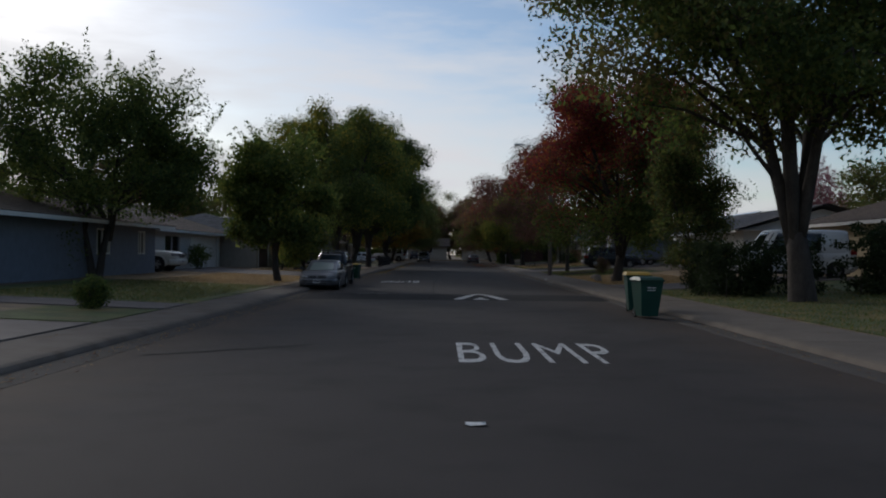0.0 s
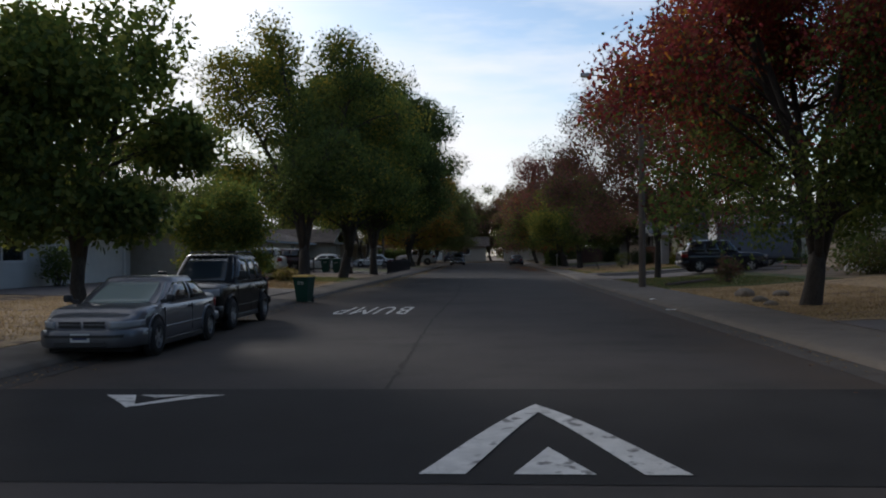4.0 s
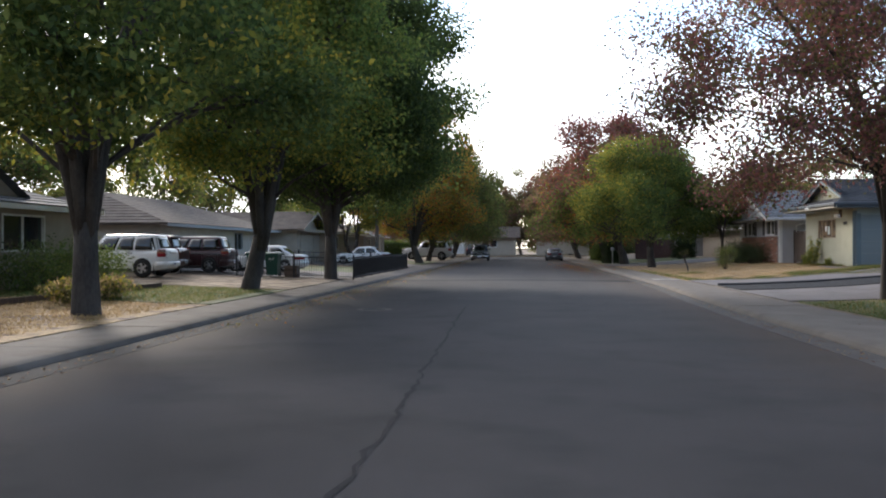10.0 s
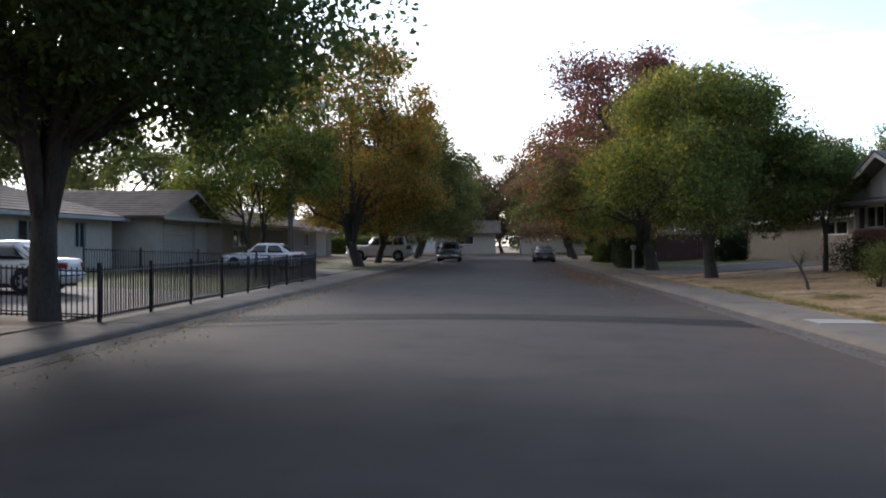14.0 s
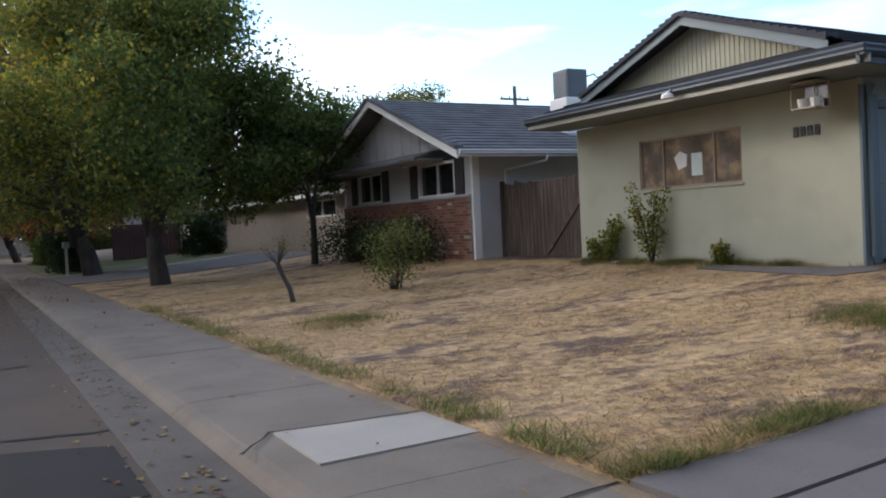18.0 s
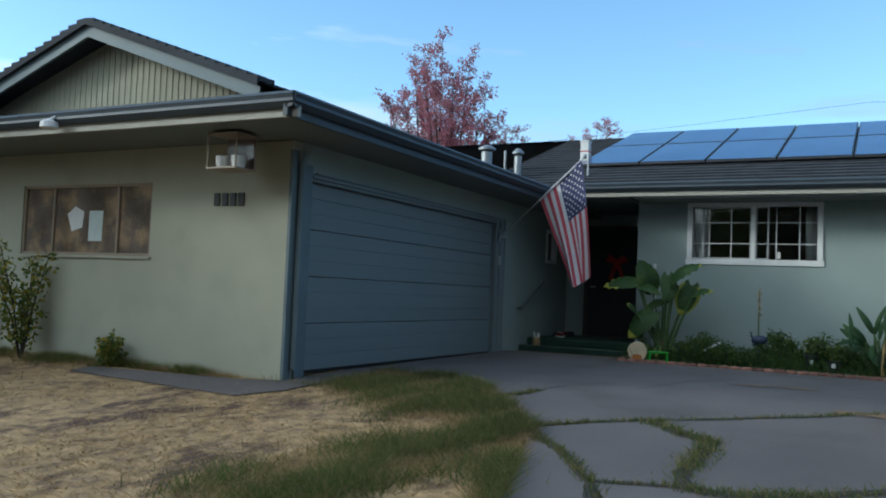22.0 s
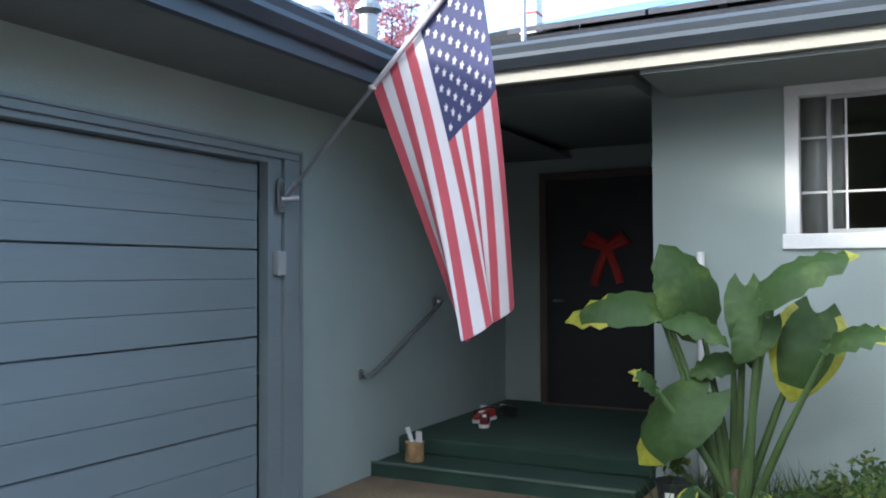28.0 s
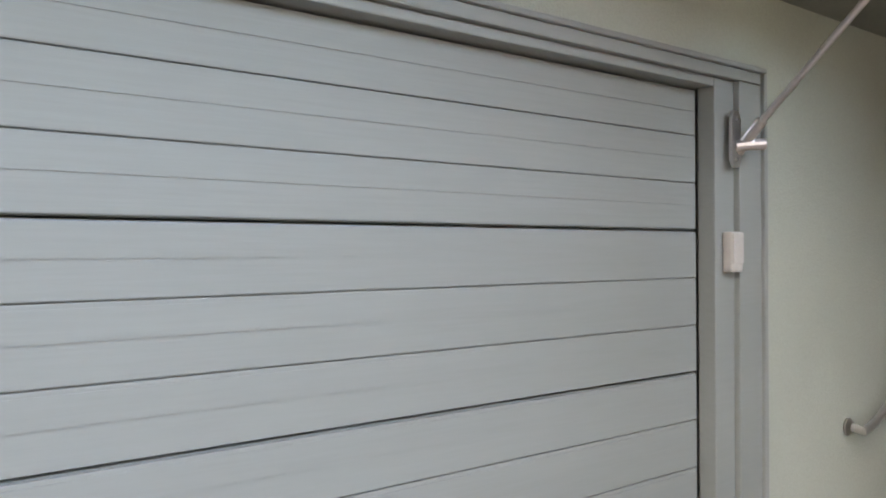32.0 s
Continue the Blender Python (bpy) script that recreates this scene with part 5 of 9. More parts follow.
# ----- plainer houses along the street -----
def bungalow(side, x_front, y0, y1, wall, roofm, label, gar=None, wins=(), ridge="y", eave=2.85, rise=1.5, depth=9.0, garm=None, base=0.35, over=0.7, trim=None, wz=(1.0, 2.1)):
    """A bungalow whose front faces the street; side is -1 for the west side. wins and gar are stretches of y."""
    h = thing("house", label, "house")
    s = 1 if side > 0 else -1
    face = -s
    xb = x_front + s * depth
    zt = eave
    holes = [(a, b, base + wz[0], base + wz[1]) for a, b in wins]
    if gar:
        holes.append((gar[0], gar[1], base - 0.4, base + 2.15))
    bm = holed(bmesh.new(), y0, y1, base - 0.3, zt, holes, *sorted((x_front, x_front + s * 0.16)), "x")
    part("wall", bm, wall, h)
    lo, hi = sorted((x_front + s * 0.16, xb))
    for y in (y0, y1 - 0.16):
        part("wall", boxed(lo, hi, y, y + 0.16, base - 0.3, zt), wall, h)
    part("wall", boxed(*sorted((xb, xb + s * 0.16)), y0, y1, base - 0.3, zt), wall, h)
    for a, b in wins:
        window(h, "x", x_front, a, b, base + wz[0], base + wz[1], face, cols=2, frame=0.06, frame_m=trim or WHITE)
    if gar:
        garage_door(h, "x", x_front + s * 0.08, gar[0] + 0.02, gar[1] - 0.02, base, base + 2.13, face, garm or WHITE, boards=1, label="closed sectional garage door")
        for u in (gar[0] - 0.1, gar[1]):
            part("door_casing", boxed(*sorted((x_front + face * 0.025, x_front)), u, u + 0.1, base, base + 2.25), trim or WHITE, h)
        part("door_casing", boxed(*sorted((x_front + face * 0.025, x_front)), gar[0], gar[1], base + 2.15, base + 2.25), trim or WHITE, h)
    e0, e1 = x_front + face * over, xb - face * over
    a0, a1 = y0 - over, y1 + over
    rz = zt + rise
    part("soffit", boxed(*sorted((e0 + s * 0.05, e1)), a0 + 0.03, a1 - 0.03, zt - 0.03, zt), trim or WHITE, h)
    if ridge == "hip":
        xm = (e0 + e1) / 2
        k = abs(e1 - e0) / 2 * 0.8
        r0, r1 = a0 + k, a1 - k
        if r0 > r1:
            r0 = r1 = (a0 + a1) / 2
        roof_plane("roof_slope", (e0, a0, zt), (e0, a1, zt), (xm, r1, rz), (xm, r0, rz), roofm, h, 14)
        roof_plane("roof_slope", (e1, a0, zt), (e1, a1, zt), (xm, r1, rz), (xm, r0, rz), roofm, h, 12)
        roof_plane("roof_slope", (e0, a0, zt), (e1, a0, zt), (xm, r0, rz), (xm, r0, rz), roofm, h, 12)
        roof_plane("roof_slope", (e0, a1, zt), (e1, a1, zt), (xm, r1, rz), (xm, r1, rz), roofm, h, 12)
    elif ridge == "y":
        xm = (e0 + e1) / 2
        roof_plane("roof_slope", (e0, a0, zt), (e0, a1, zt), (xm, a1, rz), (xm, a0, rz), roofm, h, 14)
        roof_plane("roof_slope", (e1, a0, zt), (e1, a1, zt), (xm, a1, rz), (xm, a0, rz), roofm, h, 12)
        for y in (y0, y1 - 0.12):
            part("gable_wall", prism([(x_front, zt), (xb, zt), ((x_front + xb) / 2, rz - 0.25)], "y", y, y + 0.12), wall, h)
    else:
        ym = (a0 + a1) / 2
        roof_plane("roof_slope", (e0, a0, zt), (e1, a0, zt), (e1, ym, rz), (e0, ym, rz), roofm, h, 14)
        roof_plane("roof_slope", (e0, a1, zt), (e1, a1, zt), (e1, ym, rz), (e0, ym, rz), roofm, h, 14)
        part("gable_wall", prism([(y0, zt), (y1, zt), (ym, rz - 0.25)], "x", *sorted((x_front, x_front + s * 0.12))), wall, h)
        for ya in (a0, a1):
            part("barge_board", prism([(ya, zt), (ym, rz), (ym, rz - 0.16), (ya, zt - 0.16)], "x", *sorted((e0 - s * 0.02, e0 + s * 0.02))), trim or WHITE, h)
    lo, hi = sorted((e0, e0 + s * 0.03))
    part("fascia_board", boxed(lo, hi, a0, a1, zt - 0.15, zt + 0.03), trim or WHITE, h)
    return h


BLUEGREY = mat("blue_grey_siding", (0.17, 0.19, 0.235), rough=0.8, vary=0.1)
OFFWHITE = mat("off_white_stucco", (0.58, 0.57, 0.55), rough=0.9, vary=0.06, scale=1.2)
TANW = mat("tan_stucco", (0.33, 0.285, 0.235), rough=0.9, vary=0.08)
BEIGE = mat("beige_stucco", (0.50, 0.41, 0.27), rough=0.9, vary=0.08)
BROWND = mat("brown_door", (0.10, 0.06, 0.045), rough=0.7, vary=0.15)
GREYST = mat("mid_grey_stucco", (0.34, 0.34, 0.345), rough=0.9, vary=0.08)
bungalow(-1, -15.0, 24, 42.5, BLUEGREY, SHINGLE_BROWN, "blue-grey bungalow with a porch post and brown roof", wins=((35.2, 36.6), (40.1, 41.0)), eave=2.75, rise=1.3, over=0.8)
bungalow(-1, -16.5, 46.4, 60.7, OFFWHITE, SHINGLE_BROWN, "white stucco bungalow with brown roof and garage door", gar=(53.7, 60.0), wins=((48.5, 51.5),), eave=2.75, rise=1.9, ridge="hip")
tan_house = bungalow(-1, -14.0, 61.5, 71.2, TANW, SHINGLE_GREY, "tan bungalow with grey hip roof and brown garage door", gar=(62.2, 65.6), wins=((67.3, 69.5),), garm=BROWND, eave=2.75, rise=1.7, ridge="hip", depth=10, base=0.4)
part("gable_wall", prism([(64.1, 3.0), (68.3, 3.0), (66.2, 4.1)], "x", -14.2, -14.1), TANW, tan_house, "small boarded gable on the roof")
for q in (63.85, 68.55):
    roof_plane("roof_slope", (-13.9, q, 2.98), (-17.6, q, 2.98), (-17.6, 66.2, 4.2), (-13.9, 66.2, 4.2), SHINGLE_GREY, tan_house, 8)
bungalow(-1, -16.8, 84.5, 103.0, mat("warm_grey_stucco", (0.44, 0.385, 0.325), rough=0.9, vary=0.08), SHINGLE_BROWN, "long grey bungalow with brown hip roof behind iron fence", wins=((95.4, 97.0), (99.6, 100.6)), eave=2.7, trim=GREYST, rise=1.9, ridge="hip", depth=11)
bungalow(-1, -15.0, 103.6, 110.5, TANW, SHINGLE_BROWN, "tan garage wing with a front gable", gar=(104.6, 108.6), trim=TANW, eave=2.8, rise=1.4, ridge="x", garm=TANW)
bungalow(-1, -15.0, 113, 130, TANW, SHINGLE_BROWN, "tan bungalow behind street trees", wins=((115, 117.5),), gar=(122, 127), eave=2.8, rise=1.5, garm=GREYST)
bungalow(-1, -16.0, 134, 150, GREYST, SHINGLE_GREY, "far grey bungalow with a plain garage door", wins=((138, 140),), gar=(143, 148), eave=2.8, rise=1.5)
bungalow(1, 17.5, 8, 24, TANW, SHINGLE_BROWN, "tan bungalow behind trees", wins=((12, 14),), eave=2.9)
bungalow(1, 18.5, 27, 43, BEIGE, SHINGLE_BROWN, "beige stucco bungalow with a tall window", wins=((38.6, 40.6),), gar=(31, 36), eave=3.1, rise=1.4, garm=BEIGE)
bungalow(1, 16.8, 47.5, 60.5, OFFWHITE, SHINGLE_GREY, "white bungalow with brick base and a red-brown door", wins=((57.6, 59.2), (51, 53)), eave=3.0, rise=1.5, base=0.55)
bungalow(1, 20.5, 61.5, 72.5, TANW, SHINGLE_GREY, "tan bungalow behind a covered trailer", gar=(64, 69), eave=3.0, rise=1.5, base=0.55, garm=BROWND)
bungalow(1, 17.6, 104.5, 124.0, TANW, SHINGLE_BROWN, "tan stucco bungalow with a white window", wins=((107.7, 111.0),), wz=(1.4, 2.1), eave=2.95, rise=1.5, base=0.6, garm=BROWND)
bungalow(1, 17, 126, 141, GREYST, SHINGLE_BROWN, "far grey bungalow behind hedges", gar=(129, 134), eave=2.9, rise=1.5)
for x0, gm, lab in ((-14, WHITE, "far bungalow facing down the street, white garage door"), (4, TANW, "far bungalow facing down the street, tan garage door"), (22, GREYST, "far bungalow at the street's end"), (-32, GREYST, "far bungalow at the street's end")):
    hb = thing("house", lab, "house")
    yb = 181.5
    bm = holed(bmesh.new(), x0, x0 + 14.5, 0.2, 3.1, [(x0 + 1.2, x0 + 6.2, 0.2, 2.75), (x0 + 9, x0 + 11.5, 1.5, 2.7)], yb, yb + 0.16, "y")
    part("wall", bm, TANW, hb)
    for u in (x0, x0 + 14.34):
        part("wall", boxed(u, u + 0.16, yb + 0.16, yb + 9, 0.2, 3.1), GREYST, hb)
    garage_door(hb, "y", yb + 0.08, x0 + 1.22, x0 + 6.18, 0.45, 2.73, -1, gm, boards=1)
    window(hb, "y", yb, x0 + 9, x0 + 11.5, 1.5, 2.7, -1)
    roof_plane("roof_slope", (x0 - 0.7, yb - 0.8, 3.05), (x0 + 15.2, yb - 0.8, 3.05), (x0 + 15.2, yb + 4.5, 4.9), (x0 - 0.7, yb + 4.5, 4.9), SHINGLE_BROWN, hb, 12)
    roof_plane("roof_slope", (x0 - 0.7, yb + 9.8, 3.05), (x0 + 15.2, yb + 9.8, 3.05), (x0 + 15.2, yb + 4.5, 4.9), (x0 - 0.7, yb + 4.5, 4.9), SHINGLE_BROWN, hb, 8)
    part("fascia_board", boxed(x0 - 0.7, x0 + 15.2, yb - 0.83, yb - 0.8, 2.93, 3.12), SHINGLE_BROWN, hb)


# ---------- trees, hedges, grass ----------
DARK_GREEN = leaf_mat("leaf_dark_green", [(0.062, 0.095, 0.034), (0.095, 0.130, 0.042), (0.050, 0.076, 0.030), (0.126, 0.147, 0.046)])
DEEP_GREEN = leaf_mat("leaf_deep_green", [(0.055, 0.080, 0.030), (0.078, 0.106, 0.036), (0.046, 0.064, 0.027)], 0.4, (1.6, 1.6, 1.2))
MID_GREEN = leaf_mat("leaf_green", [(0.083, 0.125, 0.037), (0.125, 0.159, 0.047), (0.067, 0.097, 0.033), (0.167, 0.184, 0.049)])
YELLOW_GREEN = leaf_mat("leaf_yellow_green", [(0.195, 0.188, 0.038), (0.135, 0.150, 0.038), (0.285, 0.225, 0.045), (0.090, 0.112, 0.030)])
REDS = leaf_mat("leaf_red", [(0.215, 0.036, 0.042), (0.145, 0.028, 0.036), (0.265, 0.062, 0.040), (0.118, 0.042, 0.034), (0.165, 0.060, 0.032)], 0.46, (1.5, 1.4, 1.3))
ORANGE = leaf_mat("leaf_orange", [(0.390, 0.150, 0.030), (0.330, 0.195, 0.038), (0.270, 0.075, 0.030), (0.180, 0.135, 0.038)])
OLIVE = leaf_mat("leaf_olive", [(0.108, 0.100, 0.042), (0.146, 0.125, 0.049), (0.079, 0.075, 0.038)])
PURPLE = leaf_mat("leaf_purple", [(0.155, 0.072, 0.080), (0.120, 0.062, 0.072), (0.215, 0.090, 0.092), (0.120, 0.090, 0.068)])
GRASS_DRY = leaf_mat("grass_dry", [(0.46, 0.325, 0.165), (0.37, 0.255, 0.13), (0.51, 0.375, 0.19), (0.30, 0.21, 0.115)], 0.5, (1, 1, 1))
GRASS_GREEN = leaf_mat("grass_green", [(0.12, 0.155, 0.045), (0.09, 0.13, 0.038), (0.18, 0.175, 0.06), (0.30, 0.24, 0.11)], 0.6, (1, 1, 1))


def leaf_cloud(name, centres, spread, count, size, materials, parent, r, pick=None, droop=0.3, label="", broad=0.3):
    """Many small pointed leaves scattered about centres, as one mesh; pick chooses a material for each leaf by its place."""
    C = np.asarray(centres, float)
    n = len(C) * count
    base = np.repeat(C, count, 0)
    sp = np.repeat(np.broadcast_to(np.asarray(spread, float), (len(C),)), count)
    u = r.normal(0, 1, (n, 3))
    u /= np.linalg.norm(u, axis=1)[:, None]
    P = base + u * (r.random(n) ** 0.42 * 1.75 * sp)[:, None] * np.array([1, 1, 0.72])
    L = size * r.uniform(0.6, 1.35, n)
    d = r.normal(0, 1, (n, 3))
    d[:, 2] -= droop
    d /= np.linalg.norm(d, axis=1)[:, None]
    s = np.cross(d, r.normal(0, 1, (n, 3)))
    s /= np.linalg.norm(s, axis=1)[:, None] + 1e-9
    mid = P + d * (L * 0.45)[:, None]
    V = np.stack([P, mid + s * (L * broad)[:, None], P + d * L[:, None], mid - s * (L * broad)[:, None]], 1).reshape(-1, 3)
    me = bpy.data.meshes.new(name)
    me.vertices.add(4 * n)
    me.vertices.foreach_set("co", V.astype(np.float32).ravel())
    me.loops.add(4 * n)
    me.loops.foreach_set("vertex_index", np.arange(4 * n, dtype=np.int32))
    me.polygons.add(n)
    me.polygons.foreach_set("loop_start", np.arange(0, 4 * n, 4, dtype=np.int32))
    for m in materials:
        me.materials.append(m)
    if len(materials) > 1:
        idx = pick(P, r) if pick else (r.random(n) * len(materials)).astype(np.int32)
        me.polygons.foreach_set("material_index", np.clip(idx, 0, len(materials) - 1).astype(np.int32))
    me.update(calc_edges=True)
    ob = new(name, me)
    ob.parent = parent
    if label:
        ob["label"] = label
    return ob


def lumps(seed):
    r = np.random.default_rng(seed)
    k = r.normal(0, 1, (6, 3))
    p = r.uniform(0, 6.28, 6)

    def f(u):
        return sum(np.sin(u @ k[i] * 2.2 + p[i]) for i in range(6)) / 6
    return f


def tree(x, y, height, radius, base, materials, label, seed, z=None, stems=1, trunk=0.22, fork=None, clumps=150, per=70, leaf=0.2, spread=0.5, pick=None, limbs=5, lean=(0, 0), squash=1.0, hollow=0.35, shoots=0, bare=0.0, group="street trees"):
    """A tree: tapered stems, limbs and branches, and a crown of leaf clumps with gaps and an uneven outline."""
    r = np.random.default_rng(seed)
    t = thing("tree", label, "tree", group=group, at=(x, y, gz(x) - 0.03 if z is None else z))
    fork = fork or base * 0.8
    cz, hz = (base + height) / 2, (height - base) / 2
    lump = lumps(seed)
    # boughs on a lumpy dome, widest a third of the way up, each a cluster of leaf clumps
    C = []
    bough = None
    while len(C) < clumps:
        if len(C) % 6 == 0:
            h = min(1.0, max(0.0, r.beta(1.15, 1.25)))
            a = r.uniform(0, 6.283)
            wide = math.sqrt(max(0.0, 1 - ((h - 0.36) / (0.66 if h > 0.36 else 0.52)) ** 2))
            u = np.array([math.cos(a) * wide, math.sin(a) * wide, (h - 0.36) * 1.6])
            q = hollow + (1 - hollow) * r.random() ** 0.4
            k = q * (0.90 + 0.34 * lump(u * 1.4))
            bough = np.array([u[0] * radius * k, u[1] * radius * k * squash, base + (height - base) * (0.06 + 0.9 * h * (0.93 + 0.14 * lump(u)))])
            bough[:2] += np.array(lean) * (bough[2] / height)
            C.append(bough)
        else:
            v = r.normal(0, 1, 3)
            v *= r.random() ** 0.4 * 0.19 * radius / np.linalg.norm(v)
            C.append(bough + v * np.array([1.1, 1.1, 0.75]))
    C = np.array(C)
    per, leaf = int(per * 1.9), leaf * 0.86
    limb_pts, limb_tubes = [], []
    bm = bmesh.new()
    for s in range(stems):
        a = 2 * math.pi * s / max(1, stems) + r.uniform(0, 1)
        off = Vector((math.cos(a), math.sin(a), 0)) * (trunk * 0.6 if stems > 1 else 0)
        tip = Vector((lean[0] * 0.35, lean[1] * 0.35, fork)) + off * (4.5 if stems > 1 else 0)
        pts = [off * 0.9 + Vector((0, 0, -0.25)), off + Vector((0, 0, 0.05)), off.lerp(tip, 0.5) + Vector((r.normal(0, 0.05), r.normal(0, 0.05), 0)), tip]
        pts = [Vector((p.x, p.y, q)) for p, q in zip(pts, (-0.25, 0.08, fork * 0.55, fork))]
        rad = trunk / (stems ** 0.4)
        tube(bm, pts, [rad * 1.5, rad * 1.12, rad * 0.92, rad * 0.8], 10)
        for k in range(limbs):
            b = 2 * math.pi * (k + r.random() * 0.6) / limbs + s
            out = radius * r.uniform(0.45, 0.75)
            end = Vector((math.cos(b) * out + lean[0] * 0.7, math.sin(b) * out * squash + lean[1] * 0.7, base + (height - base) * r.uniform(0.45, 0.85)))
            m1 = Vector((tip.x + (end.x - tip.x) * 0.2, tip.y + (end.y - tip.y) * 0.2, tip.z + (end.z - tip.z) * 0.34))
            m2 = tip.lerp(end, 0.7) + Vector((r.normal(0, 0.15), r.normal(0, 0.15), (end.z - tip.z) * 0.06))
            root = tip - Vector((0, 0, fork * 0.3)) + Vector((math.cos(b), math.sin(b), 0)) * rad * 0.3
            lp = [root, tip.lerp(m1, 0.3) + Vector((math.cos(b), math.sin(b), 0)) * rad * 0.25, m1, m2, end]
            limb_tubes.append((lp, rad))
            for i in range(1, 4):
                for w in (0.15, 0.5, 0.85):
                    limb_pts.append(lp[i].lerp(lp[i + 1], w))
    part("trunk", bm, BARK, t, smooth=True)
    extra = []
    for lp, rad in limb_tubes:
        for w in (0.1, 0.4, 0.7, 0.95):
            q = np.array(lp[3].lerp(lp[4], w))
            extra += [q + r.normal(0, 0.07 * radius, 3) for _ in range(2)]
    C = np.vstack([C, np.array(extra)])
    for lp, rad in limb_tubes:
        bm = bmesh.new()
        tube(bm, lp, [rad * 0.34, rad * 0.54, rad * 0.42, rad * 0.27, rad * 0.1], 8)
        part("limb", bm, BARK, t, smooth=True)
    bm = bmesh.new()
    LP = np.array([p[:] for p in limb_pts])
    thick = trunk / 0.22
    for k, c in enumerate(C):
        e = Vector(c)
        if k < clumps and k % 6:        # twigs spread from the bough's heart
            p = Vector(C[k - k % 6])
            tube(bm, [p, p.lerp(e, 0.5) + Vector(r.normal(0, 0.07, 3)), e], [0.016 * thick, 0.011 * thick, 0.005], 4, caps=False)
            continue
        flat = np.linalg.norm(LP[:, :2] - c[:2], axis=1)
        d = flat + np.abs(LP[:, 2] - c[2]) * 0.5 + np.maximum(0, LP[:, 2] - (c[2] - 0.45 * flat)) * 1.6
        p = Vector(LP[int(d.argmin())])
        span = (e - p).length
        bow = Vector((0, 0, 0.13 * span))
        m = [p.lerp(e, w) + bow * (4 * w * (1 - w)) + Vector(r.normal(0, 0.05 * span + 0.02, 3)) for w in (0.3, 0.65)]
        tube(bm, [p, *m, e], [0.05 * thick, 0.038 * thick, 0.026 * thick, 0.012], 5, caps=False)
    tagged(part("branching", bm, BARK, t), kind="stuff")
    keep = r.random(len(C)) >= bare
    leaf_cloud("crown", C[keep], spread * r.uniform(0.7, 1.3, int(keep.sum())), per, leaf, materials, t, r, pick)
    if shoots:
        S = []
        for k in range(shoots):
            a = r.uniform(0, 6.28)
            q = radius * r.uniform(0.2, 0.95)
            p0 = np.array([math.cos(a) * q, math.sin(a) * q, height * 0.93 - (q / radius) ** 2 * hz * 0.85])
            dr = np.array([math.cos(a) * 0.7, math.sin(a) * 0.7, 1.0])
            S += [p0 + dr * w for w in np.linspace(0, r.uniform(0.6, 1.4), 7)]
        leaf_cloud("top_growth", S, 0.09, 9, leaf * 0.8, materials[:1], t, r)
    return t


def by_height(z0, z1, a=0, b=1, jitter=0.25):
    """Leaves of material a low in the crown give way to b higher up."""
    def f(P, r):
        k = (P[:, 2] - z0) / (z1 - z0) + r.normal(0, jitter, len(P))
        return np.where(k > 0.5, b, a)
    return f


def by_patch(seed, share=0.5):
    lump = lumps(seed)

    def f(P, r):
        k = lump(P * 0.45) + r.normal(0, 0.2, len(P))
        return np.where(k > np.quantile(k, 1 - share), 1, 0)
    return f


# west side
tree(-14.6, 34.2, 9.2, 4.8, 2.8, [DARK_GREEN], "broad dark green tree with wispy upright shoots", 101, clumps=300, per=75, leaf=0.17, shoots=60, trunk=0.2, stems=2, spread=0.55)
tree(-7.9, 38.3, 6.6, 2.2, 1.8, [MID_GREEN, DARK_GREEN], "young green street tree with a leaning trunk", 102, shoots=60, clumps=150, per=75, trunk=0.16, lean=(-0.4, 0.2), spread=0.48, pick=by_height(1.5, 5, 1, 0))
tree(-8.7, 50.2, 3.7, 1.85, 0.9, [MID_GREEN, YELLOW_GREEN, MID_GREEN], "small bushy green tree beside a driveway", 103, clumps=120, per=110, trunk=0.11, spread=0.36, leaf=0.13, shoots=40)
tree(-11.5, 58.2, 2.3, 0.6, 0.9, [ORANGE, YELLOW_GREEN], "orange-leaved sapling in a dry lawn", 104, clumps=18, per=40, trunk=0.05, spread=0.25, leaf=0.12)
tree(-8.1, 60.8, 11.8, 5.4, 3.1, [DARK_GREEN, YELLOW_GREEN], "large dark green shade tree with ochre tints", 105, clumps=330, per=115, trunk=0.27, limbs=6, spread=0.6, fork=1.9, pick=by_patch(1, 0.3), leaf=0.17)
tree(-8.0, 71.0, 12.3, 5.0, 3.5, [MID_GREEN, YELLOW_GREEN], "large shade tree, green turning yellow low down", 106, clumps=330, per=115, trunk=0.28, limbs=6, fork=1.9, spread=0.6, pick=by_height(2.4, 6.4, 1, 0, 0.45), leaf=0.17, lean=(1.1, 0))
tree(-7.4, 80.2, 14.4, 6.2, 3.3, [DEEP_GREEN, DARK_GREEN], "tall dense dark green shade tree", 107, hollow=0.05, clumps=800, per=120, trunk=0.26, limbs=7, spread=0.68, pick=by_patch(4, 0.25), leaf=0.175, fork=2.2)
tree(-12.6, 111.3, 10.5, 4.6, 2.3, [MID_GREEN, YELLOW_GREEN, ORANGE], "green and gold yard tree with a forked trunk", 108, clumps=300, per=70, trunk=0.17, spread=0.55, stems=2, limbs=3, pick=by_patch(21, 0.35))
tree(-7.8, 117.2, 15.0, 6.6, 2.0, [ORANGE, YELLOW_GREEN, ORANGE, OLIVE, YELLOW_GREEN], "autumn street tree in orange and gold", 110, clumps=520, per=72, lean=(-1.4, 0), hollow=0.2, trunk=0.32, spread=0.6, bare=0.0, leaf=0.19)
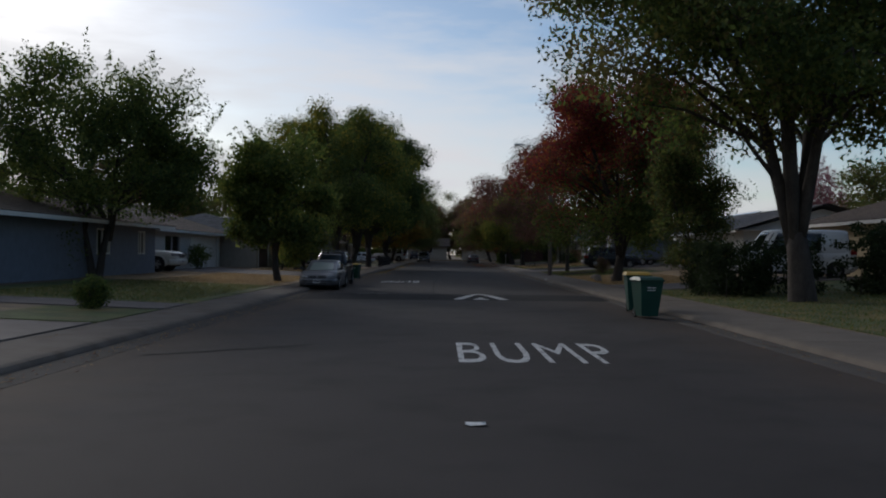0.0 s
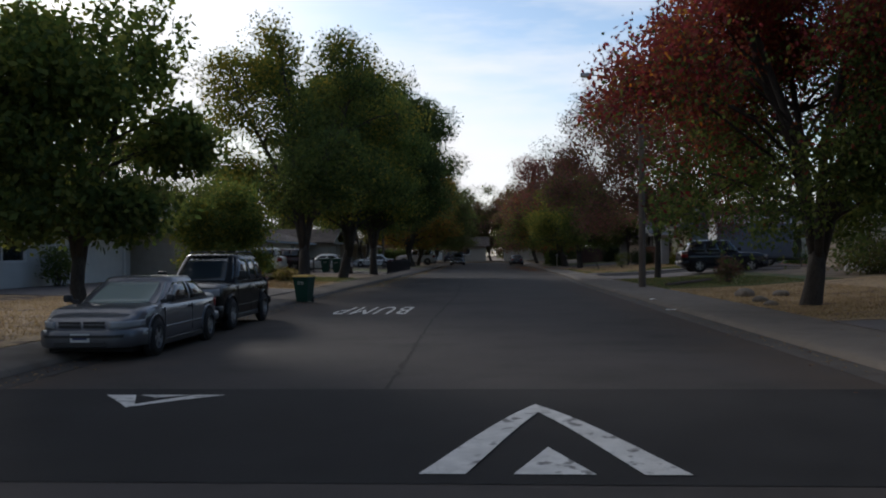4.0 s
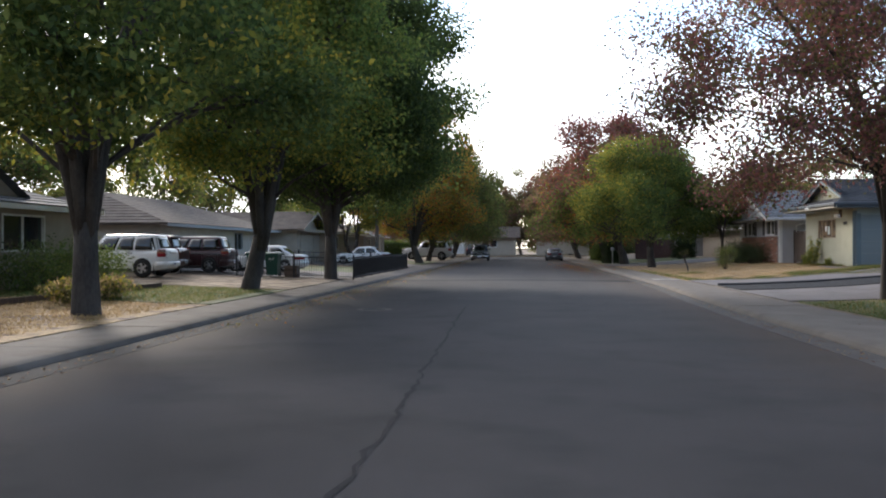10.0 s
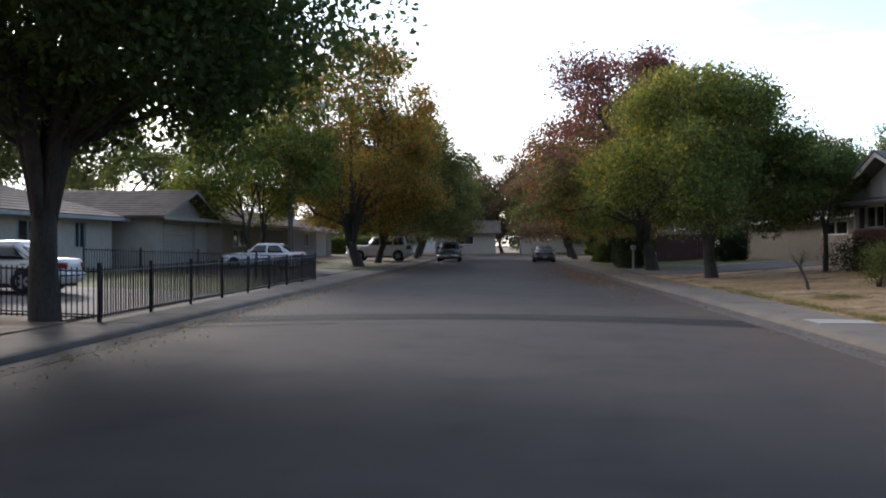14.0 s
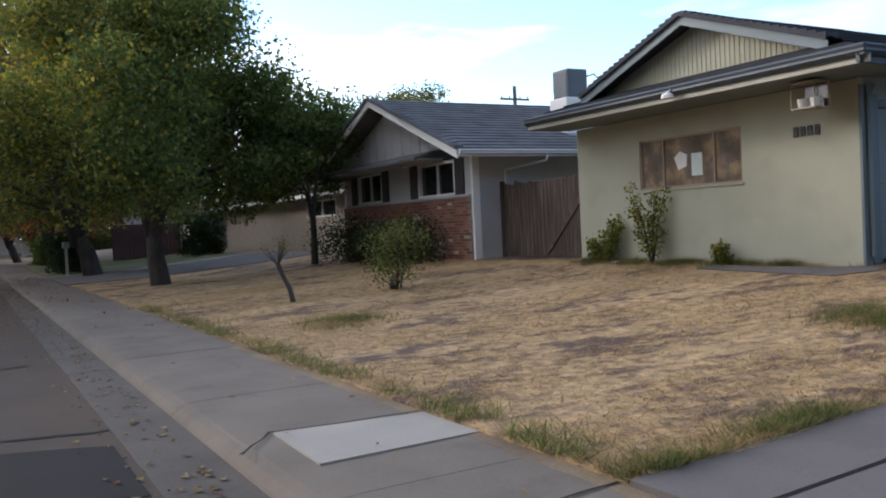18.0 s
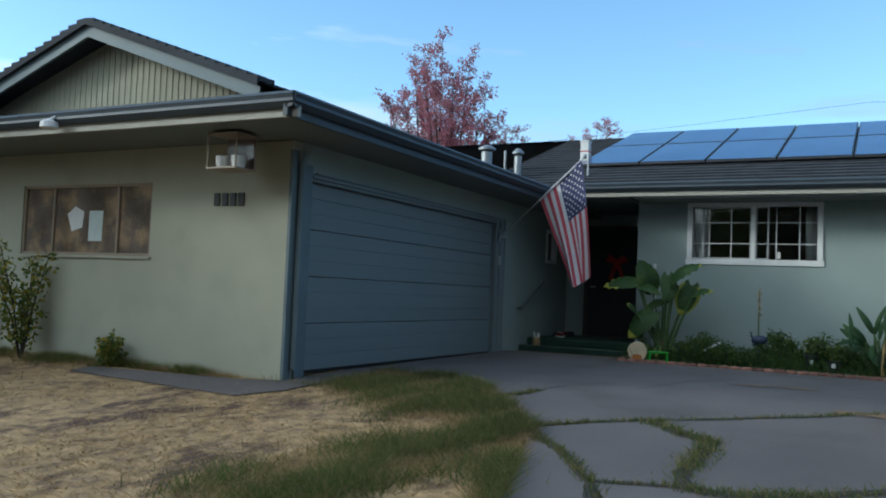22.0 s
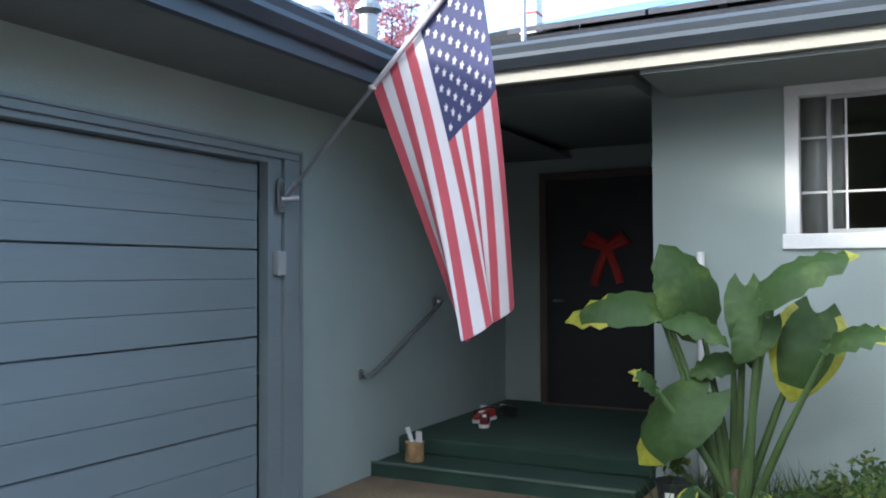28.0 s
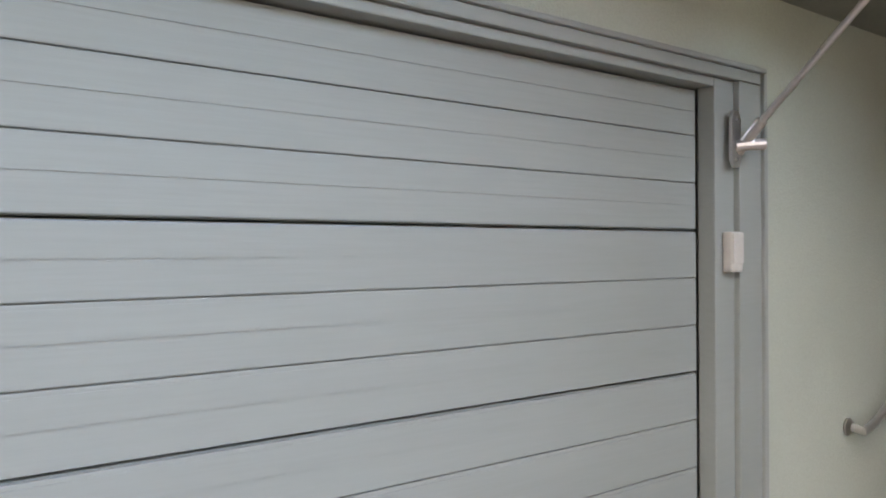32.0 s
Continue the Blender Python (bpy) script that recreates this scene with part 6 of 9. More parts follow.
tree(-8.1, 127.7, 12.6, 6.8, 1.9, [DARK_GREEN, OLIVE, REDS], "broad street tree, olive green with a red flush", 111, clumps=460, per=80, trunk=0.25, spread=0.62, pick=lambda P, r: np.where(P[:, 0] + r.normal(0, 1.2, len(P)) < -1.8, np.where(r.random(len(P)) < 0.55, 2, 1), np.where(r.random(len(P)) < 0.45, 1, 0)), lean=(1.1, 0), hollow=0.2)
# east side
tree(10.0, 23.5, 15.5, 7.1, 4.8, [DARK_GREEN, OLIVE], "tall dark tree with a thick forked trunk over the street", 121, clumps=720, per=85, trunk=0.36, limbs=5, fork=2.0, spread=0.6, pick=by_patch(9, 0.3), leaf=0.19, lean=(-0.6, 0.0), hollow=0.12)
tree(8.9, 30.2, 6.3, 1.3, 0.9, [DEEP_GREEN, OLIVE, DARK_GREEN], "narrow dark green tree with a slender trunk beside bins", 122, clumps=150, per=85, trunk=0.07, spread=0.36, leaf=0.12, lean=(-0.35, 0), hollow=0.15)
tree(8.6, 42.6, 11.2, 5.3, 1.7, [REDS, DARK_GREEN, ORANGE], "red autumn street tree with green inside", 123, lean=(0.5, 0), clumps=640, per=130, trunk=0.25, limbs=6, hollow=0.15, spread=0.58, pick=lambda P, r: np.where(P[:, 2] + P[:, 0] * -0.4 + r.normal(0, 1.3, len(P)) > 5.6, np.where(r.random(len(P)) < 0.08, 2, 0), 1), leaf=0.145)
tree(9.5, 66.0, 11.4, 5.9, 2.0, [PURPLE, OLIVE, PURPLE, PURPLE], "thinning purple-red street tree", 124, clumps=420, per=150, trunk=0.16, fork=2.5, limbs=7, spread=0.6, bare=0.03, leaf=0.118)
tree(9.2, 100.0, 8.7, 4.3, 2.0, [MID_GREEN, DARK_GREEN, YELLOW_GREEN], "dense green street tree with yellowing tips", 125, clumps=380, per=110, trunk=0.25, limbs=6, spread=0.55, pick=lambda P, r: np.where(P[:, 2] * 0.5 - P[:, 0] * 1.0 + r.normal(0, 2.6, len(P)) > 5.0, 2, np.where(r.random(len(P)) < 0.75, 1, 0)), lean=(-0.35, 0), leaf=0.15)
tree(8.8, 110.6, 12.2, 6.3, 2.0, [MID_GREEN, PURPLE, REDS], "tall street tree turning purple-red at the top", 126, clumps=420, per=75, trunk=0.33, spread=0.6, lean=(-1.4, 0), pick=lambda P, r: np.where(P[:, 2] + 0.45 * np.abs(P[:, 0]) + r.normal(0, 1.7, len(P)) > 7.4, np.where(r.random(len(P)) < 0.8, 1, 2), 0))
tree(13.6, 99.9, 5.0, 1.9, 2.1, [DARK_GREEN], "small dark green tree between two houses", 131, clumps=90, per=90, trunk=0.1, spread=0.42, leaf=0.14)
tree(8.6, 122, 10.5, 5.4, 1.9, [REDS, ORANGE, OLIVE], "red and orange street tree", 127, clumps=220, per=60, trunk=0.25, spread=0.6, lean=(-1.0, 0))
far_a = tree(8.8, 133.5, 11.5, 6.4, 1.9, [PURPLE, OLIVE], "distant street tree in dull red", 128, clumps=220, per=50, trunk=0.25, spread=0.65, leaf=0.26, lean=(-1.4, 0))
far_b = tree(-8.0, 139.5, 11.5, 6.4, 1.9, [OLIVE, DARK_GREEN], "distant street tree in dark green", 129, clumps=220, per=50, trunk=0.25, spread=0.65, leaf=0.26, lean=(1.2, 0))
PINK = leaf_mat("leaf_pink_red", [(0.40, 0.15, 0.20), (0.33, 0.13, 0.18), (0.42, 0.19, 0.19), (0.28, 0.14, 0.14)], 0.4, (1.3, 1.3, 1.3))


def fan_tree(x, y, height, radius, materials, label, seed, group):
    """A vase-shaped tree: many slender limbs that sweep upwards and outwards, thinly set with small leaves."""
    r = np.random.default_rng(seed)
    t = thing("tree", label, "tree", group=group, at=(x, y, gz(x) - 0.03))
    part("trunk", tubed([(0, 0, -0.2), (0.03, 0, 1.4), (0.0, 0.05, 2.6)], [0.24, 0.18, 0.15], 10), BARK, t, smooth=True)
    C = []
    twigs = bmesh.new()
    for k in range(34):
        a, q = 2.4 * k + r.uniform(0, 0.6), math.sqrt((k + 0.5) / 34)
        top = height * (1.0 - 0.26 * q ** 1.6 - 0.24 * q * max(0.0, -math.sin(a))) * r.uniform(0.86, 1.0)
        e = Vector((math.cos(a) * q * radius, math.sin(a) * q * radius, top))
        b0 = Vector((0, 0, r.uniform(1.8, 3.4)))
        m1 = Vector((e.x * 0.42, e.y * 0.42, b0.z + (e.z - b0.z) * 0.32))
        m2 = Vector((e.x * 0.8, e.y * 0.8, b0.z + (e.z - b0.z) * 0.68)) + Vector(r.normal(0, 0.1, 3))
        limb = [b0, m1, m2, e]
        part("limb", tubed(limb, [0.07, 0.05, 0.032, 0.008], 6), BARK, t)
        for i in range(int(26 - 9 * q * max(0.0, -math.sin(a)))):
            u = 0.28 + 0.72 * r.random() ** 0.8
            j = min(2, int(u * 3))
            p = limb[j].lerp(limb[j + 1], u * 3 - j)
            d = Vector((r.normal(0, 0.38), r.normal(0, 0.38), abs(r.normal(0.45, 0.3)))) * (1.25 - 0.5 * u)
            tube(twigs, [p, p + d * 0.5 + Vector((0, 0, -0.03)), p + d], [0.014, 0.009, 0.004], 3, caps=False)
            C += [np.array(p + d * w) for w in (0.45, 0.75, 1.0)]
    tagged(part("branching", twigs, BARK, t), kind="stuff")
    leaf_cloud("crown", np.array(C), 0.13, 12, 0.12, materials, t, r)
    return t


far_c = fan_tree(41.9, 95.3, 13.0, 3.1, [PINK], "sparse upright red-pink autumn tree behind the house", 130, "garden trees")
for k, (src, x, y, s, a) in enumerate([(far_a, 8, 146, 1.0, 10), (far_b, 8.5, 157, 1.0, 170), (far_b, -7.5, 151, 1.0, 15), (far_a, -8, 160, 0.95, 190), (far_a, -20, 186, 1.1, 10), (far_b, -6, 195, 1.15, 80), (far_b, 10, 194, 1.1, 150), (far_a, 24, 190, 1.1, 230), (far_b, 40, 185, 1.2, 20), (far_a, 1.5, 205, 1.2, 310), (far_b, -2.5, 193, 1.3, 100), (far_a, 5, 192, 1.3, 200), (far_b, 17, 193, 1.25, 20), (far_a, -13, 192, 1.25, 120), (far_b, -36, 188, 1.2, 60),
                                       (far_b, -29, 50, 0.6, 15), (far_b, -30, 64, 0.75, 95), (far_a, -30, 78, 0.9, 170), (far_b, -31, 92, 1.0, 240), (far_b, -30, 108, 1.0, 300), (far_b, -28, 125, 1.0, 33), (far_b, -27, 30, 1.05, 77),
                                       (far_b, 31, 20, 1.0, 12), (far_a, 31, 38, 0.9, 100), (far_b, 33, 56, 0.9, 190), (far_a, 29, 140, 0.9, 44), (far_b, 21.5, 117, 0.58, 25), (far_b, 29, 122, 0.8, 145), (far_b, -12, 180, 0.6, 60), (far_b, 13, 179, 0.6, 140)]):
    ob = copy_thing(src, Matrix.Translation((x, y, gz(x) - 0.03)) @ pose(0, 0, 0, 0, 0, a) @ Matrix.Scale(s, 4))
    tagged(ob, group="distant trees")
for x, y, s, a in ((52, 91.5, 0.85, 120), (43.5, 93.6, 0.72, 200)):
    copy_thing(far_c, Matrix.Translation((x, y, 0.5)) @ pose(0, 0, 0, 0, 0, a) @ Matrix.Scale(s, 4))


def tree_line(points, height, seed, label):
    """A far belt of mixed trees and shrubs, as one stuff object."""
    r = np.random.default_rng(seed)
    C, lp = [], lumps(seed)
    for a, b in zip(points, points[1:]):
        n = int(math.dist(a, b) * 9)
        for k in range(n):
            t = r.random()
            x, y = a[0] + (b[0] - a[0]) * t, a[1] + (b[1] - a[1]) * t
            top = height * (0.72 + 0.5 * float(lp(np.array([x * 0.11, y * 0.11, 0.3]))))
            C.append((x + r.normal(0, 1.2), y + r.normal(0, 1.2), gz(x) + 0.4 + (top - 0.4) * r.random() ** 0.8))
    ob = leaf_cloud("tree_line", C, 0.75, 34, 0.42, [DARK_GREEN, OLIVE, YELLOW_GREEN], None, r, pick=by_patch(seed, 0.4), broad=0.36)
    tagged(ob, label, "trees", kind="stuff")


tree_line([(-62, 211), (62, 211)], 7.5, 501, "far belt of trees closing the end of the street")
tree_line([(-30, 30), (-32, 100), (-30, 175)], 5.0, 502, "belt of garden trees behind the houses")
tree_line([(30, 8), (33, 60)], 5.0, 503, "belt of garden trees behind the houses")
tree_line([(31, 108), (31, 175)], 5.0, 504, "belt of garden trees behind the houses")


def bush(x, y, rx, ry, h, materials, label, seed, name="bush", per=60, leaf=0.07, clumps=60, z=None, spread=0.13, group=""):
    """A rounded bush: short stems and a dense body of leaves."""
    r = np.random.default_rng(seed)
    t = thing(name, label, "bush", group=group, at=(x, y, gz(x) if z is None else z))
    C = []
    for _ in range(clumps):
        u = r.normal(0, 1, 3)
        u /= np.linalg.norm(u)
        q = 0.35 + 0.6 * r.random() ** 0.5
        C.append((u[0] * rx * q, u[1] * ry * q, h * 0.5 + u[2] * h * 0.46 * q))
    bm = bmesh.new()
    for c in C[::4]:
        tube(bm, [(c[0] * 0.2, c[1] * 0.2, -0.05), (c[0] * 0.5, c[1] * 0.5, c[2] * 0.6), c], [0.018, 0.012, 0.004], 5)
    tagged(part("branching", bm, BARK, t), kind="stuff")
    leaf_cloud("foliage", C, spread * max(rx, ry, h * 0.5) / 0.5, per, leaf, materials, t, r, droop=0.0)
    return t


def hedge(x0, x1, y0, y1, h, materials, label, seed, leaf=0.07):
    r = np.random.default_rng(seed)
    t = thing("hedge", label, "hedge", at=(0, 0, 0))
    n = int(((x1 - x0) + (y1 - y0)) * h * 22)
    P = np.stack([r.uniform(x0, x1, n), r.uniform(y0, y1, n), r.uniform(0.1, h, n)], 1)
    P[:, 2] += np.array([gz(x) for x in P[:, 0]])
    bm = bmesh.new()
    for p in P[::12]:
        tube(bm, [(p[0], p[1], gz(p[0]) - 0.05), tuple(p)], [0.02, 0.006], 5)
    tagged(part("branching", bm, BARK, t), kind="stuff")
    leaf_cloud("foliage", P, 0.15, 55, leaf, materials, t, r, droop=0.0)
    return t


HEDGE_GREEN = leaf_mat("leaf_hedge", [(0.030, 0.046, 0.020), (0.042, 0.060, 0.024), (0.024, 0.036, 0.018)], 0.3, (1.3, 1.3, 1.2))
hedge(8.2, 12.0, 26.2, 28.6, 1.75, [HEDGE_GREEN], "tall dark clipped hedge beside a driveway", 201, 0.1)
hedge(12.2, 16.5, 24.0, 26.5, 2.1, [HEDGE_GREEN], "dark overgrown hedge in front of a house", 202, 0.11)
bush(9.1, 29.9, 0.75, 0.7, 1.05, [HEDGE_GREEN], "dark low bush under a slender tree", 219, clumps=60, leaf=0.08)
bush(-8.3, 18.6, 0.35, 0.35, 0.75, [DARK_GREEN], "small dark round bush at the lawn edge", 203)
bush(-17.5, 33.0, 2.6, 2.2, 2.6, [DARK_GREEN], "big dark rounded bush by the house", 204, clumps=110, leaf=0.12)
bush(-15.6, 52.2, 0.7, 0.7, 1.7, [DARK_GREEN], "dark upright bush against a white wall", 205, clumps=50, leaf=0.09)
bush(-13.0, 67.6, 0.9, 2.2, 1.1, [DARK_GREEN], "low dark clipped bush under a window", 206, clumps=90, leaf=0.08)
bush(-13.0, 70.5, 0.8, 1.4, 1.2, [DARK_GREEN], "low dark clipped bush under a window", 207, clumps=70, leaf=0.08)
bush(-9.8, 64.3, 0.45, 2.2, 0.6, [GRASS_DRY, OLIVE, YELLOW_GREEN], "straggly dry border plants along a raised bed", 208, clumps=150, leaf=0.09, spread=0.03, per=26)
bush(16.0, 55.6, 1.6, 1.5, 1.7, [DARK_GREEN, OLIVE], "big rounded bush in front of a white house", 209, clumps=100, leaf=0.1)
bush(14.2, 95.3, 0.75, 1.3, 1.15, [HEDGE_GREEN], "dark rounded bush against the brick wall", 210, clumps=90, leaf=0.07)
bush(14.2, 98.4, 0.8, 1.6, 1.25, [HEDGE_GREEN, HEDGE_GREEN], "dark rounded bush against the brick wall", 211, clumps=90, leaf=0.07)
bush(11.5, 90.3, 0.55, 0.6, 1.35, [OLIVE, MID_GREEN], "open brownish shrub on the dry lawn", 212, clumps=45, leaf=0.06, per=45)
hedge(7.7, 9.0, 113.6, 117.5, 1.65, [HEDGE_GREEN], "dark clipped hedge by a letterbox", 213, 0.1)
hedge(14.0, 15.4, 116.2, 120.0, 2.0, [HEDGE_GREEN], "tall dark clipped hedge beside a tan house", 214, 0.11)
bush(10.5, 56.6, 0.5, 0.5, 1.35, [PURPLE, OLIVE], "rounded maroon-brown bush on the verge", 215, clumps=40)

hedge(8.3, 10.2, 128, 134, 1.6, [DARK_GREEN], "clipped dark hedge at a far front garden", 216, 0.16)
hedge(10.5, 20, 160.5, 162, 1.9, [DARK_GREEN, OLIVE], "dark hedge along the far corner garden", 217, 0.2)
hedge(-22, -11, 160.5, 162, 1.9, [DARK_GREEN], "dark hedge along the far corner garden", 218, 0.2)

# pruned leaning sapling on the dry lawn
sap = thing("sapling", "pruned leaning sapling with a bare twiggy head", "tree", at=(9.65, 90.75, gz(9.65)))
sap.scale = (0.72, 0.72, 0.66)
bm = bmesh.new()
tube(bm, [(0.0, -0.15, -0.1), (-0.05, 0.0, 0.4), (-0.15, 0.25, 0.8), (-0.2, 0.35, 1.05)], [0.07, 0.06, 0.055, 0.06], 8)
part("trunk", bm, BARK, sap)
r = np.random.default_rng(77)
tips = []
bm = bmesh.new()
for k in range(16):
    a = r.uniform(0, 6.28)
    e = Vector((-0.2 + math.cos(a) * r.uniform(0.15, 0.4), 0.35 + math.sin(a) * r.uniform(0.15, 0.4), r.uniform(1.35, 1.75)))
    tube(bm, [(-0.2, 0.35, 1.02), ((-0.2 + e.x) / 2, (0.35 + e.y) / 2, 1.25), e], [0.018, 0.012, 0.004], 5)
    tips.append(e[:])
tagged(part("branching", bm, BARK, sap), kind="stuff")
leaf_cloud("foliage", tips, 0.1, 9, 0.06, [OLIVE], sap, r)


def rose(x, y, h, seed, stems=5):
    r = np.random.default_rng(seed)
    t = thing("rose_bush", "leggy green rose bush against the stucco wall", "bush", at=(x, y, gz(x)), group="rose bushes at the wall")
    bm = bmesh.new()
    C = []
    for k in range(stems):
        a = r.uniform(0, 6.28)
        e = np.array([math.cos(a) * 0.2 * h, math.sin(a) * 0.25 * h, h * r.uniform(0.6, 1.0)])
        e[0] = min(e[0], 0.12)
        tube(bm, [(0, 0, -0.05), tuple(e * np.array([0.4, 0.4, 0.5])), tuple(e)], [0.012, 0.009, 0.004], 5)
        C += [e * w for w in np.linspace(0.25, 1, 8)]
    tagged(part("cane_cluster", bm, BARK, t), kind="stuff")
    leaf_cloud("foliage", C, 0.085, 22, 0.065, [MID_GREEN, YELLOW_GREEN], t, r)


rose(15.1, 87.4, 1.45, 301, 7)
rose(15.15, 88.6, 0.85, 302, 5)
rose(15.15, 88.95, 0.5, 303, 4)
rose(15.2, 85.9, 0.35, 304, 3)


def grass(name, points, height, material, label, seed, tilt=0.5, width=0.006):
    """Loose blades on the lawn, as one stuff object."""
    r = np.random.default_rng(seed)
    P = np.asarray(points, float)
    n = len(P)
    Z = np.interp(P[:, 0], GX, GZ) + 0.018
    a = r.uniform(0, 6.283, n)
    h = height * r.uniform(0.5, 1.4, n)
    w = width * r.uniform(0.7, 1.6, n)
    tx, ty = r.normal(0, tilt, n) * h, r.normal(0, tilt, n) * h
    V = np.empty((n, 3, 3))
    V[:, 0] = np.stack([P[:, 0] - np.cos(a) * w, P[:, 1] - np.sin(a) * w, Z], 1)
    V[:, 1] = np.stack([P[:, 0] + np.cos(a) * w, P[:, 1] + np.sin(a) * w, Z], 1)
    V[:, 2] = np.stack([P[:, 0] + tx, P[:, 1] + ty, Z + h], 1)
    me = bpy.data.meshes.new(name)
    me.vertices.add(3 * n)
    me.vertices.foreach_set("co", V.astype(np.float32).ravel())
    me.loops.add(3 * n)
    me.loops.foreach_set("vertex_index", np.arange(3 * n, dtype=np.int32))
    me.polygons.add(n)
    me.polygons.foreach_set("loop_start", np.arange(0, 3 * n, 3, dtype=np.int32))
    me.materials.append(material)
    me.update(calc_edges=True)
    return tagged(new(name, me), label, "grass", kind="stuff")


def north_edge(x):
    return np.interp(x, [7.4, 8.8, 11.47, 12.36, 13.58, 14.43, 15.1, 15.71, 16.4, 16.83], [79.5, 79.55, 79.58, 79.8, 80.14, 80.37, 80.8, 81.16, 81.75, 82.22])


r = np.random.default_rng(401)
n = 120000
X, Y = r.uniform(7.45, 15.3, n), 79.4 + 16 * r.random(n) ** 1.25
lp = lumps(402)
keep = (Y > north_edge(X) + 0.03) & (lp(np.stack([X * 0.9, Y * 0.9, X * 0], 1)) + r.normal(0, 0.25, n) > -0.18)
grass("dry_grass", np.stack([X, Y], 1)[keep], 0.022, GRASS_DRY, "short dry straw-coloured grass on the lawn", 403, 2.6, 0.005)
pts = []
for k in range(96000):      # greener tufts along the drive and the walls
    u = r.random()
    if u < 0.40:            # a broad bank where the drive bends
        x = 13.9 + 2.85 * r.random() ** 0.8
        pts.append((x, north_edge(x) - 0.06 + abs(r.normal(0, 0.42 + 0.5 * (x - 13.9)))))
    elif u < 0.55:
        x = 7.6 + 7.0 * r.random()
        pts.append((x, north_edge(x) - 0.05 + abs(r.normal(0, 0.13))))
    elif u < 0.70:
        pts.append((15.36 - abs(r.normal(0, 0.22)), r.uniform(84.0, 89.6)))
    elif u < 0.80:
        if k % 2 == 0:
            pts.append((7.40 + abs(r.normal(0, 0.16)), 79.5 + 13.5 * r.random() ** 1.3))
    else:
        t = r.random()
        q = (12.0 + 1.8 * t, 81.25 - 0.55 * t) if k % 7 else (9.0, 87.0)
        pts.append((q[0] + r.normal(0, 0.25), q[1] + r.normal(0, 0.26)))
pts = np.array([p for p in pts if not (p[0] > 14.4 and p[1] > 83.08 and p[0] < 15.2 and p[1] < 86) and not (p[0] > 15.36 and p[1] > 83.1)])
thick = lumps(408)(np.stack([pts[:, 0] * 2.1, pts[:, 1] * 2.1, pts[:, 0] * 0], 1)) + r.normal(0, 0.16, len(pts))
grass("green_grass", pts[thick > -0.05], 0.10, GRASS_GREEN, "longer green grass tufts at the lawn edges", 404, 0.9, 0.0034)
grass("dry_grass", pts[(thick <= -0.05) & (thick > -0.35)], 0.055, GRASS_DRY, "longer straw-coloured grass at the lawn edges", 409, 1.4, 0.0034)
pts = []
for line, w, weedy in DRIVE_CRACKS:
    for a, b in zip(line, line[1:]):
        for t in r.random(int(520 * math.dist(a, b) * weedy * (0.25 + 1.1 * r.random()))):
            pts.append((a[0] + (b[0] - a[0]) * t + r.normal(0, w * 0.55), a[1] + (b[1] - a[1]) * t + r.normal(0, w * 0.55)))
grass("joint_weeds", pts, 0.05, GRASS_GREEN, "weeds in the driveway joints", 405, 0.7, 0.005)
# other lawns, coarser
pts = np.concatenate([np.stack([r.uniform(7.3, 12.5, 16000), r.uniform(38.4, 53.2, 16000)], 1), np.stack([-r.uniform(7.3, 12.5, 15000), r.uniform(33.6, 46.2, 15000)], 1), np.stack([-r.uniform(7.3, 12.5, 12000), r.uniform(55.6, 64.2, 12000)], 1)])
grass("dry_grass", pts, 0.05, GRASS_DRY, "short dry grass of the front yards", 406, 0.8, 0.009)
pts = np.concatenate([np.stack([r.uniform(7.3, 13, 14000), r.uniform(53.8, 65.8, 14000)], 1), np.stack([-r.uniform(7.3, 13, 10000), r.uniform(64.7, 71.3, 10000)], 1), np.stack([-r.uniform(7.3, 13, 12000), r.uniform(21.6, 33.3, 12000)], 1), np.stack([r.uniform(7.3, 13, 12000), r.uniform(10, 32, 12000)], 1)])
grass("green_grass", pts, 0.06, GRASS_GREEN, "mown green grass of the front yards", 407, 0.6, 0.009)
# fallen red and orange leaves drifted over the road and pavement
r = np.random.default_rng(431)
n = 2200
P = np.stack([np.where(r.random(n) < 0.72, 5.2 - np.abs(r.normal(0, 1.0, n)), 6.6 + r.normal(0, 0.7, n)), r.normal(108, 8, n), np.zeros(n)], 1)
P[:, 2] = np.where(P[:, 0] < 5.4, 0.008, np.where(P[:, 0] < 7.25, 0.125, 0.15))
tagged(leaf_cloud("leaf_litter", P, 0.003, 1, 0.05, [REDS, ORANGE], None, r, broad=0.34), "fallen red and orange leaves along the kerb", "leaves", kind="stuff")
n = 1800
P = np.stack([-5.2 + np.abs(r.normal(0, 0.5, n)), r.uniform(60, 128, n), np.full(n, 0.008)], 1)
tagged(leaf_cloud("leaf_litter", P, 0.003, 1, 0.045, [ORANGE, OLIVE, YELLOW_GREEN], None, r, broad=0.34), "fallen brown leaves in the gutter", "leaves", kind="stuff")


# ---------- vehicles ----------
HEADLAMP = mat("headlamp_glass", (0.30, 0.31, 0.33), rough=0.12, vary=0.1, bump=0, spec=0.8)
TAILLAMP = mat("taillamp_red", (0.22, 0.006, 0.010), rough=0.3, vary=0.1, bump=0, spec=0.25)
AMBER = mat("amber_lens", (0.36, 0.13, 0.07), rough=0.2, vary=0.1, bump=0)
CLEAR_LENS = mat("clear_lens", (0.20, 0.165, 0.16), spec=0.3, rough=0.25, vary=0.1, bump=0)
PLATE = mat("plate", (0.55, 0.55, 0.55), rough=0.5)
PLATE_INK = mat("plate_ink", (0.04, 0.05, 0.12), rough=0.6)


